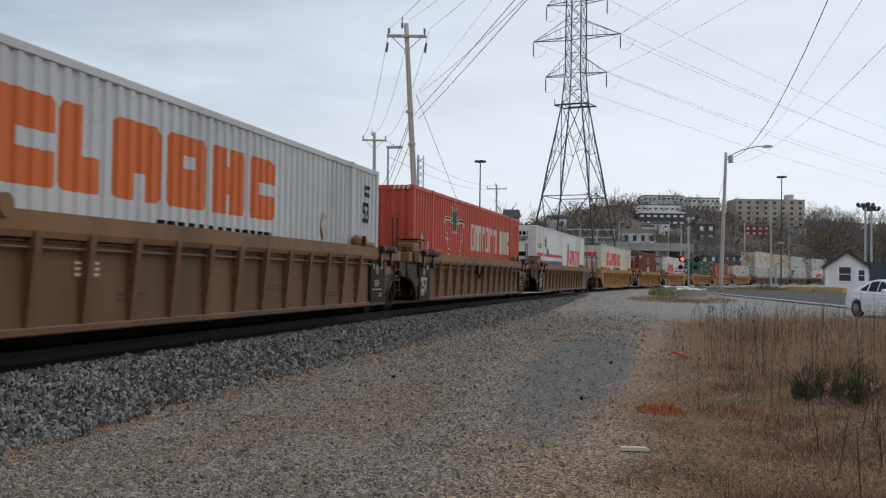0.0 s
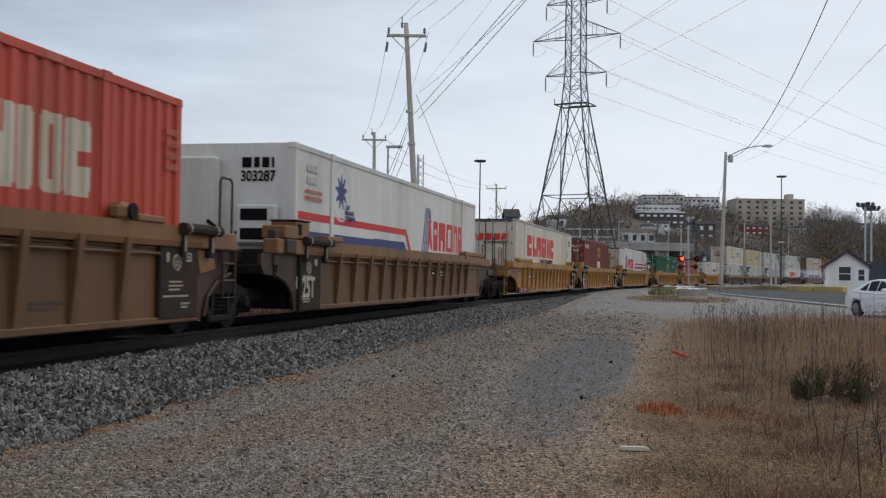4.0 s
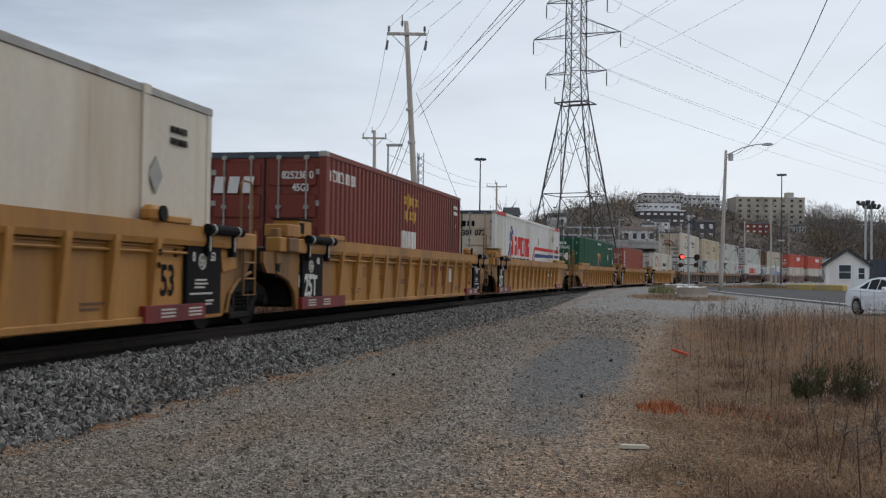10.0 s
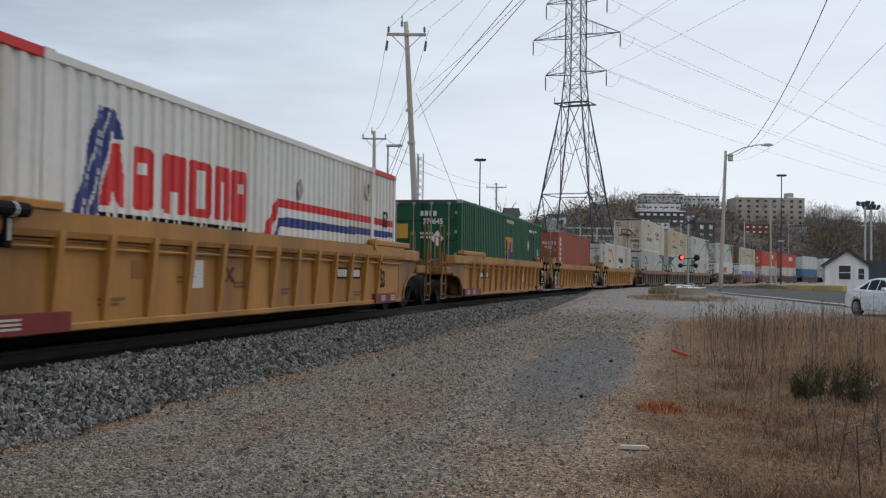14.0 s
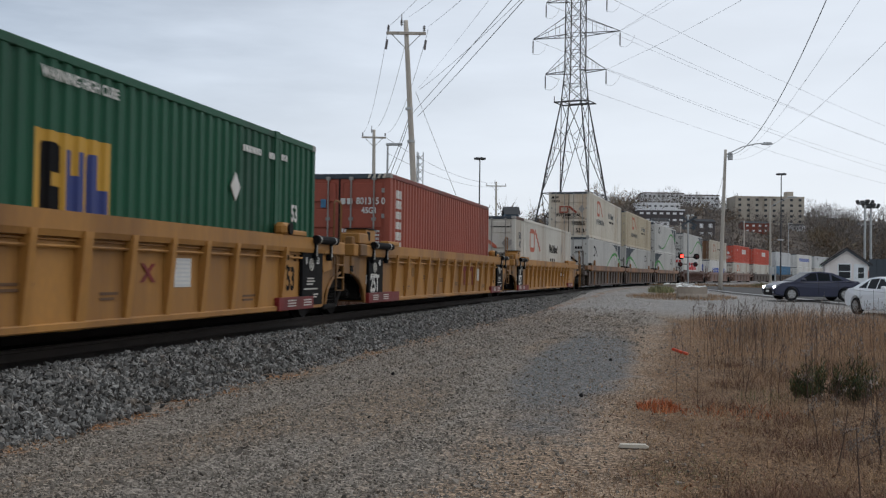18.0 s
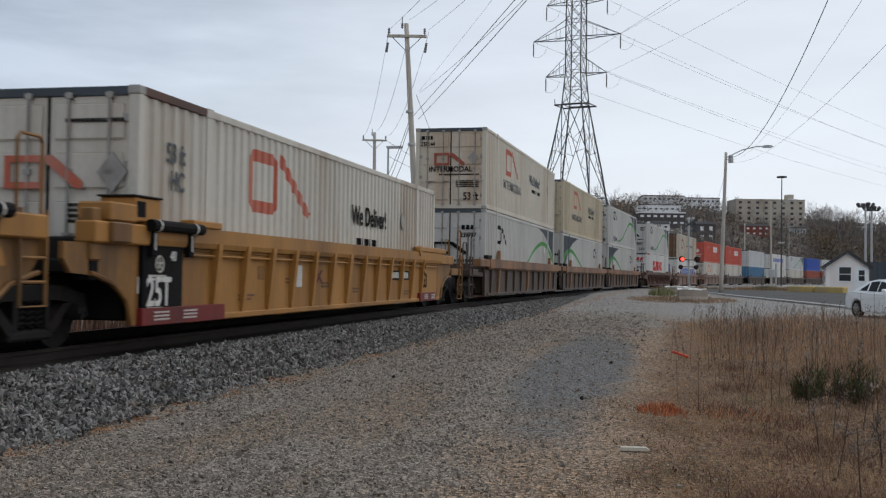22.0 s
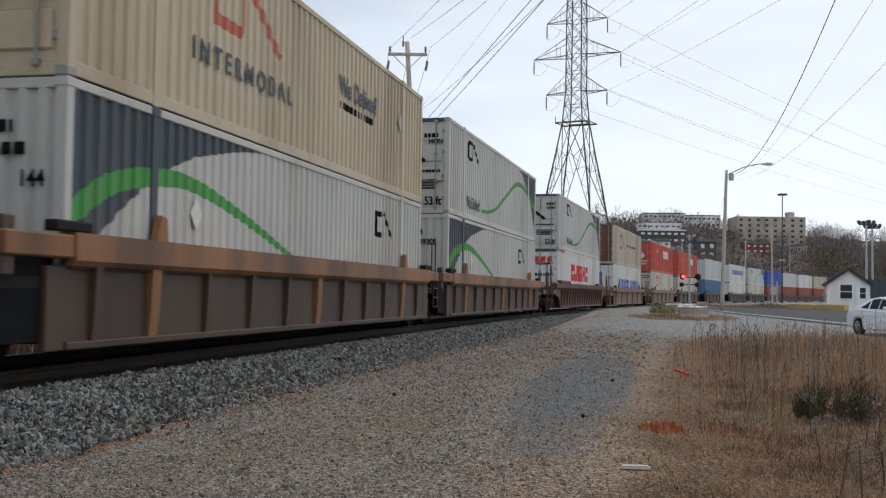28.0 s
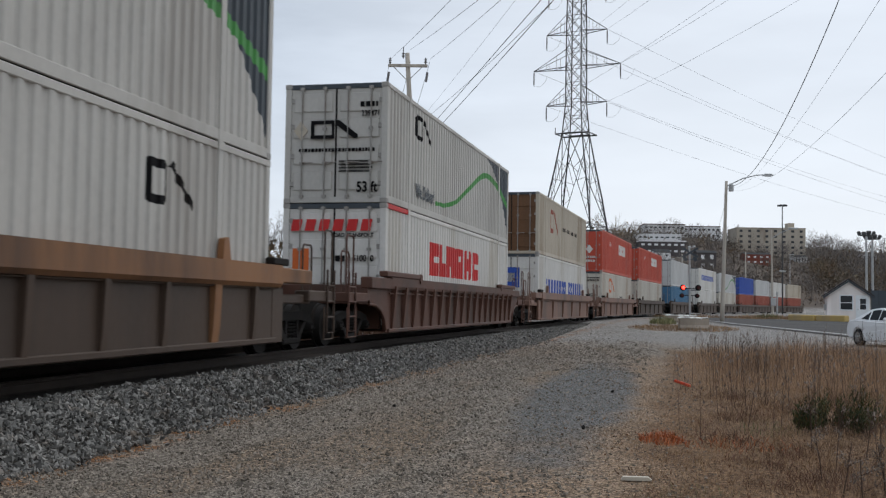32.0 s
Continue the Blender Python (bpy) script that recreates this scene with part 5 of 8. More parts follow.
        (14, container("container", "orange-red container with a white block panel", L53, "red", letters_red, ("white",), "door", marks=(("enddiamond", "white", .4, 1.5, .3), ("bars", "white", -.8, .9, 1.6, .15, 2))), 1),
    ]
    for i, ob, lv in one:
        load(ob, mids[i], lv)
    # the rest of the train, far round the curve
    tail = [(337.8, L53, "pale", "red", letters_red, ("white",)), (361.8, L53, "blue", "grey", None, ()), (385.6, L53, "white", "white", letters_blue_word, ("royal",)), (405.4, L53, "pale", "grey", letters_upper_c, ("slate", "leaf", "ink")),
            (424.8, L48, "terra", "royal", None, ()), (442.0, L48, "terra", "grey", None, ()), (459.4, L48, "terra", "white", None, ()), (476.8, L48, "terra", "sand", None, ())]
    far_car = well_car("dark rust-brown well car with plain sides", "umber", "umber", "joint", "joint", style="low", black=False, red=False, ribs=6)
    names = {"pale": "pale grey", "red": "orange-red", "blue": "dull blue", "white": "white", "grey": "light grey", "terra": "terracotta red", "royal": "royal blue", "sand": "sand-grey"}
    for k, (s, ln, low, up, fn, ink) in enumerate(tail):
        car = far_car if k == 0 else copy_thing(far_car, Matrix.Identity(4))
        put(car, s, RAIL_Z)
        load(container("container", names[low] + " corrugated container in a well car", ln, low), s, 0)
        load(container("container", names[up] + " corrugated container stacked on another", ln, up, fn, ink), s, 1)


make_train()


# ---- ground ----
def earth_material():
    """Grey crushed gravel with brown earth, rusty litter along the ballast, and straw-brown soil under the weeds."""
    m = bpy.data.materials.new("gravel_and_earth")
    m.use_nodes = True
    t = m.node_tree
    b = t.nodes["Principled BSDF"]
    b.inputs["Roughness"].default_value = 0.95
    b.inputs["Specular IOR Level"].default_value = 0.25
    N, L = t.nodes.new, t.links.new
    geo = N("ShaderNodeNewGeometry")
    sep = N("ShaderNodeSeparateXYZ")
    L(geo.outputs["Position"], sep.inputs["Vector"])

    def noisy(scale, detail=4, rough=0.55):
        n = N("ShaderNodeTexNoise")
        n.inputs["Scale"].default_value, n.inputs["Detail"].default_value, n.inputs["Roughness"].default_value = scale, detail, rough
        L(geo.outputs["Position"], n.inputs["Vector"])
        return n.outputs["Fac"]

    def ramp(src, a, ca, c, cc):
        r = N("ShaderNodeValToRGB")
        r.color_ramp.elements[0].position, r.color_ramp.elements[0].color = a, (*ca, 1)
        r.color_ramp.elements[1].position, r.color_ramp.elements[1].color = c, (*cc, 1)
        L(src, r.inputs["Fac"])
        return r.outputs["Color"]

    def mix(f, a, c):
        n = N("ShaderNodeMix")
        n.data_type = "RGBA"
        L(f, n.inputs["Factor"])
        for s, v in (("A", a), ("B", c)):
            if isinstance(v, tuple):
                n.inputs[s].default_value = (*v, 1)
            else:
                L(v, n.inputs[s])
        return n.outputs["Result"]

    def calc(op, a, c):
        n = N("ShaderNodeMath")
        n.operation = op
        for i, v in enumerate((a, c)):
            if isinstance(v, (int, float)):
                n.inputs[i].default_value = v
            else:
                L(v, n.inputs[i])
        return n.outputs["Value"]

    def step(v, a, c):
        n = N("ShaderNodeMapRange")
        n.interpolation_type = "SMOOTHSTEP"
        n.inputs["From Min"].default_value, n.inputs["From Max"].default_value = a, c
        L(v, n.inputs["Value"])
        return n.outputs["Result"]
    vor = N("ShaderNodeTexVoronoi")
    vor.inputs["Scale"].default_value = 40.0
    L(geo.outputs["Position"], vor.inputs["Vector"])
    grit = ramp(noisy(36, 3, 0.7), 0.36, (0.095, 0.084, 0.071), 0.66, (0.345, 0.302, 0.255))
    stone = mix(calc("MULTIPLY", vor.outputs["Color"], 0.7), grit, (0.235, 0.206, 0.174))
    earth = ramp(noisy(9, 5, 0.7), 0.34, (0.115, 0.083, 0.057), 0.68, (0.325, 0.24, 0.165))
    # brown patches along the drive, running with the track
    mp = N("ShaderNodeMapping")
    mp.inputs["Scale"].default_value = (0.9, 0.16, 1)
    L(geo.outputs["Position"], mp.inputs["Vector"])
    pat = N("ShaderNodeTexNoise")
    pat.inputs["Scale"].default_value, pat.inputs["Detail"].default_value, pat.inputs["Roughness"].default_value = 1.0, 6, 0.6
    L(mp.outputs["Vector"], pat.inputs["Vector"])
    drive = mix(calc("MULTIPLY", step(pat.outputs["Fac"], 0.45, 0.62), .8), stone, earth)
    # where the weeds grow
    wob = calc("MULTIPLY", noisy(0.6, 4), 1.8)
    edge = calc("SUBTRACT", calc("SUBTRACT", calc("ADD", sep.outputs["X"], wob), calc("MULTIPLY", sep.outputs["Y"], 0.03)), 0.25)
    weeds = calc("MULTIPLY", step(edge, 0.0, 0.7), step(calc("ADD", sep.outputs["Y"], wob), 37.5, 34.5))
    straw = ramp(noisy(14, 5, 0.7), 0.32, (0.085, 0.05, 0.03), 0.7, (0.27, 0.17, 0.098))
    # a bare tan margin beside the weeds, and a patch of fine dark blue-grey grit
    margin = calc("MULTIPLY", calc("MULTIPLY", step(edge, -1.5, -0.6), step(noisy(1.3, 5), 0.25, 0.45)), step(sep.outputs["Y"], 34.0, 24.0))
    drive = mix(calc("MULTIPLY", margin, 0.8), drive, ramp(noisy(18, 4, 0.7), 0.34, (0.16, 0.105, 0.066), 0.68, (0.40, 0.285, 0.19)))
    px_, py_ = calc("DIVIDE", calc("ADD", sep.outputs["X"], 1.0), .85), calc("DIVIDE", calc("SUBTRACT", sep.outputs["Y"], 18.5), 9.0)
    blot = calc("SUBTRACT", calc("ADD", calc("MULTIPLY", px_, px_), calc("MULTIPLY", py_, py_)), calc("MULTIPLY", noisy(0.7, 6, .65), 1.7))
    drive = mix(calc("MULTIPLY", step(blot, 0.55, -0.35), 0.9), drive, ramp(noisy(30, 3, 0.7), 0.35, (0.076, 0.079, 0.08), 0.65, (0.18, 0.186, 0.186)))
    lot = step(sep.outputs["Y"], 34.0, 46.0)
    drive = mix(calc("MULTIPLY", lot, 0.8), drive, ramp(noisy(3.0, 6, 0.75), 0.36, (0.18, 0.177, 0.172), 0.66, (0.36, 0.35, 0.335)))
    near = mix(weeds, drive, straw)
    # a rusty line of leaf litter at the foot of the ballast
    sx = calc("SUBTRACT", sep.outputs["X"], calc("MULTIPLY", calc("MULTIPLY", sep.outputs["Y"], sep.outputs["Y"]), CURVE / 2))
    off = calc("ABSOLUTE", calc("ADD", calc("ADD", sx, 4.95), calc("MULTIPLY", calc("SUBTRACT", wob, 0.9), 0.4)), 0)
    litter = calc("MULTIPLY", step(off, 0.42, 0.08), step(noisy(1.8, 6, .7), 0.46, 0.6))
    near = mix(litter, near, ramp(noisy(20, 3), 0.35, (0.14, 0.062, 0.026), 0.65, (0.34, 0.165, 0.07)))
    # the brushy hillside, its colour lightened and greyed for distance haze
    far = step(sep.outputs["Z"], 0.9, 2.5)
    brush = ramp(noisy(0.05, 8, 0.75), 0.36, (0.08, 0.066, 0.056), 0.66, (0.155, 0.122, 0.096))
    # single stones differ in tone
    tone = N("ShaderNodeMapRange")
    tone.inputs["From Min"].default_value, tone.inputs["From Max"].default_value = 0.15, 0.85
    tone.inputs["To Min"].default_value, tone.inputs["To Max"].default_value = 0.4, 1.78
    L(vor.outputs["Color"], tone.inputs["Value"])
    each = N("ShaderNodeHueSaturation")
    L(tone.outputs["Result"], each.inputs["Value"])
    L(near, each.inputs["Color"])
    L(mix(far, each.outputs["Color"], brush), b.inputs["Base Color"])
    bp = N("ShaderNodeBump")
    bp.inputs["Strength"].default_value, bp.inputs["Distance"].default_value = 0.9, 0.03
    L(vor.outputs["Distance"], bp.inputs["Height"])
    b2 = N("ShaderNodeBump")
    b2.inputs["Strength"].default_value, b2.inputs["Distance"].default_value = 0.6, 0.03
    L(noisy(12, 5, 0.7), b2.inputs["Height"])
    L(bp.outputs["Normal"], b2.inputs["Normal"])
    L(b2.outputs["Normal"], b.inputs["Normal"])
    return m


M["earth"] = earth_material()


def stops(parts):
    out = []
    for a, b, step in parts:
        n = max(1, int(round((b - a) / step)))
        out += [a + (b - a) * i / n for i in range(n)]
    return out + [parts[-1][1]]


def swell(y):
    return 0.035 * smooth(45, 28, y)


def make_ground():
    xs = stops([(-1500, -300, 100), (-300, -60, 20), (-60, -12, 4), (-12, 14, 0.5), (14, 60, 3), (60, 400, 12), (400, 1500, 100)])
    ys = stops([(-400, -20, 40), (-20, 3, 2), (3, 45, 0.5), (45, 120, 3), (120, 700, 12), (700, 2400, 120)])
    v = []
    for y in ys:
        for x in xs:
            z = level(x, y)
            if -12 < x < 14 and 3 < y < 45:
                z += swell(y) * (noise.noise((x * 0.7, y * 0.5, 3.0)) - 0.1)
            v.append((x, y, z))
    k = len(xs)
    f = [(j * k + i, j * k + i + 1, (j + 1) * k + i + 1, (j + 1) * k + i) for j in range(len(ys) - 1) for i in range(k - 1)]
    s = Shape()
    s.v, s.f = v, f
    solid("ground", s, "earth", "grey gravel yard with brown earth and weeds", "ground", kind="structure", smooth=True)


make_ground()

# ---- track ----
# the bed is dark for the shaded gaps between its stones
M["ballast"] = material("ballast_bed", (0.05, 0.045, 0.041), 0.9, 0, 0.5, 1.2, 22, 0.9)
# darker ballast: the train's shade put into the colour between the rails
M["oily"] = material("shaded_ballast", (0.024, 0.02, 0.017), 0.9, 0, 0.5, 1.5, 26, 0.8, (0.06, 0.045, 0.034), .3)
M["stone"] = material("crushed_stone", (0.166, 0.163, 0.154), 0.85, 0, 0.3, 6, 40, 0.2, (0.14, 0.11, 0.085), 0.3, rand=0.7, per="island")
M["pebble"] = material("gravel_pebble", (0.222, 0.194, 0.163), 0.9, 0, 0.3, 8, 40, 0.2, rand=0.55, per="island")


def swept(profile, s0, s1, step):
    """A strip along the line; profile: (side, height) pairs."""
    s = Shape()
    n = max(1, int((s1 - s0) / step))
    k = len(profile)
    for i in range(n + 1):
        m = line(s0 + (s1 - s0) * i / n)
        s.v += [tuple(m @ Vector((a, 0, z))) for a, z in profile]
    s.f = [(i * k + j, i * k + j + 1, (i + 1) * k + j + 1, (i + 1) * k + j) for i in range(n) for j in range(k - 1)]
    return s


def make_track():
    track = thing("railway_track", "steel rails on dark ties over grey ballast", "railway", kind="structure")
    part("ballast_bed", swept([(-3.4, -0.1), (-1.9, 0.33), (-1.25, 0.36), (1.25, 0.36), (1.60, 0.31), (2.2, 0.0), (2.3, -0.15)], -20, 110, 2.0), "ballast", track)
    # strip that carries the painted shade under the cars
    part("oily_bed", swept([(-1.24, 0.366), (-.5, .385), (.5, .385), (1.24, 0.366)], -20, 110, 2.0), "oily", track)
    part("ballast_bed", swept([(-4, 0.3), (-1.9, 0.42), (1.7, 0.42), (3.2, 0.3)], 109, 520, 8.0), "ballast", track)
    for x in (-0.753, 0.753):
        p = [(-.07, 0.36), (-.07, 0.375), (-.012, 0.39), (-.012, 0.475), (-.036, .485), (-.036, RAIL_Z - .004), (-.026, RAIL_Z), (.026, RAIL_Z), (.036, RAIL_Z - .004), (.036, .485), (.012, .475), (.012, .39), (.07, .375), (.07, .36)]
        part("rail", swept([(x + a, z) for a, z in p], -20, 520, 4.0), "rail", track)
        part("rail_head", swept([(x - .024, RAIL_Z + .001), (x + .024, RAIL_Z + .001)], -20, 520, 4.0), "shine", track)
    for i in range(150):
        part("tie", lambda: Shape().box(-1.28, 1.28, -0.115, 0.115, 0.2, 0.372, 0.012), "tie", track, at=line(-6 + 0.52 * i), key=("tie",))
    s = Shape()
    for i in range(700):
        m = line(72.3 + 0.6 * i)
        pts = [m @ Vector((x, y, z)) for x in (-1.25, 1.25) for y in (-.12, .12) for z in (.36, .43)]
        s.add(pts, [(0, 1, 3, 2), (4, 6, 7, 5), (0, 4, 5, 1), (2, 3, 7, 6), (1, 5, 7, 3)])
    tagged(part("ties", s, "tie", track), kind="stuff")


make_track()

ROCK_F = np.array([(0, 2, 4), (2, 1, 4), (1, 3, 4), (3, 0, 4), (2, 0, 5), (1, 2, 5), (3, 1, 5), (0, 3, 5)])
ROCK_V = np.array([(1, 0, 0), (-1, 0, 0), (0, 1, 0), (0, -1, 0), (0, 0, 1), (0, 0, -1)], float)


def heap(name, label, category, spots, sizes, mat, rng, flat=0.7):
    """Many loose stones as one mesh: squashed, turned, chipped octahedra."""
    n = len(spots)
    q = rng.normal(size=(n, 4))
    q /= np.linalg.norm(q, axis=1)[:, None]
    w, x, y, z = q.T
    R = np.stack([np.stack([1 - 2 * (y * y + z * z), 2 * (x * y - w * z), 2 * (x * z + w * y)], 1),
                  np.stack([2 * (x * y + w * z), 1 - 2 * (x * x + z * z), 2 * (y * z - w * x)], 1),
                  np.stack([2 * (x * z - w * y), 2 * (y * z + w * x), 1 - 2 * (x * x + y * y)], 1)], 1)
    v = ROCK_V[None] * rng.uniform(0.55, 1.2, size=(n, 6, 1)) + rng.uniform(-.28, .28, size=(n, 6, 3))
    v = np.einsum("nij,nkj->nki", R, v * np.array([1.15, 0.9, flat]))
    v = v * sizes[:, None, None] + spots[:, None, :]
    f = (ROCK_F[None] + 6 * np.arange(n)[:, None, None]).reshape(-1, 3)
    me = bpy.data.meshes.new(name)
    me.from_pydata(v.reshape(-1, 3).tolist(), [], f.tolist())
    me.materials.append(M[mat])
    return tagged(new(name, me), label, category, kind="stuff")


def make_stones():
    rng = np.random.default_rng(5)
    # ballast shoulder, thick near the camera
    n = 52000
    s = 5.5 + 66 * rng.random(n) ** 1.8
    a = rng.uniform(1.15, 2.85, n)
    keep = rng.random(n) < np.clip((2.62 + 0.1 * np.sin(s * 1.7) + .06 * np.sin(s * 4.1) - a) / .22, .02, 1)
    s, a = s[keep], a[keep]
    z = np.interp(a, [1.15, 1.62, 2.42, 2.9], [0.36, 0.33, 0.0, -0.01])
    th = CURVE * s
    x = -OFFSET + (1 - np.cos(th)) / CURVE - (HALF - a) * np.cos(th)
    y = np.sin(th) / CURVE + (HALF - a) * np.sin(th)
    heap("ballast_stones", "loose grey crushed stone on the ballast shoulder", "ballast", np.stack([x, y, z + 0.008], 1), (0.013 + 0.036 * rng.random(len(s)) ** 1.6) * np.where(s > 30, 1.3, 1), "stone", rng, .55)
    # pebbles of the drive
    n = 105000
    y = 5.2 + 54 * rng.random(n) ** 2.4
    x = rng.uniform(-5.1, 0.4, n) + 0.02 * y
    # few on the fine grit, fewer towards the weeds
    pq = ((x + 1.2) / 1.1) ** 2 + ((y - 18.5) / 8) ** 2
    ok = (rng.random(n) < np.interp(y, [22, 44], [1, .04])) & (rng.random(n) < np.clip(.2 + .5 * pq, 0, 1)) & (rng.random(n) < np.clip((-.5 + .03 * y - x) / .9, .1, 1))
    x, y = x[ok], y[ok]
    n = len(x)
    h = np.array([level(p, q) + swell(q) * (noise.noise((p * 0.7, q * 0.5, 3.0)) - 0.1) for p, q in zip(x, y)])
    size = (0.005 + 0.017 * rng.random(n) ** 2.2 + .014 * (rng.random(n) > .95)) * np.interp(y, [8, 14, 40], [1, 1.25, 2.2])
    heap("gravel_pebbles", "small loose grey pebbles on the drive", "gravel", np.stack([x, y, h + 0.002], 1), size, "pebble", rng, 0.6)


make_stones()


# ---- weeds ----
def leafy(name, cols, rough=0.85, clump=0.9):
    m = bpy.data.materials.new(name)
    m.use_nodes = True
    t = m.node_tree
    b = t.nodes["Principled BSDF"]
    b.inputs["Roughness"].default_value = rough
    g, r = t.nodes.new("ShaderNodeNewGeometry"), t.nodes.new("ShaderNodeValToRGB")
    e = r.color_ramp.elements
    e[0].color, e[1].color = (*cols[0], 1), (*cols[-1], 1)
    for i, c in enumerate(cols[1:-1]):
        e.new((i + 1) / (len(cols) - 1)).color = (*c, 1)
    t.links.new(g.outputs["Random Per Island"], r.inputs["Fac"])
    # clumps that are paler or darker than the rest
    n, v, hs = t.nodes.new("ShaderNodeTexNoise"), t.nodes.new("ShaderNodeMapRange"), t.nodes.new("ShaderNodeHueSaturation")
    n.inputs["Scale"].default_value, n.inputs["Detail"].default_value = clump, 4
    t.links.new(g.outputs["Position"], n.inputs["Vector"])
    v.inputs["From Min"].default_value, v.inputs["From Max"].default_value = 0.3, 0.7
    v.inputs["To Min"].default_value, v.inputs["To Max"].default_value = 0.5, 1.5
    t.links.new(n.outputs["Fac"], v.inputs["Value"])
    t.links.new(v.outputs["Result"], hs.inputs["Value"])
    t.links.new(r.outputs["Color"], hs.inputs["Color"])
    t.links.new(hs.outputs["Color"], b.inputs["Base Color"])
    return m


M["straw"] = leafy("dry_grass", [(0.15, 0.088, 0.05), (0.29, 0.18, 0.1), (0.42, 0.28, 0.155), (0.2, 0.115, 0.062), (0.35, 0.225, 0.125), (0.14, 0.08, 0.048)], clump=.7)
M["straw_tall"] = leafy("tall_dry_grass", [(0.22, 0.132, 0.08), (0.38, 0.24, 0.14), (0.48, 0.32, 0.19), (0.28, 0.165, 0.098), (0.42, 0.27, 0.16)], clump=.6)
M["stalk"] = leafy("dry_stalk", [(0.045, 0.028, 0.022), (0.085, 0.053, 0.039), (0.13, 0.083, 0.058)])
M["scrub"] = leafy("red_brown_scrub", [(0.11, 0.048, 0.03), (0.17, 0.085, 0.052), (0.075, 0.038, 0.027), (0.24, 0.145, 0.09), (.14, .058, .035)], clump=.8)
M["seed"] = leafy("seed_heads", [(0.07, 0.052, 0.042), (0.34, 0.29, 0.245), (0.14, 0.1, 0.08), (.25, .2, .165)])
M["rust_leaf"] = leafy("rust_leaves", [(0.38, 0.085, 0.025), (0.5, 0.15, 0.045), (0.27, 0.06, 0.025)])
M["shrub"] = leafy("shrub_green", [(0.018, 0.027, 0.01), (0.04, 0.058, 0.016), (0.075, 0.085, 0.026), (0.03, 0.036, 0.015), (.19, .1, .03)], clump=4.0)
M["litter"] = leafy("leaf_litter", [(.10, .045, .025), (.26, .15, .085), (.16, .07, .03), (.32, .22, .14), (.07, .035, .025), (.22, .085, .03)])
M["litter_rust"] = leafy("rust_litter", [(.2, .085, .03), (.4, .2, .08), (.28, .12, .04), (.46, .27, .13)])
M["sedge"] = leafy("pale_green_grass", [(0.09, 0.1, 0.04), (0.17, 0.17, 0.075), (0.24, 0.2, 0.11)])


def tufts(name, label, x, y, height, lean, width, mat, rng, category="weeds", base=None):
    """Blades as thin bent triangles."""
    n = len(x)
    z = np.array([level(p, q) for p, q in zip(x, y)]) - 0.01 if base is None else base
    az, fa = rng.uniform(0, 2 * np.pi, n), rng.uniform(0, np.pi, n)
    dx, dy = np.cos(az) * lean * height, np.sin(az) * lean * height
    wx, wy = np.cos(fa) * width, np.sin(fa) * width
    p0 = np.stack([x - wx, y - wy, z], 1)
    p1 = np.stack([x + wx, y + wy, z], 1)
    p2 = np.stack([x + wx * .7 + dx * .35, y + wy * .7 + dy * .35, z + height * .6], 1)
    p3 = np.stack([x - wx * .7 + dx * .35, y - wy * .7 + dy * .35, z + height * .6], 1)
    p4 = np.stack([x + dx, y + dy, z + height], 1)
    v = np.stack([p0, p1, p2, p3, p4], 1).reshape(-1, 3)
    b = 5 * np.arange(n)
    f = [t for i in b for t in ((i, i + 1, i + 2, i + 3), (i + 3, i + 2, i + 4))]
    me = bpy.data.meshes.new(name)
    me.from_pydata(v.tolist(), [], f)
    me.materials.append(M[mat])
    return tagged(new(name, me), label, category, kind="stuff")


def edge_x(y):
    return -0.35 + 0.03 * y + 0.35 * np.sin(y * 0.9) * np.exp(-y / 60)


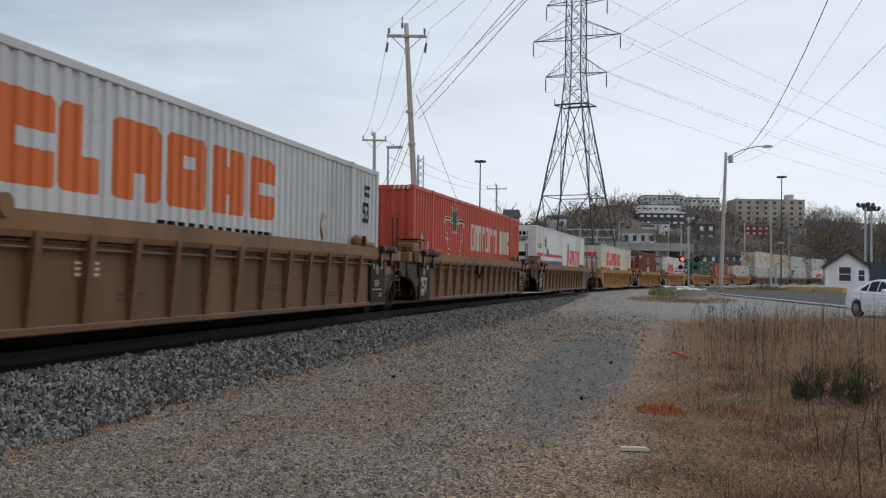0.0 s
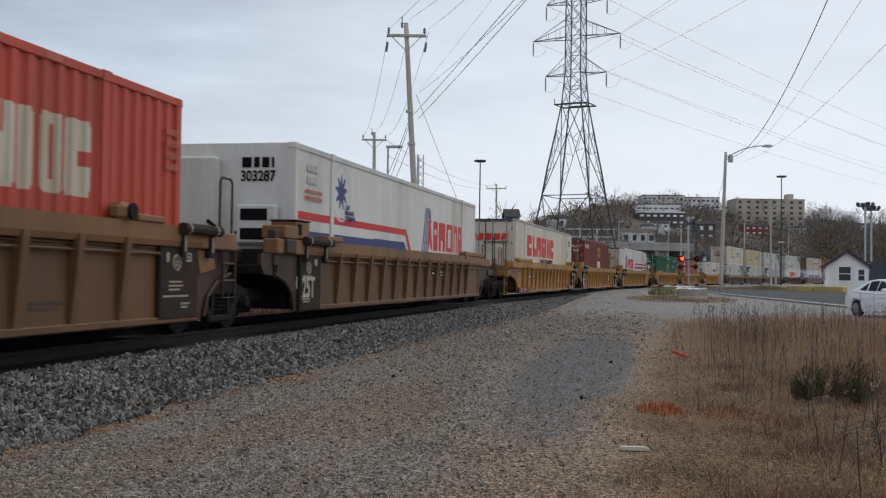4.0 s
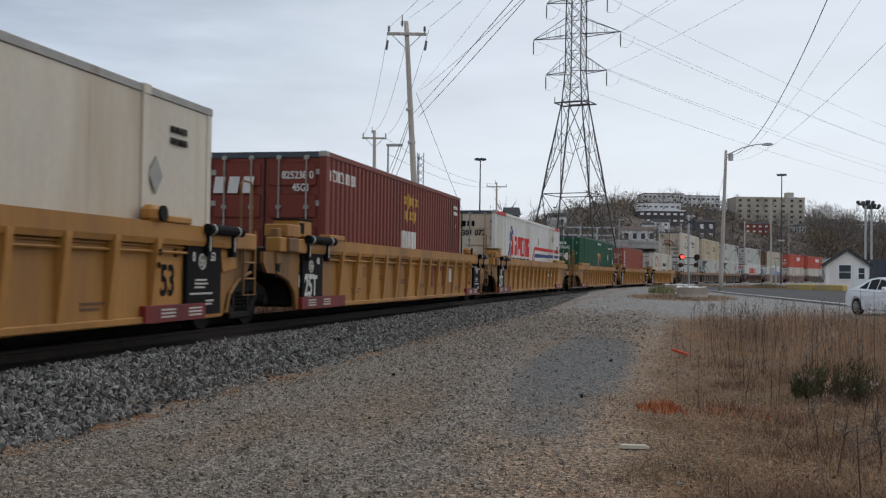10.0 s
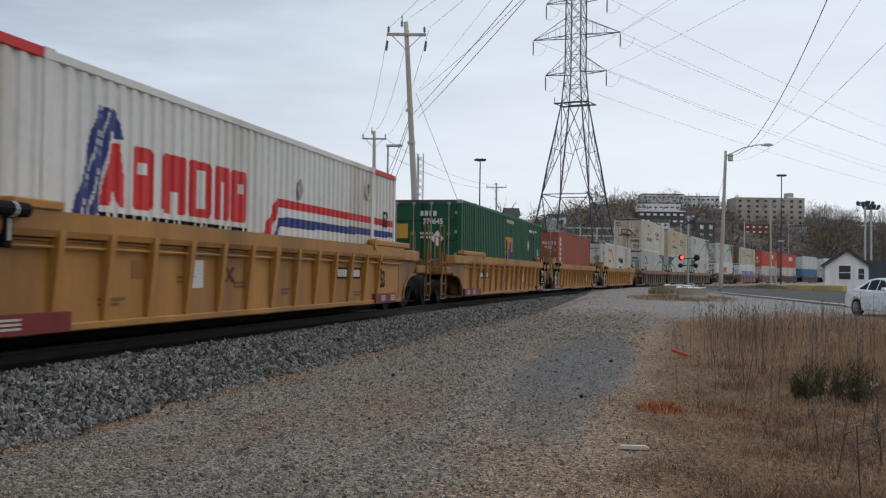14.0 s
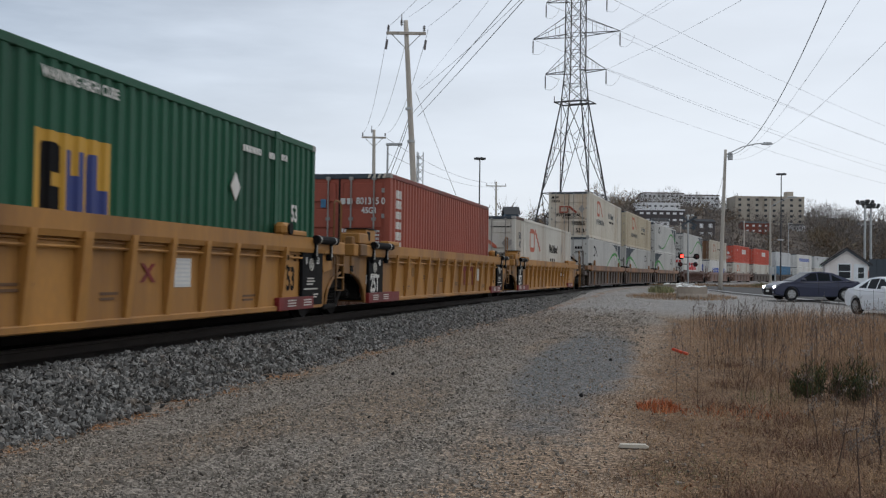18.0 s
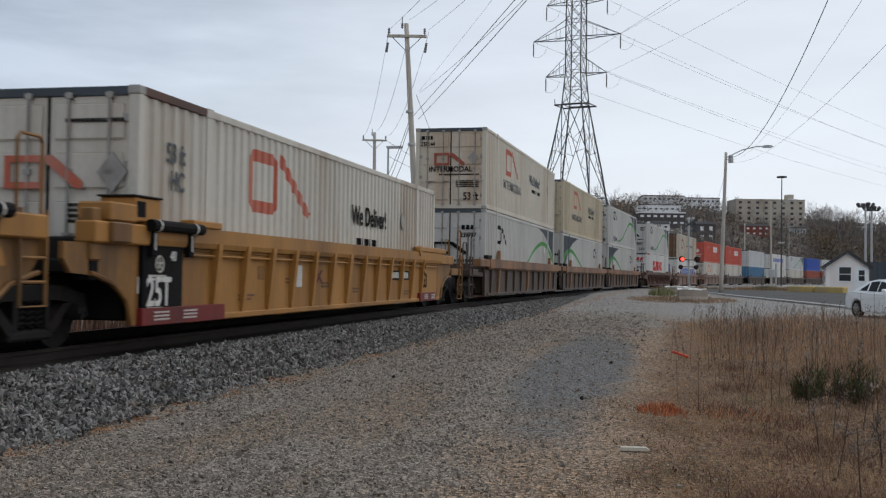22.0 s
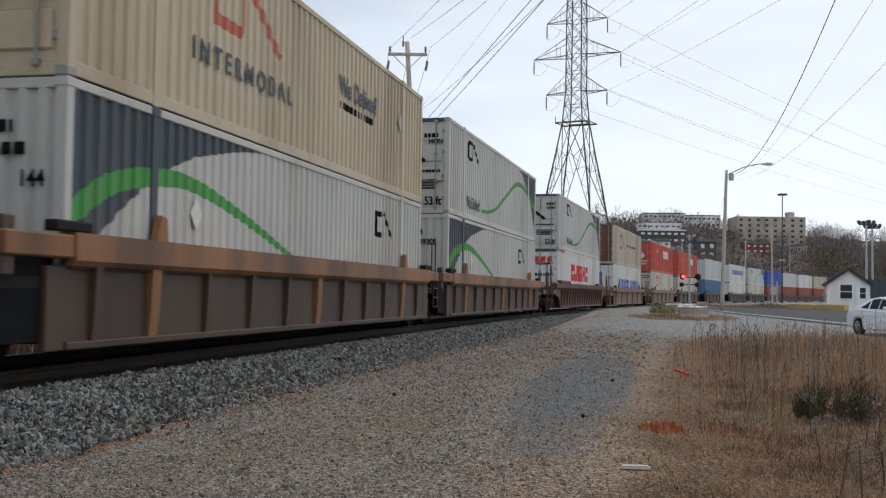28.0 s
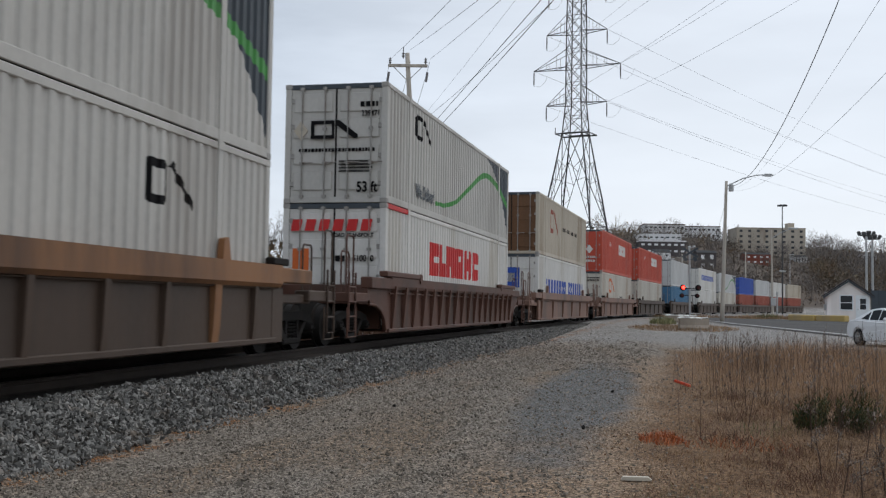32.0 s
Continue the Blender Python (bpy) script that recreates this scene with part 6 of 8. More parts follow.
def make_weeds():
    rng = np.random.default_rng(11)

    def field(n, y0, y1, power, spread):
        y = y0 + (y1 - y0) * rng.random(n) ** power
        e = edge_x(y)
        x = e + spread(y) * rng.random(n)
        return x, y, x - e
    # low litter and short dry grass near by
    x, y, d = field(64000, 5.0, 24, 1.4, lambda y: 2.3 + 0.42 * y)
    x, d = x - .9, d - .9
    ok = rng.random(len(x)) < np.clip(.06 + .9 * np.clip((d + .7) / 1.6, 0, 1) ** 2, 0, 1)
    x, y = x[ok], y[ok]
    tufts("short_dry_grass", "short matted straw-brown dry grass", x, y, rng.uniform(0.015, 0.09, len(x)), rng.uniform(0.8, 3.2, len(x)), rng.uniform(0.0009, 0.0028, len(x)), "straw", rng)
    # bunches of blades, twigs and curled leaves
    for mat, name, label, count, each, h0, h1, w in (("straw", "grass_bunches", "bunched tan and brown dry grass", 950, 30, .05, .22, .0017), ("stalk", "twig_bunches", "low dark red-brown twiggy weeds", 520, 14, .05, .24, .0014), ("litter", "leaf_bunches", "heaps of curled brown leaves", 700, 8, .012, .04, .008)):
        cx, cy, cd = field(count, 5.0, 19, 1.25, lambda y: 1.6 + 0.42 * y)
        cx, cd = cx - .35, cd - .35
        big = rng.uniform(.5, 1.15, count) * np.clip(.35 + .5 * cd, .35, 1)
        i = np.repeat(np.arange(count), each)
        n = len(i)
        tufts(name, label, cx[i] + rng.normal(0, .075, n), cy[i] + rng.normal(0, .1, n), rng.uniform(h0, h1, n) * big[i], rng.uniform(.1, 1.5, n), rng.uniform(.6, 1.3, n) * w, mat, rng)
    # standing grass further off
    x, y, d = field(92000, 11.0, 36, 0.8, lambda y: 1.0 + 0.47 * y)
    clump = np.array([noise.noise((p * .6, q * .5, 1.7)) for p, q in zip(x, y)])
    ok = (rng.random(len(x)) < -0.25 + 1.2 * clump + 0.95 * np.clip((y - 12) / 10, 0, 1)) & (d > 0.2) & (rng.random(len(x)) < np.clip(d / 1.6, .1, 1))
    x, y, d = x[ok], y[ok], d[ok]
    h = rng.uniform(0.12, 0.62, len(x)) * (0.4 + 0.6 * np.clip((y - 12) / 12, 0, 1)) * np.clip(.25 + d * .3, .25, 1) * (0.8 + 0.5 * clump[ok])
    tufts("standing_dry_grass", "tall standing tan dry grass", x, y, h, rng.uniform(0.05, 0.8, len(x)), rng.uniform(0.0012, 0.0036, len(x)), "straw_tall", rng)
    # low red-brown scrub in drifts between the grass
    n = 260
    cy = 6.0 + 11.5 * rng.random(n) ** 1.3
    cx = edge_x(cy) + .7 + (1.0 + .4 * cy) * rng.random(n)
    ok = np.array([noise.noise((p * .7, q * .45, 5.2)) for p, q in zip(cx, cy)]) > -.2
    cx, cy = cx[ok], cy[ok]
    i = np.repeat(np.arange(len(cx)), 110)
    big = rng.uniform(.5, 1.2, len(cx))
    tufts("low_scrub", "low dull red-brown scrub among dry grass", cx[i] + rng.normal(0, .16, len(i)) * big[i], cy[i] + rng.normal(0, .2, len(i)) * big[i], rng.uniform(.04, .2, len(i)) * big[i], rng.uniform(.1, 1.4, len(i)), rng.uniform(.001, .0034, len(i)), "scrub", rng)
    # bare stalks with seed heads
    x, y, d = field(1700, 9.0, 35, .9, lambda y: 1.0 + 0.46 * y)
    ok = (d > 0.35) & (rng.random(len(x)) < np.clip(0.06 + (y - 9) / 15, 0, 1) * np.clip(d / 1.5, .2, 1) * np.interp(y, [18, 32], [1, .5]))
    s, heads = Shape(), Shape()
    for px, py in zip(x[ok], y[ok]):
        z = level(px, py)
        h = rng.uniform(0.4, 0.85) * (0.75 if py < 12 else 1)
        lx, ly = rng.normal(0, .05, 2)
        top = Vector((px + lx, py + ly, z + h))
        s.tube((px, py, z), top, 0.004, 3, 0.0018)
        for k in range(rng.integers(2, 6)):
            u = rng.uniform(.45, .95)
            b0 = Vector((px, py, z)).lerp(top, u)
            b1 = b0 + Vector((rng.normal(0, .07), rng.normal(0, .07), rng.uniform(.05, .16)))
            s.tube(b0, b1, 0.002, 3, 0.001)
            heads.tube(b1, b1 + Vector((rng.normal(0, .01), rng.normal(0, .01), rng.uniform(.015, .05))), rng.uniform(.006, .014), 4, .003)
        heads.tube(top, top + Vector((0, 0, .04)), rng.uniform(.007, .016), 4, .003)
    tagged(new("weed_stalks", s.mesh("weed_stalks", "stalk")), "thin dark bare weed stalks", "weeds", kind="stuff")
    tagged(new("seed_heads", heads.mesh("seed_heads", "seed")), "small grey fluffy seed heads on the weeds", "weeds", kind="stuff")
    # tall foreground stalks with fluffy heads
    for k in range(84):
        py = 6.2 + 7.3 * rng.random() ** 1.25
        px = edge_x(py) + (.9 + (.7 + .32 * py) * rng.random() ** .6)
        z = level(px, py)
        h = rng.uniform(.25, .66)
        top = Vector((px + rng.normal(0, .05), py + rng.normal(0, .05), z + h))
        one, tufts_top = Shape(), Shape()
        one.bend([(px, py, z), Vector((px, py, z)).lerp(top, .5) + Vector((rng.normal(0, .012), 0, 0)), top], [.006, .0045, .0025], 5)
        for q in range(int(rng.integers(4, 9))):
            b0 = Vector((px, py, z)).lerp(top, rng.uniform(.5, 1.0))
            b1 = b0 + Vector((rng.normal(0, .05), rng.normal(0, .05), rng.uniform(.02, .09)))
            one.tube(b0, b1, .0026, 3, .0014)
            for w in range(8):
                c = b0.lerp(b1, rng.uniform(.5, 1.1)) + Vector((rng.normal(0, .012), rng.normal(0, .012), rng.normal(0, .012)))
                tufts_top.tube(c, c + Vector((rng.normal(0, .008), rng.normal(0, .008), .014)), .0055, 4, .001)
        wd = thing("tall_weed", "tall bare weed with fluffy grey heads", "weed", group="tall weeds in front")
        tagged(part("stalk", one, "stalk", wd), kind="stuff")
        tagged(part("seed_head", tufts_top, "seed", wd), kind="stuff")
    # a rust-red patch, a low green shrub, pale grass by the crossing
    def patch(name, label, cx, cy, rx, ry, n, h0, h1, mat, lean, w, cat="weeds"):
        a, r = rng.uniform(0, 2 * np.pi, n), np.sqrt(rng.random(n))
        x, y = cx + rx * r * np.cos(a), cy + ry * r * np.sin(a)
        tufts(name, label, x, y, rng.uniform(h0, h1, n) * (1.1 - .5 * r), rng.uniform(0, lean, n), rng.uniform(w * .5, w, n), mat, rng, cat)
    patch("rusty_plants", "low rust-orange autumn plants", 0.16, 11.5, 0.24, 0.42, 330, .03, .15, "rust_leaf", 1.5, .007)
    patch("rusty_plants", "scattered rust-brown autumn plants", 0.95, 11.3, 0.6, 0.6, 130, .03, .13, "rust_leaf", 1.4, .006)
    patch("green_sprouts", "sparse grey-green sprouts in the dry grass", .35, 7.9, .5, .9, 420, .01, .05, "sedge", 2.0, .004)
    patch("yellow_sprouts", "a few yellowing stems in the dry grass", 1.35, 12.6, .35, .5, 120, .05, .2, "sedge", .8, .004)
    # rust litter along the foot of the ballast
    n = 2600
    ls = 6 + 30 * rng.random(n) ** 1.4
    la = 2.62 + .16 * rng.normal(size=n) + .1 * np.sin(ls * .8)
    ok = np.sin(ls * 1.1 + 1.0) + .6 * np.sin(ls * 2.7) > .1
    pts = [line(p, q).translation for p, q in zip(ls[ok], la[ok])]
    n = len(pts)
    tufts("ballast_litter", "rust-orange leaf litter along the ballast", np.array([p.x for p in pts]), np.array([p.y for p in pts]), rng.uniform(.01, .03, n), rng.uniform(.5, 3.0, n), rng.uniform(.004, .011, n), "litter_rust", rng)
    bush = [(1.82, 12.7, .17, .36), (1.98, 12.9, .17, .42), (2.36, 12.8, .2, .5), (2.52, 13.0, .2, .44), (2.2, 12.9, .14, .34), (2.3, 12.55, .16, .3), (1.72, 12.7, .1, .3)]
    bx, by, bz = [], [], []
    for cx, cy, r, h in bush:
        for k in range(46):
            a, out = rng.uniform(0, 2 * np.pi), rng.random() ** .7
            tip = np.array([r * out * np.cos(a) * 1.25, r * out * np.sin(a), h * (1.05 - .6 * out ** 2) * rng.uniform(.55, 1.15)])
            for u in np.linspace(.25, 1, 13):
                p = np.array([tip[0] * u ** 1.4, tip[1] * u ** 1.4, tip[2] * u])
                bx.append(cx + p[0] + rng.normal(0, .014))
                by.append(cy + p[1] + rng.normal(0, .014))
                bz.append(level(cx, cy) + p[2])
    bx, by, bz = np.array(bx), np.array(by), np.array(bz)
    tufts("green_shrub", "low dark-green shrub among dry weeds", bx, by, rng.uniform(.025, .075, len(bx)), rng.uniform(.2, 1.6, len(bx)), rng.uniform(.003, .007, len(bx)), "shrub", rng, "shrub", bz)
    patch("twiggy_weeds", "dark twiggy weeds round the shrub", 2.3, 12.5, .7, .5, 300, .15, .5, "stalk", .5, .003)
    patch("twiggy_weeds", "dark red-brown twiggy weeds near by", 1.6, 9.2, 1.0, 1.4, 260, .06, .26, "scrub", .9, .002)
    # fallen leaves
    n = 5200
    y = 5.0 + 16 * rng.random(n) ** 1.3
    x = edge_x(y) - .75 + (1.8 + .42 * y) * rng.random(n) ** .75
    tufts("fallen_leaves", "curled brown and rust fallen leaves", x, y, rng.uniform(.012, .045, n), rng.uniform(.3, 2.0, n), rng.uniform(.004, .011, n), "litter", rng)
    n = 9000
    ls, la = rng.uniform(-4, 95, n), rng.uniform(-6.0, -3.0, n)
    pts = [line(p, q).translation for p, q in zip(ls, la)]
    tufts("trackside_weeds", "dark brown weeds along the far side of the track", np.array([p.x for p in pts]), np.array([p.y for p in pts]), rng.uniform(.25, .95, n), rng.uniform(.05, .5, n), rng.uniform(.01, .03, n), "scrub", rng)
    patch("grass_clump", "pale green grass clump by the crossing", .95, 66, .8, 2.0, 700, .2, .62, "sedge", .6, .02)
    patch("straw_patch", "straw-coloured dead grass by the crossing", 1.9, 58, 2.9, 4.5, 2800, .06, .28, "straw", .9, .014)
    patch("verge_grass", "pale green verge grass by the road", 10.5, 97, 3.6, 5.0, 1900, .2, .5, "straw", .5, .03)
    patch("verge_grass", "pale green verge grass by the road", 10.2, 95, 1.2, 1.5, 700, .3, .6, "sedge", .5, .03)
    patch("verge_grass", "straw verge grass along the railway", 4.0, 101, 4.0, 3.0, 900, .15, .4, "straw", .5, .03)


make_weeds()


# ---- road ----
def make_road():
    M["asphalt"] = material("asphalt", (0.062, 0.06, 0.059), 0.9, 0, 0.25, 0.7, 30, 0.35, (0.085, 0.082, 0.078), 0.3)
    M["line_paint"] = material("road_line", (0.32, 0.32, 0.31), 0.8, 0, 0.2, 2, 20, 0.1)
    M["concrete"] = material("concrete", (0.34, 0.33, 0.31), 0.9, 0, 0.2, 0.8, 14, 0.2, (0.18, 0.17, 0.15), 0.3)
    near = [(22, 18), (14, 34), (9.9, 47.7), (4.8, 66), (1.2, 92), (-6, 112)]
    far = [(48, 30), (34, 52), (24, 70), (15.5, 84), (8.5, 98), (1.0, 114)]

    def strip(a, b, lift, n=30, m=4):
        s = Shape()
        def at(p, u):
            k = min(int(u * 5), 4)
            w = u * 5 - k
            return Vector(p[k]).lerp(Vector(p[k + 1]), w)
        for i in range(n + 1):
            p, q = at(a, i / n), at(b, i / n)
            for j in range(m + 1):
                c = p.lerp(q, j / m)
                s.v.append((c.x, c.y, level(c.x, c.y) + lift))
        s.f = [(i * (m + 1) + j, i * (m + 1) + j + 1, (i + 1) * (m + 1) + j + 1, (i + 1) * (m + 1) + j) for i in range(n) for j in range(m)]
        return s
    road = solid("road", strip(near, far, 0.03), "asphalt", "worn dark asphalt road to the crossing", "road", kind="structure")
    mixp = lambda u: [(p[0] + (q[0] - p[0]) * u, p[1] + (q[1] - p[1]) * u) for p, q in zip(near, far)]
    part("edge_line", strip(mixp(.03), mixp(.06), 0.036, 30, 1), "line_paint", road)
    part("edge_line", strip(mixp(.93), mixp(.95), 0.036, 30, 1), "line_paint", road)


make_road()


# ---- things beside the track ----
def spot(px, d):
    """A place seen at that column, d metres ahead along the camera's rest."""
    q = (px - 784) / LENS * d
    a = radians(YAW)
    return q * math.cos(a) - d * math.sin(a), q * math.sin(a) + d * math.cos(a)


def bar_frame(s, pts, r, n=4):
    for a, b in pts:
        s.tube(a, b, r, n)


def make_tower():
    """A four-legged lattice tower with three pairs of arms."""
    tower = thing("transmission_tower", "dark weathered steel lattice transmission tower", "pylon", pose(-8.15, 121.5, level(-8.15, 121.5), 0, 0, -17))
    H = [(0, 4.4), (10.1, 2.82), (13.4, 2.36), (16.6, 1.82), (20.7, 1.2), (24.2, .93), (28.4, .92), (32.6, .9), (38, 0.82), (42, 0.25)]

    def wid(z):
        for (a, wa), (b, wb) in zip(H, H[1:]):
            if a <= z <= b:
                return wa + (wb - wa) * (z - a) / (b - a)
        return 0.2
    cor = [(1, 1), (-1, 1), (-1, -1), (1, -1)]
    for cx, cy in cor:
        part("leg", Shape().bend([(cx * wa, cy * wa, a) for a, wa in H], [.1 if a < 20 else .075 for a, wa in H], 4), "tower", tower)
    lv = [0, 10.1, 20.7]
    for k in range(4):
        (ax, ay), (bx, by) = cor[k], cor[(k + 1) % 4]
        s = Shape()
        for z0, z1 in zip(lv, lv[1:]):
            w0, w1 = wid(z0), wid(z1)
            foot, head = [Vector((ex * w0, ey * w0, z0)) for ex, ey in (cor[k], cor[(k + 1) % 4])], [Vector((ex * w1, ey * w1, z1)) for ex, ey in (cor[k], cor[(k + 1) % 4])]
            s.tube(foot[0], head[1], 0.05, 4).tube(foot[1], head[0], 0.05, 4)
            s.tube(head[0], head[1], 0.05, 4)
            # struts from the legs to the crossing braces
            for e in (0, 1):
                for u in (.25, .5, .72):
                    q = foot[e].lerp(head[e], u)
                    near = foot[e].lerp(head[1 - e], u * .62)
                    s.tube(q, near, .028, 4)
                    s.tube(q, foot[e].lerp(head[1 - e], u * .62 + .16), .026, 4)
        z = 20.7
        while z < 41.0:
            z1 = min(z + 1.95, 41.5)
            w0, w1 = wid(z), wid(z1)
            s.tube((ax * w0, ay * w0, z), (bx * w1, by * w1, z1), 0.036, 4)
            s.tube((bx * w0, by * w0, z), (ax * w1, ay * w1, z1), 0.036, 4)
            s.tube((ax * w1, ay * w1, z1), (bx * w1, by * w1, z1), 0.032, 4)
            z = z1
        part("face_lattice", s, "tower", tower)
    plat = Shape()
    for y in (-1.35, 1.35):
        plat.tube((-2.05, y, 20.6), (2.05, y, 20.6), 0.09, 4)
    for x in (-2.0, 2.0):
        plat.tube((x, -1.35, 20.6), (x, 1.35, 20.6), 0.07, 4).tube((x, -1.35, 20.6), (x, -1.35, 21.3), .05, 4)
    part("waist_frame", plat, "tower", tower)
    for z, reach in ((24.15, 3.7), (28.4, 5.3), (32.5, 3.7), (37.4, 3.5)):
        for sgn in (-1, 1):
            s = Shape()
            w = wid(z)
            tip = (sgn * reach, 0, z + 0.02)
            for y in (-w, w):
                s.tube((sgn * w, y, z), tip, 0.05, 4)
                s.tube((sgn * w, y, z + 2.0), tip, 0.035, 4)
                for u in (.3, .6):
                    p, q = Vector((sgn * w, y, z)).lerp(Vector(tip), u), Vector((sgn * w, y, z + 2.0)).lerp(Vector(tip), u)
                    s.tube(p, q, 0.022, 4)
            s.tube((sgn * w, -w, z), Vector((sgn * w, w, z)).lerp(Vector(tip), .5), .03, 4)
            arm = part("cross_arm", s, "tower", tower)
            part("insulator", Shape().tube((tip[0], 0, z), (tip[0], 0, z - 1.75), 0.03, 6).tube((tip[0], 0, z - .2), (tip[0], 0, z - 1.6), .075, 8), "porcelain", arm)
            part("jumper", Shape().bend([(tip[0], 0, z - 1.75), (tip[0] + .6, .3, z - 1.8), (tip[0] + 1.2, .5, z - 1.3), (tip[0] + 1.5, .6, z - .5)], .014, 4), "wire", arm)
    return tower


make_tower()


def insulator(s, x, y, z, h=.28):
    s.tube((x, y, z), (x, y, z + h), 0.022, 6)
    for k in range(3):
        s.tube((x, y, z + .06 + k * .07), (x, y, z + .09 + k * .07), .06, 8)


def utility_pole(name, label, x, y, top, lean, arm, turn, r=0.15, braces=True, base=None):
    """A tapered wooden pole with one cross-arm and pin insulators."""
    z0 = (level(x, y) if base is None else base) - 0.02
    ob = thing(name, label, "utility pole", pose(x, y, z0, 0, 0, turn), group="wooden utility poles")
    h = top - z0
    n = 8
    s = Shape().bend([(lean * i / n, 0, h * i / n) for i in range(n + 1)], [r * (1.15 - .45 * i / n) for i in range(n + 1)], 12)
    part("pole", s, "pole", ob, smooth=True)
    if arm:
        za = h - 0.55
        lx = lean * za / h
        part("cross_arm", Shape().box(lx - arm, lx + arm, -.16, -.06, za - .06, za + .06, .01), "pole", ob)
        if braces:
            for sg in (-1, 1):
                part("brace", Shape().tube((lx + sg * .05, -.12, za - .6), (lx + sg * .6, -.12, za - .05), .018, 5), "galv", ob)
        for px in (-arm + .08, arm - .08):
            k = Shape()
            insulator(k, lx + px, -.11, za + .06)
            part("insulator", k, "porcelain", ob)
        k = Shape()
        insulator(k, lean - .16, -.1, h - .25, .5)
        part("insulator", k, "porcelain", ob)
    return ob


main_pole = utility_pole("utility_pole", "weathered grey wooden utility pole with cross-arm", -9.15, 42.7, 11.85, -0.75, 0.82, 11, .135)
part("bolt_band", Shape().tube((-.55, 0, 8.1), (-.55, 0, 8.2), .16, 12).tube((-.45, 0, 6.75), (-.45, 0, 6.85), .165, 12), "galv", main_pole)
part("arrester", Shape().tube((-1.5, -.1, 11.0), (-1.55, -.1, 10.6), .05, 8).tube((.1, -.1, 11.0), (.05, -.1, 10.6), .05, 8), "porcelain", main_pole)
utility_pole("utility_pole", "distant wooden utility pole with cross-arm", -18.4, 70.5, 11.2, -.1, .85, 14, .15)
utility_pole("utility_pole", "distant wooden pole with a long cross-arm", -18.9, 134.6, 13.2, -.1, 1.3, 8, .16)
utility_pole("utility_pole", "weathered pole with cross-arm beside the crossing", 6.3, 200, 11.2, 0, .9, 0, .15)
utility_pole("utility_pole", "weathered wooden pole on the hillside", 18.5, 210, 12.2, 0, .0, 0, .14)


def lamp_post():
    ob = utility_pole("street_lamp", "leaning wooden pole with a curved lamp arm", 4.92, 73.09, 9.95, .28, 0, 11, .13)
    tagged(ob, "leaning wooden pole with a curved steel lamp arm", "street lamp")
    h = 9.4
    pts = [(.23, 0, h - .3), (.73, -.1, h - .05), (1.33, -.2, h + .25), (2.13, -.3, h + .45), (2.63, -.35, h + .5)]
    part("lamp_arm", Shape().bend(pts, .035, 8), "galv", ob)
    part("lamp_head", Shape().prism([(2.58, h + .42), (2.73, h + .56), (3.18, h + .56), (3.33, h + .45), (3.13, h + .38)], 1, -.5, -.22), "galv", ob)
    part("transformer", Shape().tube((.58, -.1, h - .62), (.58, -.1, h - .18), .17, 12).tube((.58, -.1, h - .18), (.58, -.1, h - .1), .12, 12), "galv", ob)
    part("bracket", Shape().tube((.23, 0, h - .4), (.58, -.1, h - .4), .03, 5), "galv", ob)


lamp_post()


def wire(name, label, a, b, sag, r, group="overhead wires"):
    a, b = Vector(a), Vector(b)
    s = Shape()
    n = 26
    pts = [a.lerp(b, i / n) - Vector((0, 0, 4 * sag * (i / n) * (1 - i / n))) for i in range(n + 1)]
    s.bend(pts, r, 4)
    return solid(name, s, "wire", label, "wire", group=group, smooth=True)


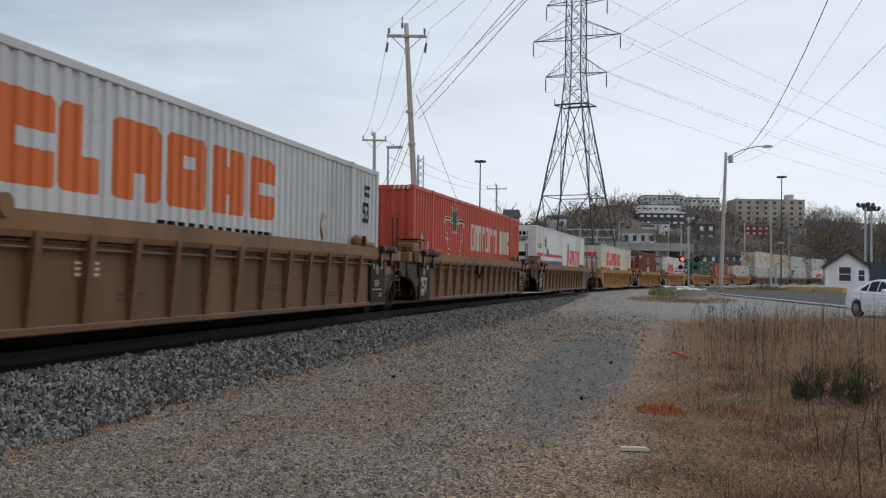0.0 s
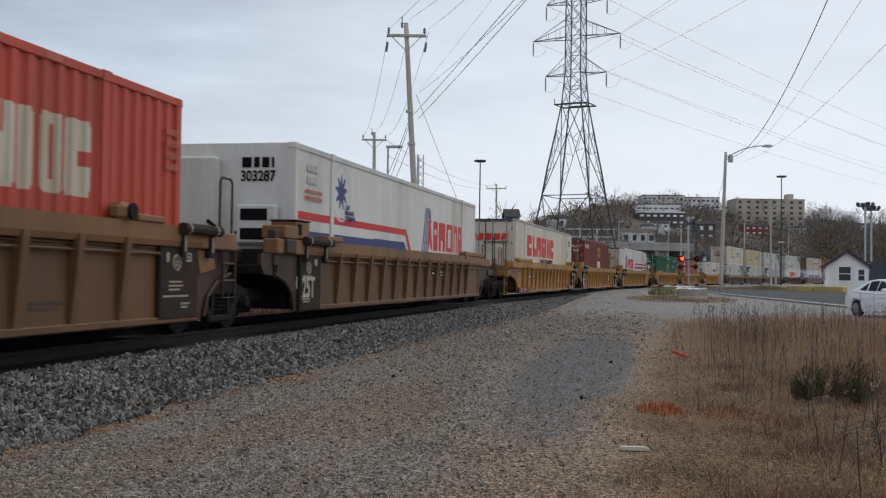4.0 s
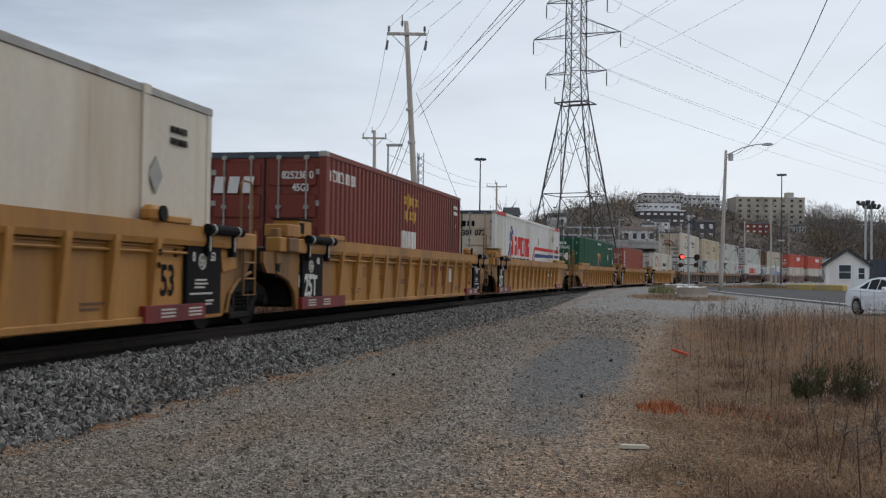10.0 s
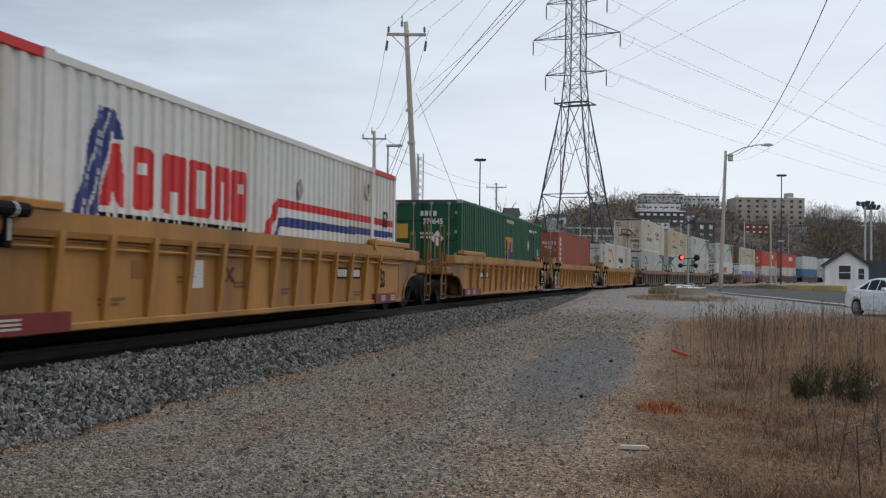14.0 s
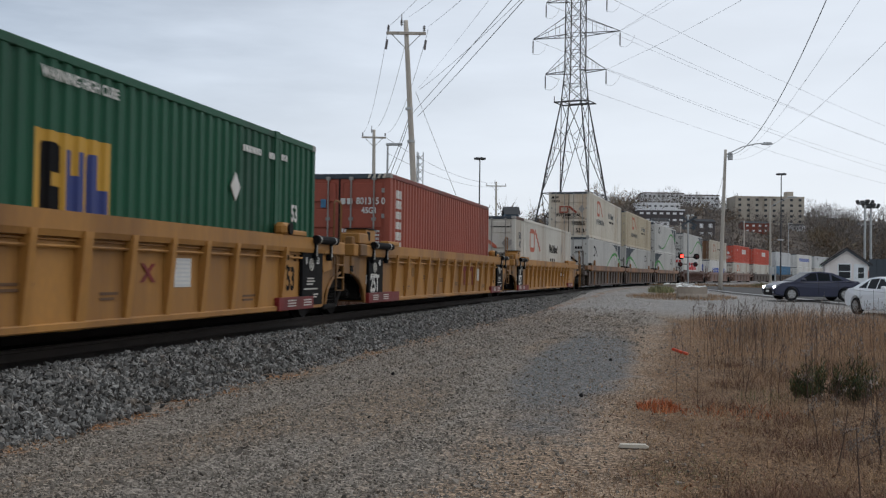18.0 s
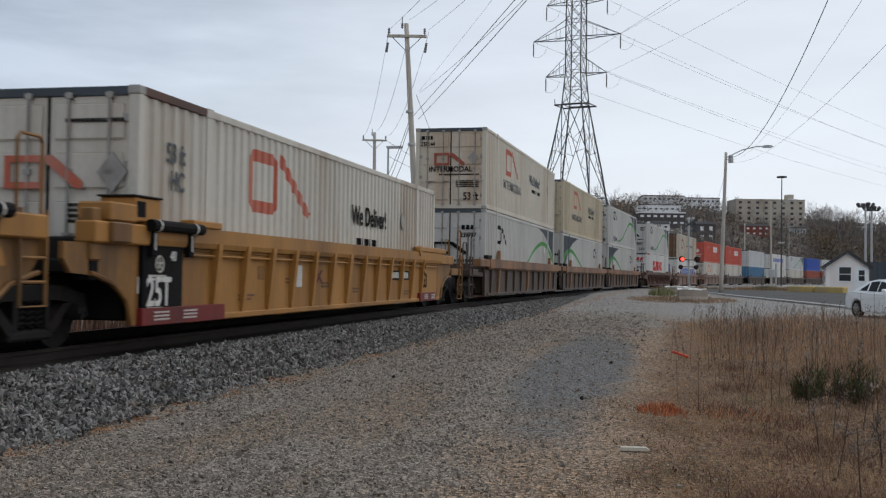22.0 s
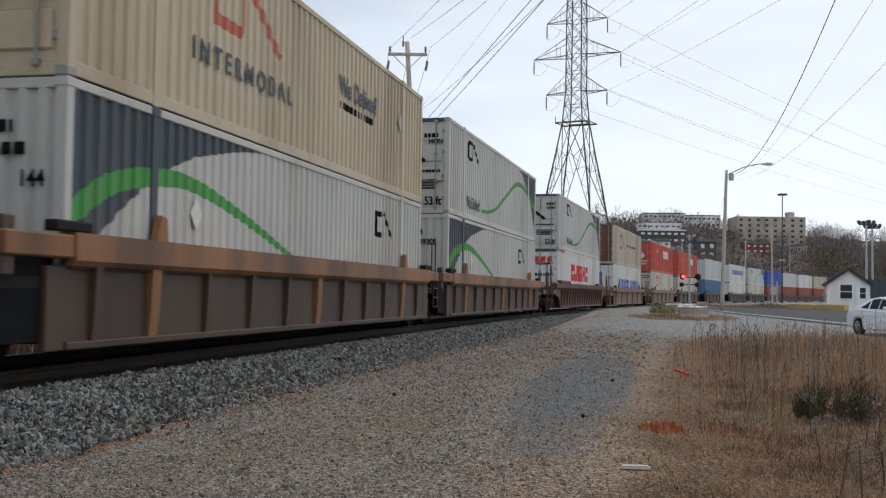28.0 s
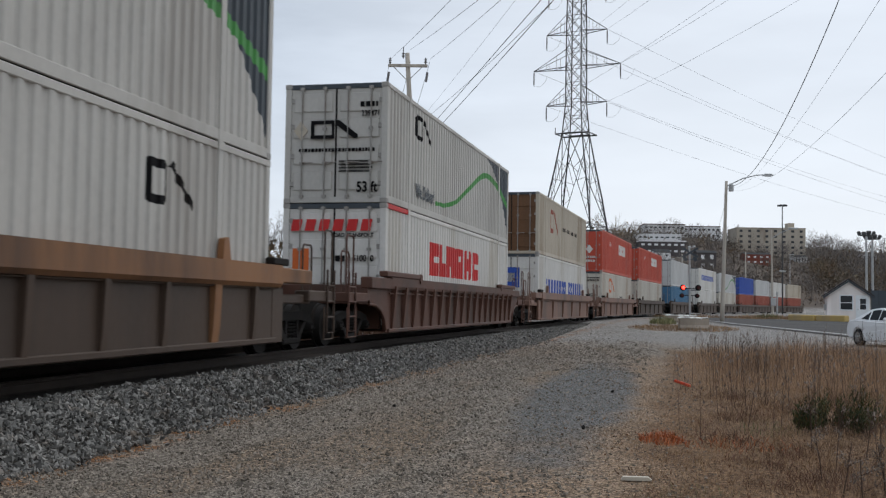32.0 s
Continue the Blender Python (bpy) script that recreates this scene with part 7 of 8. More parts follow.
def make_wires():
    lab = "thin dark overhead power wire"
    base = (-9.75, 42.55)
    for off, z, e in (((-.8, -.15), 11.6, (-4.1, 21.47, 7.85)), ((.0, 0), 12.0, (-3.54, 21.58, 7.86)), ((.8, .15), 11.6, (-3.07, 21.67, 7.87))):
        a = Vector((base[0] + off[0], base[1] + off[1], z))
        wire("overhead_wire", lab, a, a + 1.9 * (Vector(e) - a), .1, .0055)
    for a, e, sag, r in (((-9.3, 42.5, 9.0), (-2.75, 21.73, 7.87), .1, .003), ((-9.25, 42.5, 8.95), (-2.12, 21.85, 7.88), .28, .006), ((-9.55, 42.5, 7.95), (-2.19, 21.84, 7.88), .05, .009), ((-9.3, 42.5, 7.85), (-1.96, 21.88, 7.89), .1, .009)):
        wire("overhead_cable", "thick black overhead cable", a, Vector(a) + 1.5 * (Vector(e) - Vector(a)), sag, r)
    # down to the next pole
    for off, e in (((-.85, -.15), (-19.2, 70.3, 11.0)), ((.0, 0), (-18.4, 70.5, 11.3)), ((.8, .15), (-17.6, 70.7, 11.0))):
        wire("overhead_wire", lab, (base[0] + off[0], base[1] + off[1], 11.5), e, .9, .009)
    for z0, z1 in ((8.3, 7.5), (8.1, 6.7), (7.2, 6.3)):
        wire("overhead_cable", "thick black overhead cable", (-9.55, 42.6, z0), (-18.3, 70.5, z1 - .5), .5, .014)
    wire("guy_wire", "taut steel guy wire of the pole", (-9.45, 42.7, 8.9), (-6.6, 47.5, 0.2), 0, .01)
    wire("overhead_wire", lab, (-17.6, 70.6, 10.6), (-18.5, 134, 13.0), .9, .012)
    wire("overhead_wire", lab, (-17.6, 70.8, 9.6), (-18.0, 134, 12.6), .9, .012)
    # from the lamp pole over the camera's right
    wire("overhead_cable", "thick black overhead cable", (5.4, 73, 9.6), (5.27, 30.33, 10.22), 1.4, .015)
    wire("overhead_wire", lab, (5.45, 73, 9.5), (3.13, 14.76, 5.71), .8, .003)
    wire("overhead_wire", lab, (5.5, 73, 9.3), (4.39, 18.05, 5.91), .8, .004)
    wire("overhead_wire", lab, (5.2, 73, 8.8), (9.8, 180, 10.6), .9, .010)
    # conductors of the tower
    tw = Matrix(pose(-8.15, 121.5, .5, 0, 0, -17))
    for z, reach in ((24.15, 3.7), (28.4, 5.3), (32.5, 3.7)):
        for sg in (-1, 1):
            p = tw @ Vector((sg * reach, 0, z))
            wire("conductor", "thin dark high-voltage conductor wire", p, p + Vector((42, -112, 3)), 2.0, .011, "tower conductors")
            wire("conductor", "thin dark high-voltage conductor wire", p, p + Vector((158, 285, 3)), 5.0, .014, "tower conductors")


make_wires()


def crossing_signal():
    z = level(3.6, 93.5)
    ob = thing("crossing_signal", "steel mast with red flashers and bells", "crossing signal", pose(3.6, 93.5, z, 0, 0, 11))
    part("mast", Shape().tube((0, 0, 0), (-.05, 0, 6.1), .09, 12), "galv", ob)
    part("base", Shape().box(-.35, .35, -.35, .35, -.3, .25, .03), "galv", ob)
    M["lens_red"] = glow("lit_red_lens", (1.0, 0.03, 0.02), 7.0)
    M["lens_dark"] = glassy("dark_red_lens", (0.05, 0.006, 0.006), .2)
    for z1, y in ((2.55, -.18), (1.95, .18)):
        part("light_bar", Shape().tube((-.85, y, z1), (.85, y, z1), .035, 8), "ink", ob)
        for sg in (-1, 1):
            low = z1 < 2.2
            zc = z1 + (.06 if not low else -.02)
            head = part("flasher", Shape().tube((sg * .66, y - .02, zc), (sg * .66, y - .07, zc), .26 if not low else .2, 20).tube((sg * .66, y - .07, zc), (sg * .66, y - .3, zc), .15, 14, .16), "ink", ob)
            lit = sg < 0 and not low
            part("lens", Shape().tube((sg * .66, y - .31, zc), (sg * .66, y - .33, zc), .15, 16, .12), "lens_red" if lit else "lens_dark", head)
    part("cross_buck", Shape().prism([(-.75, 5.3), (-.6, 5.2), (.75, 6.0), (.6, 6.1)], 1, -.1, -.07).prism([(.75, 5.3), (.6, 5.2), (-.75, 6.0), (-.6, 6.1)], 1, -.06, -.03), "slate", ob)
    for sg in (-1, 1):
        part("upper_flasher", Shape().tube((sg * .42, -.1, 5.05), (sg * .42, -.2, 5.05), .15, 16).tube((sg * .42, .1, 5.15), (sg * .42, .2, 5.15), .14, 16), "slate", ob)
    part("upper_bar", Shape().tube((-.6, 0, 5.05), (.6, 0, 5.05), .04, 8), "slate", ob)
    part("bell", Shape().tube((-.05, 0, 6.1), (-.05, 0, 6.22), .17, 14, .1).tube((.35, 0, 6.12), (.35, 0, 6.26), .15, 12, .08).tube((-.05, 0, 6.06), (.35, 0, 6.1), .03, 6), "galv", ob)


crossing_signal()


def make_barriers():
    M["lime"] = paint("whitewashed", (0.8, 0.8, 0.77), (0.5, 0.47, 0.42), .25)
    M["tan_block"] = paint("weathered_block", (0.33, 0.275, 0.22), (0.16, 0.13, 0.1), .4)
    for px, d, w, h, turn in ((1205, 67, 1.9, .42, 6), (1226, 55, 1.5, .6, 10)):
        x, y = spot(px, d)
        b = thing("jersey_barrier", "weathered concrete barrier with broken white top", "barrier", pose(x, y, level(x, y), 0, 0, turn), group="concrete barriers")
        part("body", Shape().prism([(-.34, 0), (-.34, .12), (-.24, .26), (-.2, h), (.2, h), (.24, .26), (.34, .12), (.34, 0)], 0, -w / 2, w / 2), "tan_block", b)
        for k in range(5):
            u = -w / 2 - .04 + k * w / 5
            part("broken_cap", Shape().prism([(0, .0), (w / 5 * .94, .0), (w / 5 * .8, .06), (.06, .05)], 1, -.23, .21), "lime", b, at=pose(u, .02 * (k % 3), h + .006 + .012 * (k % 2), (3, -4, 2, 5, -3)[k], (-5, 3, -3, 6, -4)[k], (4, -7, 9, -3, 6)[k]))
    M["kerb_yellow"] = paint("faded_yellow", (0.5, 0.36, 0.13), (0.35, 0.29, 0.2), .45)
    for x, y, ln, turn in ((11.9, 86.0, 2.6, -50), (13.7, 83.9, 2.6, -48)):
        k = thing("concrete_block", "faded yellow concrete kerb block", "kerb block", pose(x, y, level(x, y) - .02, 0, 0, turn), group="yellow kerb blocks")
        part("block", Shape().box(-ln / 2, ln / 2, -.3, .3, 0, .5, .06), "kerb_yellow", k)


make_barriers()


def make_hut():
    z = level(16.6, 92) - .05
    hut = thing("gate_hut", "small pale hut with dark pitched roof", "hut", pose(16.1, 91.5, z, 0, 0, -7))
    M["siding"] = paint("pale_siding", (0.84, 0.79, 0.76), (0.58, 0.53, 0.5), .25)
    M["shingle"] = material("dark_shingles", (0.05, 0.045, 0.045), .9, 0, .3, 2, 20, .3)
    M["door_white"] = paint("white_door", (0.8, 0.83, 0.85), (0.5, 0.5, 0.5), .15)
    w, d, h, r = 1.62, 2.0, 2.35, 1.0
    f = -d
    wall = Shape().prism([(-w, 0), (w, 0), (w, h), (0, h + r), (-w, h)], 1, f, f + .12)
    front = part("front_wall", wall, "siding", hut)
    part("back_wall", Shape().prism([(-w, 0), (w, 0), (w, h), (0, h + r), (-w, h)], 1, d - .12, d), "siding", hut)
    for sg in (-1, 1):
        part("side_wall", Shape().box(min(sg * w, sg * (w - .12)), max(sg * w, sg * (w - .12)), f + .12, d - .12, 0, h), "siding", hut)
        part("roof_slope", Shape().prism([(0, h + r + .14), (sg * (w + .3), h - .22), (sg * (w + .3), h - .34), (0, h + r + .0)], 1, f - .3, d + .3), "shingle", hut)
        part("barge_board", Shape().prism([(0, h + r - .02), (sg * (w + .3), h - .36), (sg * (w + .3), h - .5), (0, h + r - .16)], 1, f - .3, f - .24), "slate", hut)
    for i in range(15):
        zz = .12 + i * .16
        if zz < h:
            part("clapboard", lambda: Shape().prism([(f - .002, 0), (f - .016, 0), (f - .002, .14)], 0, -w, w), "siding", front, at=(0, 0, zz), key=("clap",))
    win = part("window", Shape().box(-.62, .3, f - .05, f - .03, .95, 2.1), glassy("hut_glass"), hut)
    for a in ((-.68, -.6, .9, 2.16), (.28, .36, .9, 2.16), (-.6, .28, .9, .98), (-.6, .28, 2.08, 2.16), (-.6, .28, 1.5, 1.55)):
        part("window_frame", Shape().box(a[0], a[1], f - .08, f - .02, a[2], a[3], .008), "door_white", win)
    door = part("door", Shape().box(.62, 1.48, f - .06, f - .01, 0.05, 2.05, .01), "door_white", hut)
    pane = part("door_pane", Shape().box(.86, 1.3, f - .075, f - .061, 1.0, 1.85), glassy("door_glass"), door)
    for a in ((.84, 1.32, 1.4, 1.44), (.82, .86, 1.0, 1.85), (1.3, 1.34, 1.0, 1.85)):
        part("glazing_bar", Shape().box(a[0], a[1], f - .09, f - .07, a[2], a[3]), "door_white", pane)
    part("handle", Shape().tube((.7, f - .06, 1.0), (.7, f - .12, 1.0), .03, 8), "shine", door)
    part("door_frame", Shape().box(.54, .61, f - .08, f, 0, 2.12).box(1.49, 1.55, f - .08, f, 0, 2.12).box(.61, 1.49, f - .08, f, 2.06, 2.12), "door_white", hut)
    part("meter_box", Shape().box(-w - .2, -w, -.6, -.2, .9, 1.4, .02).tube((-w - .1, -.4, 1.4), (-w - .1, -.4, 2.5), .03, 6), "galv", hut)
    part("step", Shape().box(.5, 1.6, f - .6, f - .1, -.05, .1, .02), "concrete", hut)


make_hut()


def flood_masts():
    for x, y, h in ((19.75, 102.6, 7.8), (20.35, 103.0, 7.5)):
        m = thing("floodlight_mast", "grey steel mast with a cluster of floodlights", "light mast", pose(x, y, level(x, y), 0, 0, 8), group="floodlight masts")
        part("mast", Shape().tube((0, 0, 0), (0, 0, h), .12, 12, .09), "galv", m)
        part("head_frame", Shape().box(-.7, .7, -.06, .06, h - .1, h + .02, .01).box(-.06, .06, -.6, .6, h - .1, h + .02, .01), "tower", m)
        for k in range(4):
            a = k * 1.57
            part("floodlight", Shape().box(-.2, .2, -.2, .0, -.05, .3, .04).box(-.16, .16, -.24, -.2, .0, .25), "tower", m, at=pose(.5 * math.cos(a), .5 * math.sin(a), h + .1, 25, 0, math.degrees(a) + 90))
    for x, y, h, r in ((-22.6, 143.8, 16.6, .13), (21.9, 182, 17.9, .13)):
        m = thing("tall_light_mast", "slim dark mast with a ring of lamps", "light mast", pose(x, y, level(x, y)), group="tall yard masts")
        part("mast", Shape().tube((0, 0, 0), (0, 0, h), r, 10, r * .6), "tower", m)
        part("lamp_ring", Shape().tube((0, 0, h), (0, 0, h + .25), .45, 12, .3), "tower", m)
        for k in range(6):
            part("lamp", lambda: Shape().box(-.2, .2, -.2, .2, -.14, .14, .04), "tower", m, at=(.6 * math.cos(k * 1.05), .6 * math.sin(k * 1.05), h + .1), key=("yardlamp",))
        if x > 0:
            part("lower_lamp", Shape().box(-.5, .5, -.25, .25, 7.0, 7.25, .05), "galv", m)
    m = thing("lamp_standard", "wooden pole with a lamp arm and meter boxes", "street lamp", pose(12.4, 111, level(12.4, 111), 0, 0, 11))
    part("pole", Shape().tube((0, 0, 0), (-.1, 0, 8.9), .12, 12, .08), "pole", m)
    part("lamp_arm", Shape().bend([(-.1, 0, 8.0), (.8, -.1, 8.6), (1.8, -.2, 9.0)], .04, 6), "galv", m)
    part("lamp_head", Shape().box(1.6, 2.5, -.35, -.05, 8.95, 9.12, .04), "galv", m)
    part("meter_box", Shape().box(-.25, .25, -.35, -.12, 1.2, 2.0, .03), "galv", m)
    part("second_post", Shape().tube((.5, .1, 0), (.5, .1, 2.6), .09, 8), "galv", m)
    for x, y, h in ((33, 260, 14.0), (-15.6, 62.8, 9.1), (-4.8, 190, 10.5), (3.5, 175, 9)):
        m = thing("small_lamp", "slim grey post with a small lamp", "street lamp", pose(x, y, level(x, y) - .3), group="small yard lamps")
        part("post", Shape().tube((0, 0, 0), (0, 0, h), .09, 8, .06), "galv", m)
        part("lamp_head", Shape().box(-.1, .9, -.14, .14, h - .05, h + .1, .03), "galv", m)
    # lattice mast far behind the main pole
    s = thing("lattice_mast", "thin lattice radio mast far off", "mast", pose(*spot(741, 100), .4))
    q = Shape()
    for a in range(3):
        c, d = .35 * math.cos(a * 2.09), .35 * math.sin(a * 2.09)
        q.tube((c, d, 0), (c, d, 12.4), .05, 4)
    for k in range(18):
        for a in range(3):
            p0 = (.35 * math.cos(a * 2.09), .35 * math.sin(a * 2.09), k * .68)
            p1 = (.35 * math.cos(a * 2.09 + 2.09), .35 * math.sin(a * 2.09 + 2.09), k * .68 + .6)
            q.tube(p0, p1, .035, 4)
    part("lattice", q, "galv", s)


flood_masts()


# ---- cars ----
def sedan(name, label, body):
    """A four-door saloon; it faces +x and stands at its middle."""
    car = thing(name, label, "car")
    # lower body
    low = [(-2.22, .35), (-2.27, .62), (-2.2, .86), (-2.05, .98), (-1.55, 1.02), (-.6, .97), (.5, .95), (1.12, .97), (1.75, .88), (2.1, .74), (2.24, .55), (2.22, .3)]
    arch = lambda c: [(c + .36 * math.cos(a), .32 + .36 * math.sin(a)) for a in [i * math.pi / 8 for i in range(9)]]
    pts = low + [(1.75, .2)] + [p for p in arch(1.36)] + [(.95, .2), (-.95, .2)] + [p for p in arch(-1.34)] + [(-1.75, .24)]

    def shell(poly, w0, w1, c):
        bm = bmesh.new()
        a = [bm.verts.new((x, -w0, z)) for x, z in poly]
        bm.faces.new(a)
        r = bmesh.ops.extrude_face_region(bm, geom=list(bm.faces))
        for v in r["geom"]:
            if isinstance(v, bmesh.types.BMVert):
                v.co.y = w1
        bmesh.ops.recalc_face_normals(bm, faces=bm.faces)
        for v in bm.verts:
            u = max(0, v.co.z - .75)
            v.co.y *= 1 - .08 * u - .05 * max(0, abs(v.co.x) - 1.5)
        sharp = [e for e in bm.edges if len(e.link_faces) == 2 and e.calc_face_angle(0) > 1.2]
        bmesh.ops.bevel(bm, geom=sharp, offset=c, segments=3, affect="EDGES")
        s = Shape()
        bm.verts.index_update()
        s.add([v.co for v in bm.verts], [[v.index for v in f.verts] for f in bm.faces])
        bm.free()
        return s
    b = part("body", shell(pts, .88, .88, .05), body, car)
    cab = [(-1.75, 1.0), (-.78, 1.39), (-.2, 1.45), (.35, 1.41), (1.2, .96), (.5, .93), (-.6, .95)]
    s = Shape()
    n = len(cab)
    v = [(x, -(.80 - .22 * max(0, z - .95) / .5), z) for x, z in cab] + [(x, .80 - .22 * max(0, z - .95) / .5, z) for x, z in cab]
    s.add(v, [tuple(range(n)), tuple(range(2 * n - 1, n - 1, -1))] + [(i, (i + 1) % n, n + (i + 1) % n, n + i) for i in range(n)])
    part("cabin", s, body, car)
    g = glassy(name + "_glass", (.012, .014, .016), .12)
    g.node_tree.nodes["Principled BSDF"].inputs["Specular IOR Level"].default_value = .05
    for sg in (-1, 1):
        for poly in ([(-.62, 1.0), (-.62, 1.34), (-.25, 1.38), (-.02, 1.38), (-.02, .99)], [(.04, .99), (.04, 1.37), (.32, 1.35), (.9, .99)], [(-1.28, 1.02), (-.72, 1.31), (-.72, 1.0)]):
            q = Shape()
            vv = [(x, sg * (.806 - .22 * max(0, z - .95) / .5), z) for x, z in poly]
            q.add(vv + [(x, y - sg * .02, z) for x, y, z in vv], [tuple(range(len(poly))), tuple(range(len(poly), 2 * len(poly)))] + [(i, (i + 1) % len(poly), len(poly) + (i + 1) % len(poly), len(poly) + i) for i in range(len(poly))])
            part("side_window", q, g, car)
        part("mirror", Shape().box(.68, .86, min(sg * .86, sg * 1.0), max(sg * .86, sg * 1.0), .98, 1.1, .03), body, car)
        part("headlight", Shape().prism([(1.95, .62), (2.2, .58), (2.17, .70), (1.9, .76), (1.8, .74)], 1, min(sg * .58, sg * .84), max(sg * .58, sg * .84)), "lamp_glass", car)
        if body == "car_navy":
            part("lit_lamp", Shape().tube((2.1, sg * .72, .66), (2.215, sg * .72, .645), .07, 14, .055), "lamp_lit", car)
        part("fog_lamp", Shape().tube((2.15, sg * .68, .4), (2.235, sg * .68, .4), .06, 12), "lamp_glass", car)
        part("tail_light", Shape().box(-2.285, -2.2, min(sg * .5, sg * .76), max(sg * .5, sg * .76), .72, .9, .02), "patch", car)
        part("door_seam", Shape().box(-.0, .012, min(sg * .884, sg * .888), max(sg * .884, sg * .888), .3, .96).box(-.98, -.968, min(sg * .884, sg * .888), max(sg * .884, sg * .888), .55, .96), "dark", car)
        part("door_handle", Shape().box(-.2, -.04, min(sg * .885, sg * .905), max(sg * .885, sg * .905), .8, .83, .005), body, car)
    part("windscreen", Shape().add([(.40, -.60, 1.392), (.40, .60, 1.392), (1.16, .74, .995), (1.16, -.74, .995), (.38, -.60, 1.37), (.38, .60, 1.37), (1.12, .74, .985), (1.12, -.74, .985)], [(0, 1, 2, 3), (4, 5, 6, 7), (0, 1, 5, 4), (2, 3, 7, 6), (0, 3, 7, 4), (1, 2, 6, 5)]), g, car)
    part("rear_window", Shape().add([(-.85, -.6, 1.372), (-.85, .6, 1.372), (-1.6, .7, 1.07), (-1.6, -.7, 1.07), (-.84, -.6, 1.35), (-.84, .6, 1.35), (-1.58, .7, 1.05), (-1.58, -.7, 1.05)], [(0, 1, 2, 3), (4, 5, 6, 7), (0, 1, 5, 4), (2, 3, 7, 6), (0, 3, 7, 4), (1, 2, 6, 5)]), g, car)
    part("grille", Shape().prism([(-.5, .56), (.5, .56), (.62, .34), (.45, .26), (-.45, .26), (-.62, .34)], 0, 2.2, 2.252), "dark", car)
    part("grille_bar", Shape().prism([(-.42, .62), (.42, .62), (.3, .57), (0, .55), (-.3, .57)], 0, 2.2, 2.256), "shine", car)
    part("number_plate", Shape().box(2.254, 2.266, -.2, .2, .4, .51), "white", car)
    part("number_plate", Shape().box(-2.285, -2.262, -.2, .2, .55, .67), "white", car)
    for x in (1.36, -1.34):
        for sg in (-1, 1):
            t = part("wheel", lambda: Shape().tube((0, -.1, 0), (0, .1, 0), .315, 24), "tyre", car, at=pose(x, sg * .78, .32, 0, 0, 0 if sg > 0 else 180), key=("tyre",))
            part("rim", lambda: Shape().tube((0, .1, 0), (0, .112, 0), .21, 16, .19), "shine", t, key=("rim",))
            for k in range(5):
                part("spoke", lambda: Shape().box(-.03, .03, .112, .125, .03, .2, .005), "galv", t, at=pose(0, 0, 0, 0, 72 * k, 0), key=("spoke",))
    return car


def car_paint(name, col):
    m = bpy.data.materials.new(name)
    m.use_nodes = True
    b = m.node_tree.nodes["Principled BSDF"]
    b.inputs["Base Color"].default_value, b.inputs["Roughness"].default_value, b.inputs["Metallic"].default_value = (*col, 1), .4, .1
    b.inputs["Coat Weight"].default_value, b.inputs["Coat Roughness"].default_value = .3, .12
    return m


M["car_white"], M["car_navy"] = car_paint("car_white", (.86, .87, .88)), car_paint("car_navy", (.010, .015, .046))
M["lamp_lit"], M["lamp_glass"] = glow("lit_headlight", (1, .95, .88), 25.0), glassy("headlight_glass", (.45, .47, .5), .1)
M["tyre"] = material("tyre_rubber", (.015, .015, .016), .85, 0, .3, 5, 30, .1)
parked = sedan("white_car", "clean white saloon car parked by the weeds", "car_white")
px, py = spot(1587, 39.5)
parked.matrix_basis = pose(px, py, level(px, py) + .005, 0, 0, -72)
blue_car = sedan("blue_car", "dark blue saloon car turning on the road", "car_navy")


# ---- the hillside ----
def rise(py, px, d):
    """Height of what stands at that row of the rest view, d metres ahead."""
    return EYE[2] + (441 + LENS * math.tan(radians(TILT)) + (px - 784) * math.sin(radians(ROLL)) - py) / LENS * d


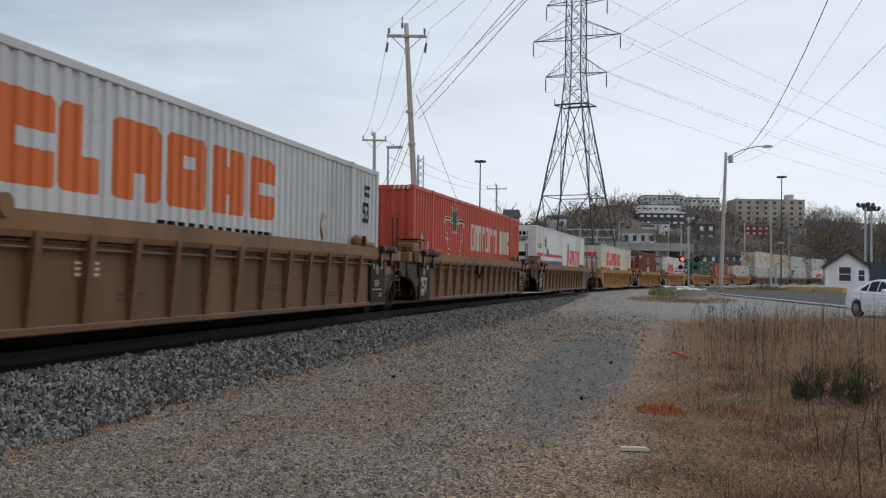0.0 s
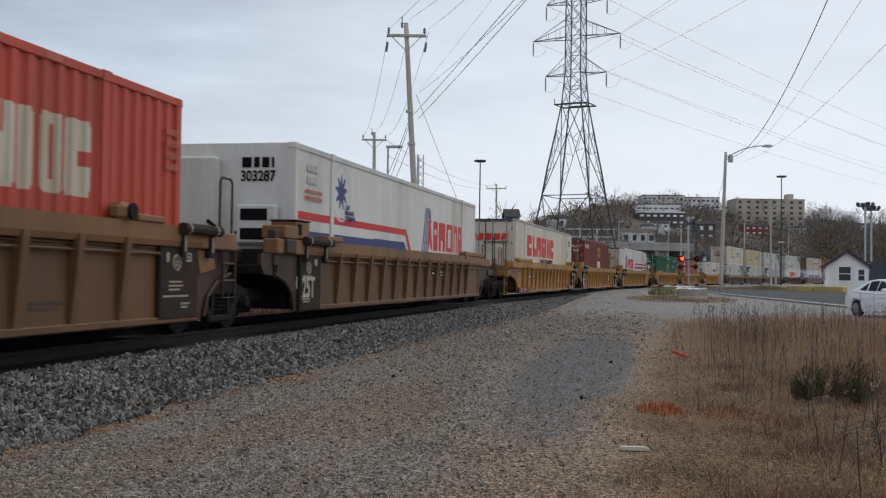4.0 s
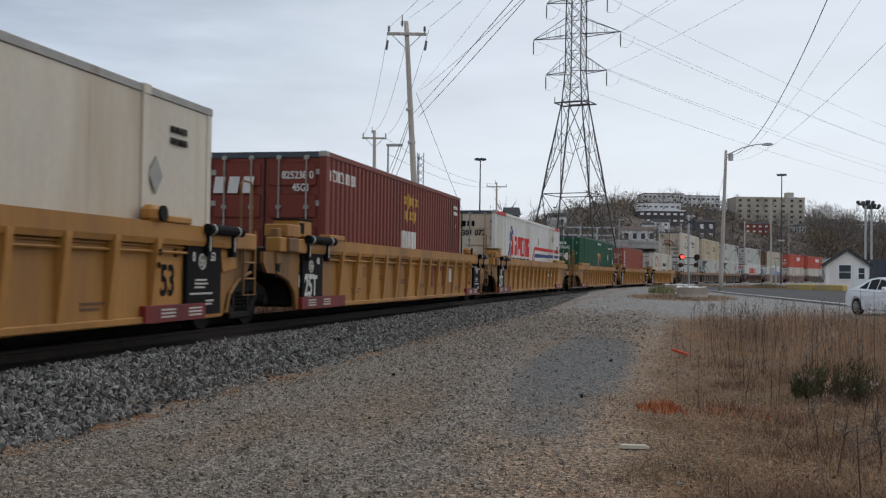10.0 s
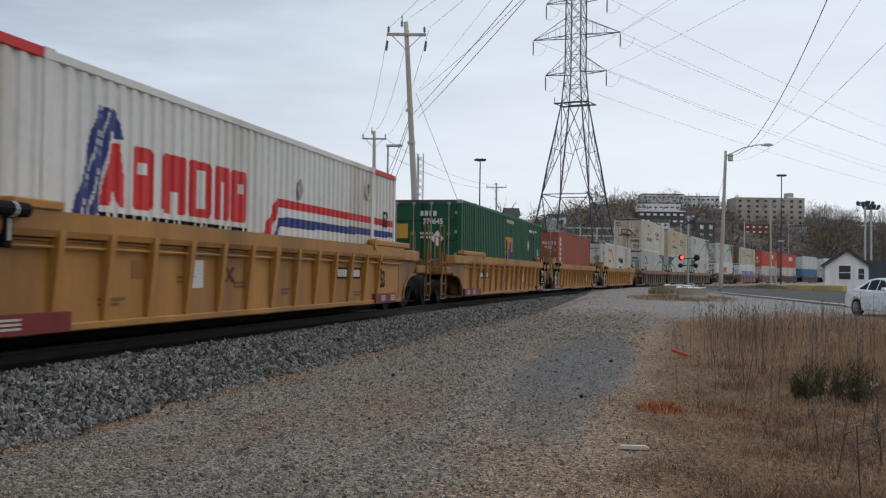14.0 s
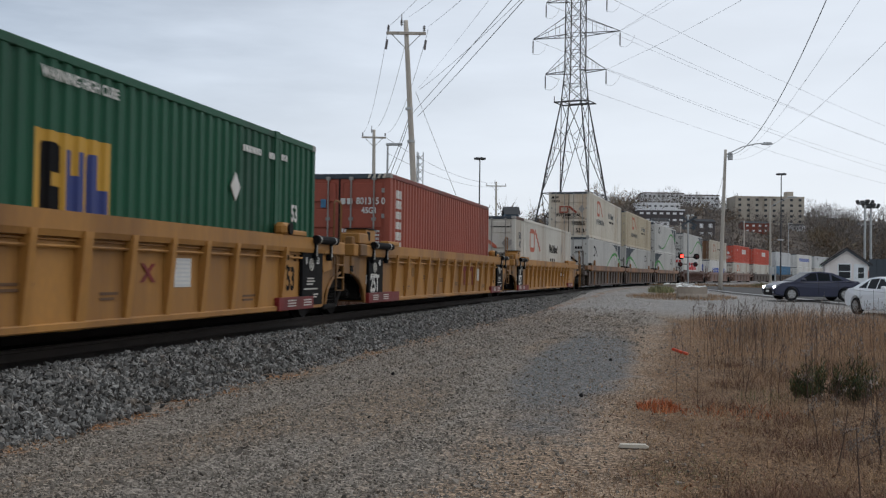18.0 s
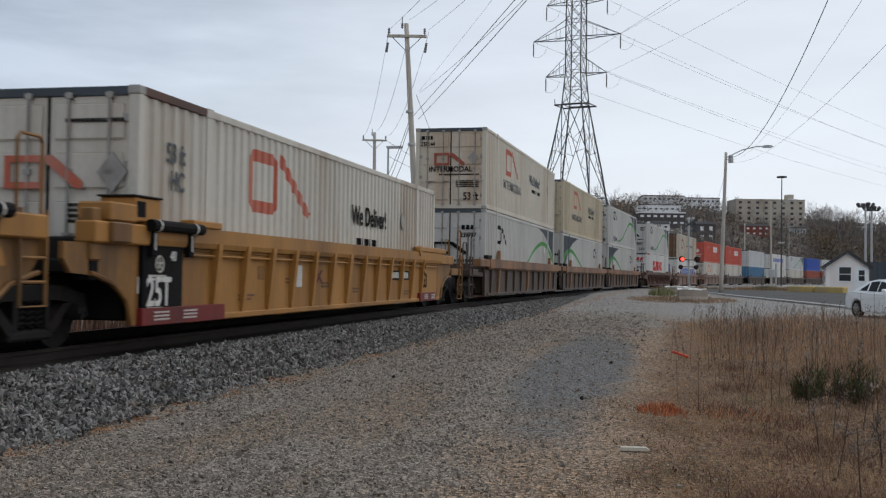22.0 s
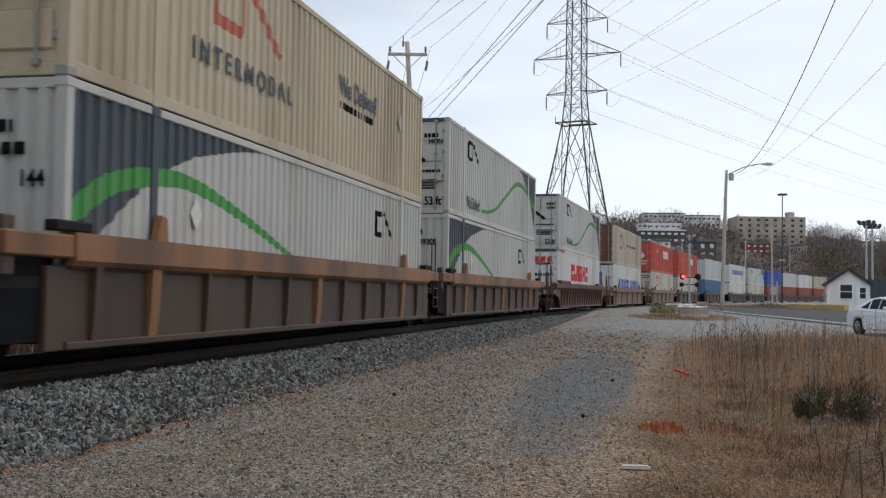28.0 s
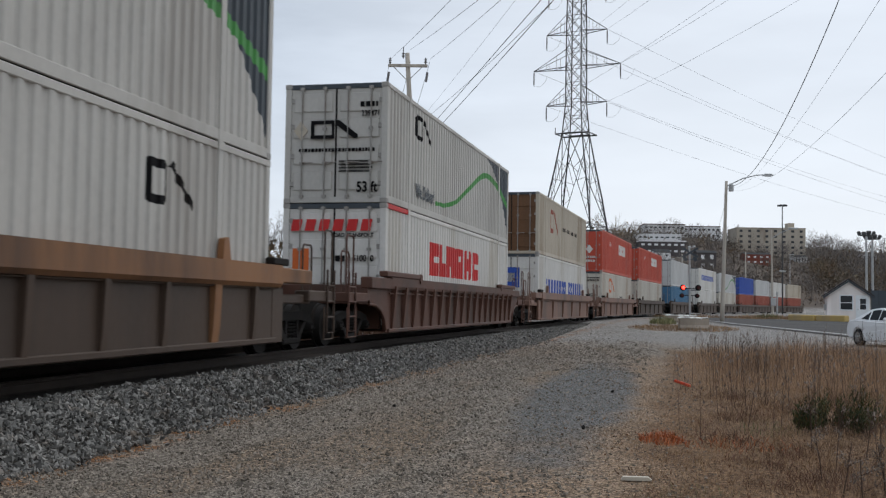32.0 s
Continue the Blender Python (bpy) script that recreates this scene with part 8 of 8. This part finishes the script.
def block_house(name, label, px0, px1, d, y_top, y_base, depth, wall, roof, floors, cols, win="glass_dim", roof_rise=0.0, kind="house", frame_mat="lime", win_w=.5, win_h=.5, eave=.3):
    """A far house or apartment block by its columns and rows, with its windows cut as recessed panes."""
    # set it where the hill has the height of its foot
    mid = (px0 + px1) / 2
    best = min((abs(level(*spot(mid, e)) - rise(y_base, mid, e)), e) for e in range(max(150, d - 160), d + 160, 4))
    if best[0] < 1.5:
        d = best[1]
    xa, ya = spot(px0, d)
    xb, yb = spot(px1, d)
    cx, cy = (xa + xb) / 2, (ya + yb) / 2
    w = math.hypot(xb - xa, yb - ya)
    turn = math.degrees(math.atan2(yb - ya, xb - xa))
    z0, z1 = rise(y_base, (px0 + px1) / 2, d), rise(y_top, (px0 + px1) / 2, d)
    ob = thing(name, label, kind, pose(cx, cy, z0, 0, 0, turn), group="houses on the hillside")
    h = z1 - z0
    foot = z0 - min(level(cx, cy), level(*spot(px0, d)), level(*spot(px1, d))) + 3
    hw = w / 2
    part("wall", Shape().box(-hw, hw, 0, depth, -foot, h - roof_rise), wall, ob)
    if roof_rise:
        part("roof", Shape().prism([(-eave, h - roof_rise - .05), (depth / 2, h), (depth + eave, h - roof_rise - .05), (depth / 2, h - .18 - .1 * roof_rise)], 0, -hw - eave, hw + eave), roof, ob)
        for x in (-hw, hw - .1):
            part("gable", Shape().prism([(0, h - roof_rise), (depth, h - roof_rise), (depth / 2, h - .2)], 0, x, x + .1), wall, ob)
    else:
        part("parapet", Shape().box(-hw - .15, hw + .15, -.15, depth + .15, h - .1, h + .35), roof, ob)
    fh = (h - roof_rise) / floors
    cw = w / cols
    for j in range(floors):
        for i in range(cols):
            x, z = -hw + (i + .5) * cw, (j + .5) * fh
            wn = part("window", lambda: Shape().box(-cw * win_w / 2, cw * win_w / 2, -.06, .02, -fh * win_h / 2, fh * win_h / 2), win, ob, at=(x, 0, z), key=("win", name, px0))
    return ob


def make_town():
    M["glass_dim"] = glassy("dim_window", (.03, .034, .04), .2)
    M["apartment"] = material("buff_brick", (.42, .37, .305), .9, 0, .15, .3, 8, .05, (.2, .16, .12), .2)
    M["pale_wall"] = material("pale_render", (.68, .67, .66), .9, 0, .12, .2, 6, .05, (.3, .29, .28), .3)
    M["dark_wall"] = material("dark_brick", (.085, .075, .075), .9, 0, .2, .3, 8, .05)
    M["brown_roof"] = material("brown_roof", (.12, .09, .08), .9, 0, .2, .4, 8, .05)
    M["dark_roof"] = material("dark_roof", (.04, .042, .045), .9, 0, .2, .4, 8, .05)
    M["brick"] = material("red_brick", (.22, .06, .04), .9, 0, .2, .4, 8, .05)
    M["teal"] = material("blue_grey_siding", (.05, .085, .12), .8, 0, .15, .4, 8, .05)
    M["white_wall"] = material("white_siding", (.78, .78, .78), .8, 0, .08, .4, 8, .05)
    # long stepped school-like block on the crest
    block_house("apartment_block", "long low block with brown roof band on the crest", 1138, 1210, 470, 347, 368, 14, "pale_wall", "brown_roof", 2, 9, kind="building", win_h=.24)
    block_house("apartment_block", "long pale wing with brown roof band on the crest", 1208, 1273, 474, 351, 372, 14, "white_wall", "brown_roof", 2, 8, kind="building", win_h=.3)
    block_house("apartment_block", "stepped pale building below the crest", 1126, 1204, 440, 365, 384, 12, "white_wall", "white_wall", 2, 8, kind="building", win_h=.25)
    block_house("apartment_block", "dark lower storeys with white balconies", 1130, 1212, 425, 377, 400, 10, "dark_wall", "white_wall", 2, 7, win="white_wall", kind="building", win_w=.55, win_h=.3)
    big = block_house("apartment_building", "buff five-storey apartment block with a lift tower", 1302, 1424, 480, 354, 402, 16, "apartment", "apartment", 5, 8, kind="building", win_w=.34, win_h=.42)
    part("lift_tower", Shape().box(9.5, 12.6, 4, 9, 10, 16.2), "apartment", big)
    block_house("white_house", "white two-storey house with dark windows", 1157, 1185, 300, 390, 416, 7, "white_wall", "dark_roof", 2, 2, roof_rise=1.3, win_w=.3, win_h=.35)
    block_house("white_house", "low white house wing", 1140, 1158, 300, 397, 414, 6, "white_wall", "dark_roof", 1, 2, roof_rise=.9, win_w=.3, win_h=.35)
    block_house("bungalow", "pale bungalow with brown hipped roof", 1101, 1160, 235, 404, 432, 7, "pale_wall", "brown_roof", 1, 4, roof_rise=1.2, win_w=.45, win_h=.5)
    block_house("house", "dark house with bright white windows", 1234, 1266, 330, 392, 428, 8, "dark_wall", "dark_roof", 2, 2, win="white_wall", roof_rise=1.0, win_w=.4, win_h=.5)
    block_house("house", "blue-grey gabled house with white trim", 1240, 1270, 235, 443, 466, 7, "teal", "dark_roof", 1, 2, win="white_wall", roof_rise=1.3, win_w=.4, win_h=.6)
    block_house("house", "blue-grey house wing with white windows", 1268, 1318, 240, 446, 466, 6, "teal", "dark_roof", 1, 4, win="white_wall", roof_rise=1.0, win_w=.3, win_h=.5)
    block_house("brick_house", "red brick house with pale window bays", 1318, 1362, 400, 396, 418, 9, "brick", "dark_roof", 2, 4, win="white_wall", roof_rise=1.0, win_w=.4, win_h=.35)
    for k in range(6):
        block_house("row_house", "small pale row house on the slope", 1405 + k * 11, 1415 + k * 11, 420, 401 - k * .4, 415 - k * .3, 7, "white_wall" if k % 2 else "pale_wall", "dark_roof", 1, 2, roof_rise=1.0, win_w=.4, win_h=.5)
    block_house("house", "dark gabled house behind the train", 896, 918, 160, 368, 410, 8, "teal", "dark_roof", 2, 2, win="white_wall", roof_rise=1.4, win_w=.3, win_h=.35)
    block_house("house", "pale house among the trees", 972, 1002, 200, 380, 420, 8, "pale_wall", "dark_roof", 2, 2, roof_rise=1.2, win_w=.35, win_h=.4)
    block_house("house", "pale house low on the slope", 1525, 1550, 420, 398, 412, 9, "pale_wall", "dark_roof", 1, 3, roof_rise=.8)
    # concrete overpass behind the curve
    z1, z0 = rise(431, 1130, 215), rise(443, 1130, 215)
    ob = thing("overpass", "long grey concrete overpass behind the train", "bridge")
    xa, ya = spot(1050, 215)
    xb, yb = spot(1228, 222)
    turn = math.atan2(yb - ya, xb - xa)
    ln = math.hypot(xb - xa, yb - ya)
    ob.matrix_basis = pose(xa, ya, 0, 0, 0, math.degrees(turn))
    part("deck", Shape().box(0, ln, 0, 8, z0, z1 - .3, .05), "concrete", ob)
    part("parapet", Shape().box(0, ln, -.1, .15, z1 - .28, z1 + .3, .03), "concrete", ob)
    for i in range(4):
        part("pier", Shape().box(-.5, .5, .6, 7, -1, z0), "concrete", ob, at=(1.5 + i * (ln - 3) / 3, 0, 0))
    part("abutment", Shape().box(0, ln * .55, 8.2, 8.8, 0, z0 + .2), "dark_wall", ob)
    # substation frame behind the tower's foot
    fr = thing("substation_frame", "pale steel substation frame with a box", "substation", pose(*spot(1020, 165), .5, 0, 0, 8))
    for i in range(4):
        part("post", Shape().box(-.12, .12, -.12, .12, 0, 9.3 - .4 * i), "galv", fr, at=(-2 + 2.6 * i, 0, 0))
    for z in (5.6, 7.2, 8.4):
        part("beam", Shape().box(-2, 6, -.1, .1, z - .1, z + .1), "galv", fr)
    part("tank", Shape().box(-4.6, -2.8, -.8, .8, 4, 9.6, .1), "concrete", fr)
    # yard fence beside the hut
    fe = thing("yard_fence", "blue-grey slatted steel fence behind the hut", "fence")
    for i in range(22):
        x, y = 19.2 + i * .62, 96.2 + i * .12
        part("fence_panel", lambda: Shape().box(-.3, .3, -.02, .02, 0, 2.6).box(-.32, -.28, -.05, .05, 0, 2.7), "slate", fe, at=pose(x, y, level(x, y), 0, 0, 11), key=("fence",))


make_town()


# ---- trees ----
M["bark"] = material("bare_bark", (.055, .044, .036), .95, 0, .3, 3, 30, .3)
# twigs and brush are paler and greyer: the hill's haze put into the colour
M["twig"] = leafy("bare_twigs", [(.085, .075, .069), (.155, .135, .122), (.115, .1, .09), (.19, .155, .13)], clump=.03)
M["brush"] = leafy("brown_brush", [(.085, .07, .06), (.135, .105, .084), (.16, .118, .085), (.105, .09, .075)], clump=.04)

M["autumn"] = leafy("autumn_leaves", [(.075, .06, .042), (.14, .095, .055), (.1, .088, .05), (.165, .1, .055), (.085, .066, .045)], clump=.06)


def bare_tree(label, x, y, h, seed, crown=1.0, leaves=False):
    """A leafless tree: trunk and limbs that fork down to fine twigs."""
    rng = random.Random(seed)
    ob = thing("bare_tree", label, "tree", pose(x, y, level(x, y) - .1), group="bare trees behind the track")
    trunk, limbs, twigs = Shape(), Shape(), Shape()
    base = h * .24
    trunk.tube((0, 0, 0), (0, 0, base), h * .022, 8, h * .016)

    def grow(p, d, ln, r, depth):
        q = p + d * ln
        bend = p + d * ln * .5 + Vector((rng.gauss(0, .05), rng.gauss(0, .05), rng.gauss(0, .03))) * ln
        sh = limbs if depth < 3 else twigs
        sh.tube(p, bend, r, 5 if depth < 3 else 3, r * .85)
        sh.tube(bend, q, r * .85, 5 if depth < 3 else 3, r * .6)
        if depth >= 7:
            for k in range(3):
                e = q + (d + Vector((rng.gauss(0, .6), rng.gauss(0, .6), rng.gauss(.1, .5)))).normalized() * ln * .9
                o = Vector((rng.gauss(0, 1), rng.gauss(0, 1), 0)).normalized() * .006
                twigs.add([q - o, q + o, e], [(0, 1, 2)])
            return
        for k in range(3 if depth < 4 else 2 + (rng.random() < .5)):
            a = Vector((rng.gauss(0, .55) * crown, rng.gauss(0, .55) * crown, rng.gauss(.12, .3)))
            grow(q if k else bend.lerp(q, .6), (d + a).normalized(), ln * rng.uniform(.6, .8), r * .59, depth + 1)
    for k in range(4):
        a = k * 1.57 + rng.uniform(-.4, .4)
        grow(Vector((0, 0, base * rng.uniform(.8, 1))), Vector((.5 * crown * math.cos(a), .5 * crown * math.sin(a), .9)).normalized(), h * .2, h * .010, 1)
    part("trunk", trunk, "bark", ob)
    part("branchwork", limbs, "bark", ob)
    tagged(part("crown", twigs, "twig", ob), kind="stuff")
    return ob


def make_trees():
    for i, (px, d, h) in enumerate(((8, 62, 9.6), (62, 64, 9.2), (168, 60, 11.6), (226, 66, 10.4), (330, 70, 9.0), (-60, 58, 9.0), (500, 72, 9.0), (430, 75, 8.5))):
        x, y = spot(px, d)
        bare_tree("bare spreading tree with fine dark twigs", x, y, h, 20 + i, 1.15)
    # slim saplings close behind the track
    sap = thing("sapling", "thin bare saplings with a few last leaves", "tree", pose(*spot(222, 26), 0))
    for k in range(3):
        part("stem", Shape().bend([(k * .25, 0, 0), (k * .25 + .05, 0, 3), (k * .3 + .15 * k, 0, 4.9 + .25 * k)], .012, 5), "bark", sap)
    q = Shape()
    rng = random.Random(4)
    for k in range(40):
        a = Vector((rng.choice((.1, .35, .75)) + rng.gauss(0, .08), rng.gauss(0, .08), rng.uniform(3.9, 5.4)))
        q.add([a, a + Vector((.05, 0, .02)), a + Vector((.03, .02, .08))], [(0, 1, 2)])
    tagged(part("leaves", q, "shrub", sap), kind="stuff")
    for i, (px, d, h) in enumerate(((1452, 455, 17), (1545, 470, 10), (845, 170, 8), (870, 175, 7.5))):
        x, y = spot(px, d)
        bare_tree("large bare tree on the crest" if i == 0 else "bare distant tree beyond the track", x, y, h, 50 + i, 1.3)


make_trees()


def make_woods():
    """Bare woods and brush over the hill, far off."""
    rng = np.random.default_rng(3)
    wood, brush = Shape(), Shape()

    def tree(sh, x, y, z, h, n):
        r = h * .32
        sh.tube((x, y, z - 1), (x, y, z + h * .6), h * .02, 3, h * .008)
        c = np.array([x, y, z + h * .62])
        d = rng.normal(size=(n, 3))
        d /= np.linalg.norm(d, axis=1)[:, None]
        rad = rng.random((n, 1)) ** .45
        p = c + d * rad * np.array([r, r, h * .42])
        e = (d * .8 + np.array([0, 0, .5]) + rng.normal(0, .35, (n, 3))) * h * .19
        side = rng.normal(0, 1, (n, 3)) * h * .0065
        for a, b, s in zip(p, p + e, side):
            sh.add([a - s, a + s, b], [(0, 1, 2)])
    def clear(px, d, row):
        # the fronts of the buildings stay free
        return any(a < px < b and d < dd and row < yb + 12 for a, b, dd, yb in ((1122, 1278, 425, 404), (1298, 1428, 478, 404), (1098, 1192, 310, 436), (1230, 1272, 330, 430), (1316, 1364, 400, 420), (1402, 1474, 420, 417), (1522, 1552, 420, 414)))

    def row_of(px, d, z):
        return 441 + 46.8 + (px - 784) * .01437 - (z - 1.41) / d * LENS
    n = 0
    while n < 1350:
        px, d = rng.uniform(860, 1640), rng.uniform(175, 640) if rng.random() < .9 else rng.uniform(500, 700)
        x, y = spot(px, d)
        z = level(x, y)
        out = math.hypot(x - CENTRE_X, y) - RADIUS
        if out < 24 or z < 3.5:
            continue
        if clear(px, d, row_of(px, d, z)) and rng.random() < .985:
            continue
        n += 1
        big = d > 380 and rng.random() < .6
        low = .62 if px < 1145 else .85 if px < 1430 else 1.0
        tree(wood, x, y, z, low * (rng.uniform(6, 10) if big else rng.uniform(4, 8)), 64)
    for k in range(150):
        px, d = rng.uniform(1432, 1620), rng.uniform(430, 540)
        x, y = spot(px, d)
        if not clear(px, d, row_of(px, d, level(x, y))):
            tree(wood, x, y, level(x, y), rng.uniform(8, 12), 70)
    for k in range(2600):
        px, d = rng.uniform(860, 1640), rng.uniform(190, 560)
        x, y = spot(px, d)
        z = level(x, y)
        if math.hypot(x - CENTRE_X, y) - RADIUS < 20 or z < 2:
            continue
        if clear(px, d, row_of(px, d, z) - 8):
            continue
        h = rng.uniform(1.2, 2.6)
        m = 12
        d3 = rng.normal(size=(m, 3))
        p = np.array([x, y, z + h * .4]) + d3 * np.array([h * .7, h * .7, h * .25])
        for a in p:
            s = rng.normal(0, .3, 3) * h
            t = rng.normal(0, .12, 3) * h
            brush.add([a - t, a + t, a + s * .8 + np.array([0, 0, h * .3])], [(0, 1, 2)])
    gold = Shape()
    for k in range(90):
        px, d = (rng.uniform(1440, 1600), rng.uniform(330, 500)) if k < 60 else (rng.uniform(870, 1600), rng.uniform(220, 520))
        x, y = spot(px, d)
        z = level(x, y)
        if z < 5 or clear(px, d, row_of(px, d, z + 4)):
            continue
        tree(gold, x, y, z, rng.uniform(6, 11), 90)
        c = np.array([x, y, z + rng.uniform(3, 5)])
        for a in c + rng.normal(size=(110, 3)) * np.array([2.1, 2.1, 2.0]):
            s, t = rng.normal(0, .35, 3), rng.normal(0, .35, 3)
            gold.add([a - s, a + s, a + t], [(0, 1, 2)])
    tagged(new("autumn_trees", gold.mesh("autumn_trees", "autumn")), "olive and orange autumn trees on the slope", "trees", kind="stuff")
    # brush and last leaves behind the track
    near = Shape()
    for k in range(420):
        px, d = rng.uniform(-120, 560), rng.uniform(52, 74)
        x, y = spot(px, d)
        z = level(x, y)
        h = rng.uniform(1.5, 4.2)
        for a in np.array([x, y, z + h * .5]) + rng.normal(size=(40, 3)) * np.array([.8, .8, h * .28]):
            s, t = rng.normal(0, .09, 3), rng.normal(0, .22, 3)
            near.add([a - s, a + s, a + t + np.array([0, 0, .25])], [(0, 1, 2)])
    for cx, top in ((168, 6.8), (226, 6.0), (62, 4.5)):
        x, y = spot(cx, 61)
        for a in np.array([x, y, top - 1.6]) + rng.normal(size=(500, 3)) * np.array([1.5, 1.5, 1.3]):
            s, t = rng.normal(0, .08, 3), rng.normal(0, .11, 3)
            near.add([a - s, a + s, a + t], [(0, 1, 2)])
    tagged(new("track_brush", near.mesh("track_brush", "autumn")), "brown leafy brush behind the railway", "brush", kind="stuff")
    tagged(new("bare_woods", wood.mesh("bare_woods", "twig")), "bare brown winter woods on the hill", "woods", kind="stuff")
    tagged(new("hill_brush", brush.mesh("hill_brush", "brush")), "low brown brush on the slope", "brush", kind="stuff")


make_woods()


# ---- litter ----
def make_litter():
    solid("wooden_slat", Shape().prism([(-.125, 0), (-.11, .028), (.09, .03), (.12, .012), (.118, 0)], 1, -.03, .03), "cream", "small weathered pale wooden slat on the gravel", "slat", pose(-.08, 8.8, .005, 0, 0, 5))
    M["cone_orange"] = material("orange_plastic", (.62, .07, .03), .6, 0, .2, 8, 40, .05)
    solid("marker_stake", Shape().box(-.16, .16, -.025, .025, -.022, .022, .006), "cone_orange", "fallen orange marker stake in the weeds", "stake", pose(.62, 19.4, .06, 0, 14, -30))
    for x, y, r in ((-.72, 12.4, .03), (-.55, 17.6, .04), (-2.6, 9.9, .02), (-3.4, 14.2, .03)):
        s = Shape()
        s.v = [tuple(r * (1 + .3 * math.sin(7 * k)) * c for c in p) for k, p in enumerate(ROCK_V)]
        s.f = [tuple(f) for f in ROCK_F]
        solid("dark_stone", s, "dark", "single dark stone on the gravel drive", "stone", pose(x, y, level(x, y) + r * .3, 20, 10, 40), group="dark stones")
    solid("timber_scrap", Shape().box(-.35, .35, -.05, .05, 0, .06, .01), "tie", "scrap of dark timber on the ballast", "timber", pose(-5.55, 17.9, .16, 0, -8, -12))


make_litter()


# ---- what moves ----
DRIVE = [(0, 2350, 76, 184), (12.5, 2350, 76, 184), (14.5, 1880, 69, 184), (15.5, 1690, 65.5, 184), (16.5, 1555, 62, 184), (17, 1505, 59, 186), (17.5, 1466, 56, 189), (18, 1438, 53, 194), (18.3, 1417, 51, 208),
         (18.6, 1398, 48.5, 226), (18.8, 1399, 46.5, 244), (19, 1406, 44.6, 264), (19.2, 1421, 43.6, 284), (19.4, 1435, 43.4, 304), (19.6, 1458, 43.6, 320), (19.8, 1481, 44, 331), (20, 1509, 44.6, 338), (20.2, 1537, 45.2, 342),
         (20.5, 1578, 46, 346), (21, 1652, 48, 350), (22, 1830, 52, 352), (23.5, 2250, 62, 358), (25, 2600, 72, 360), (32, 2600, 72, 360)]


def motions():
    times = [2.0 * i for i in range(17)]
    for ob, s, z in TRAIN:
        walk(ob, [(t, line(s - gone(t), 0, z)) for t in times])
    for wheel, y in WHEELS:
        walk(wheel, [(t, pose(0, y, 0.42, math.degrees(gone(t) / 0.42), 0, 0)) for t in [0.08 * i for i in range(401)]])
    rows = []
    for t, px, d, h in DRIVE:
        x, y = spot(px, d)
        rows.append((t, pose(x, y, level(x, y) + .035, 0, 0, h)))
    walk(blue_car, rows)


motions()
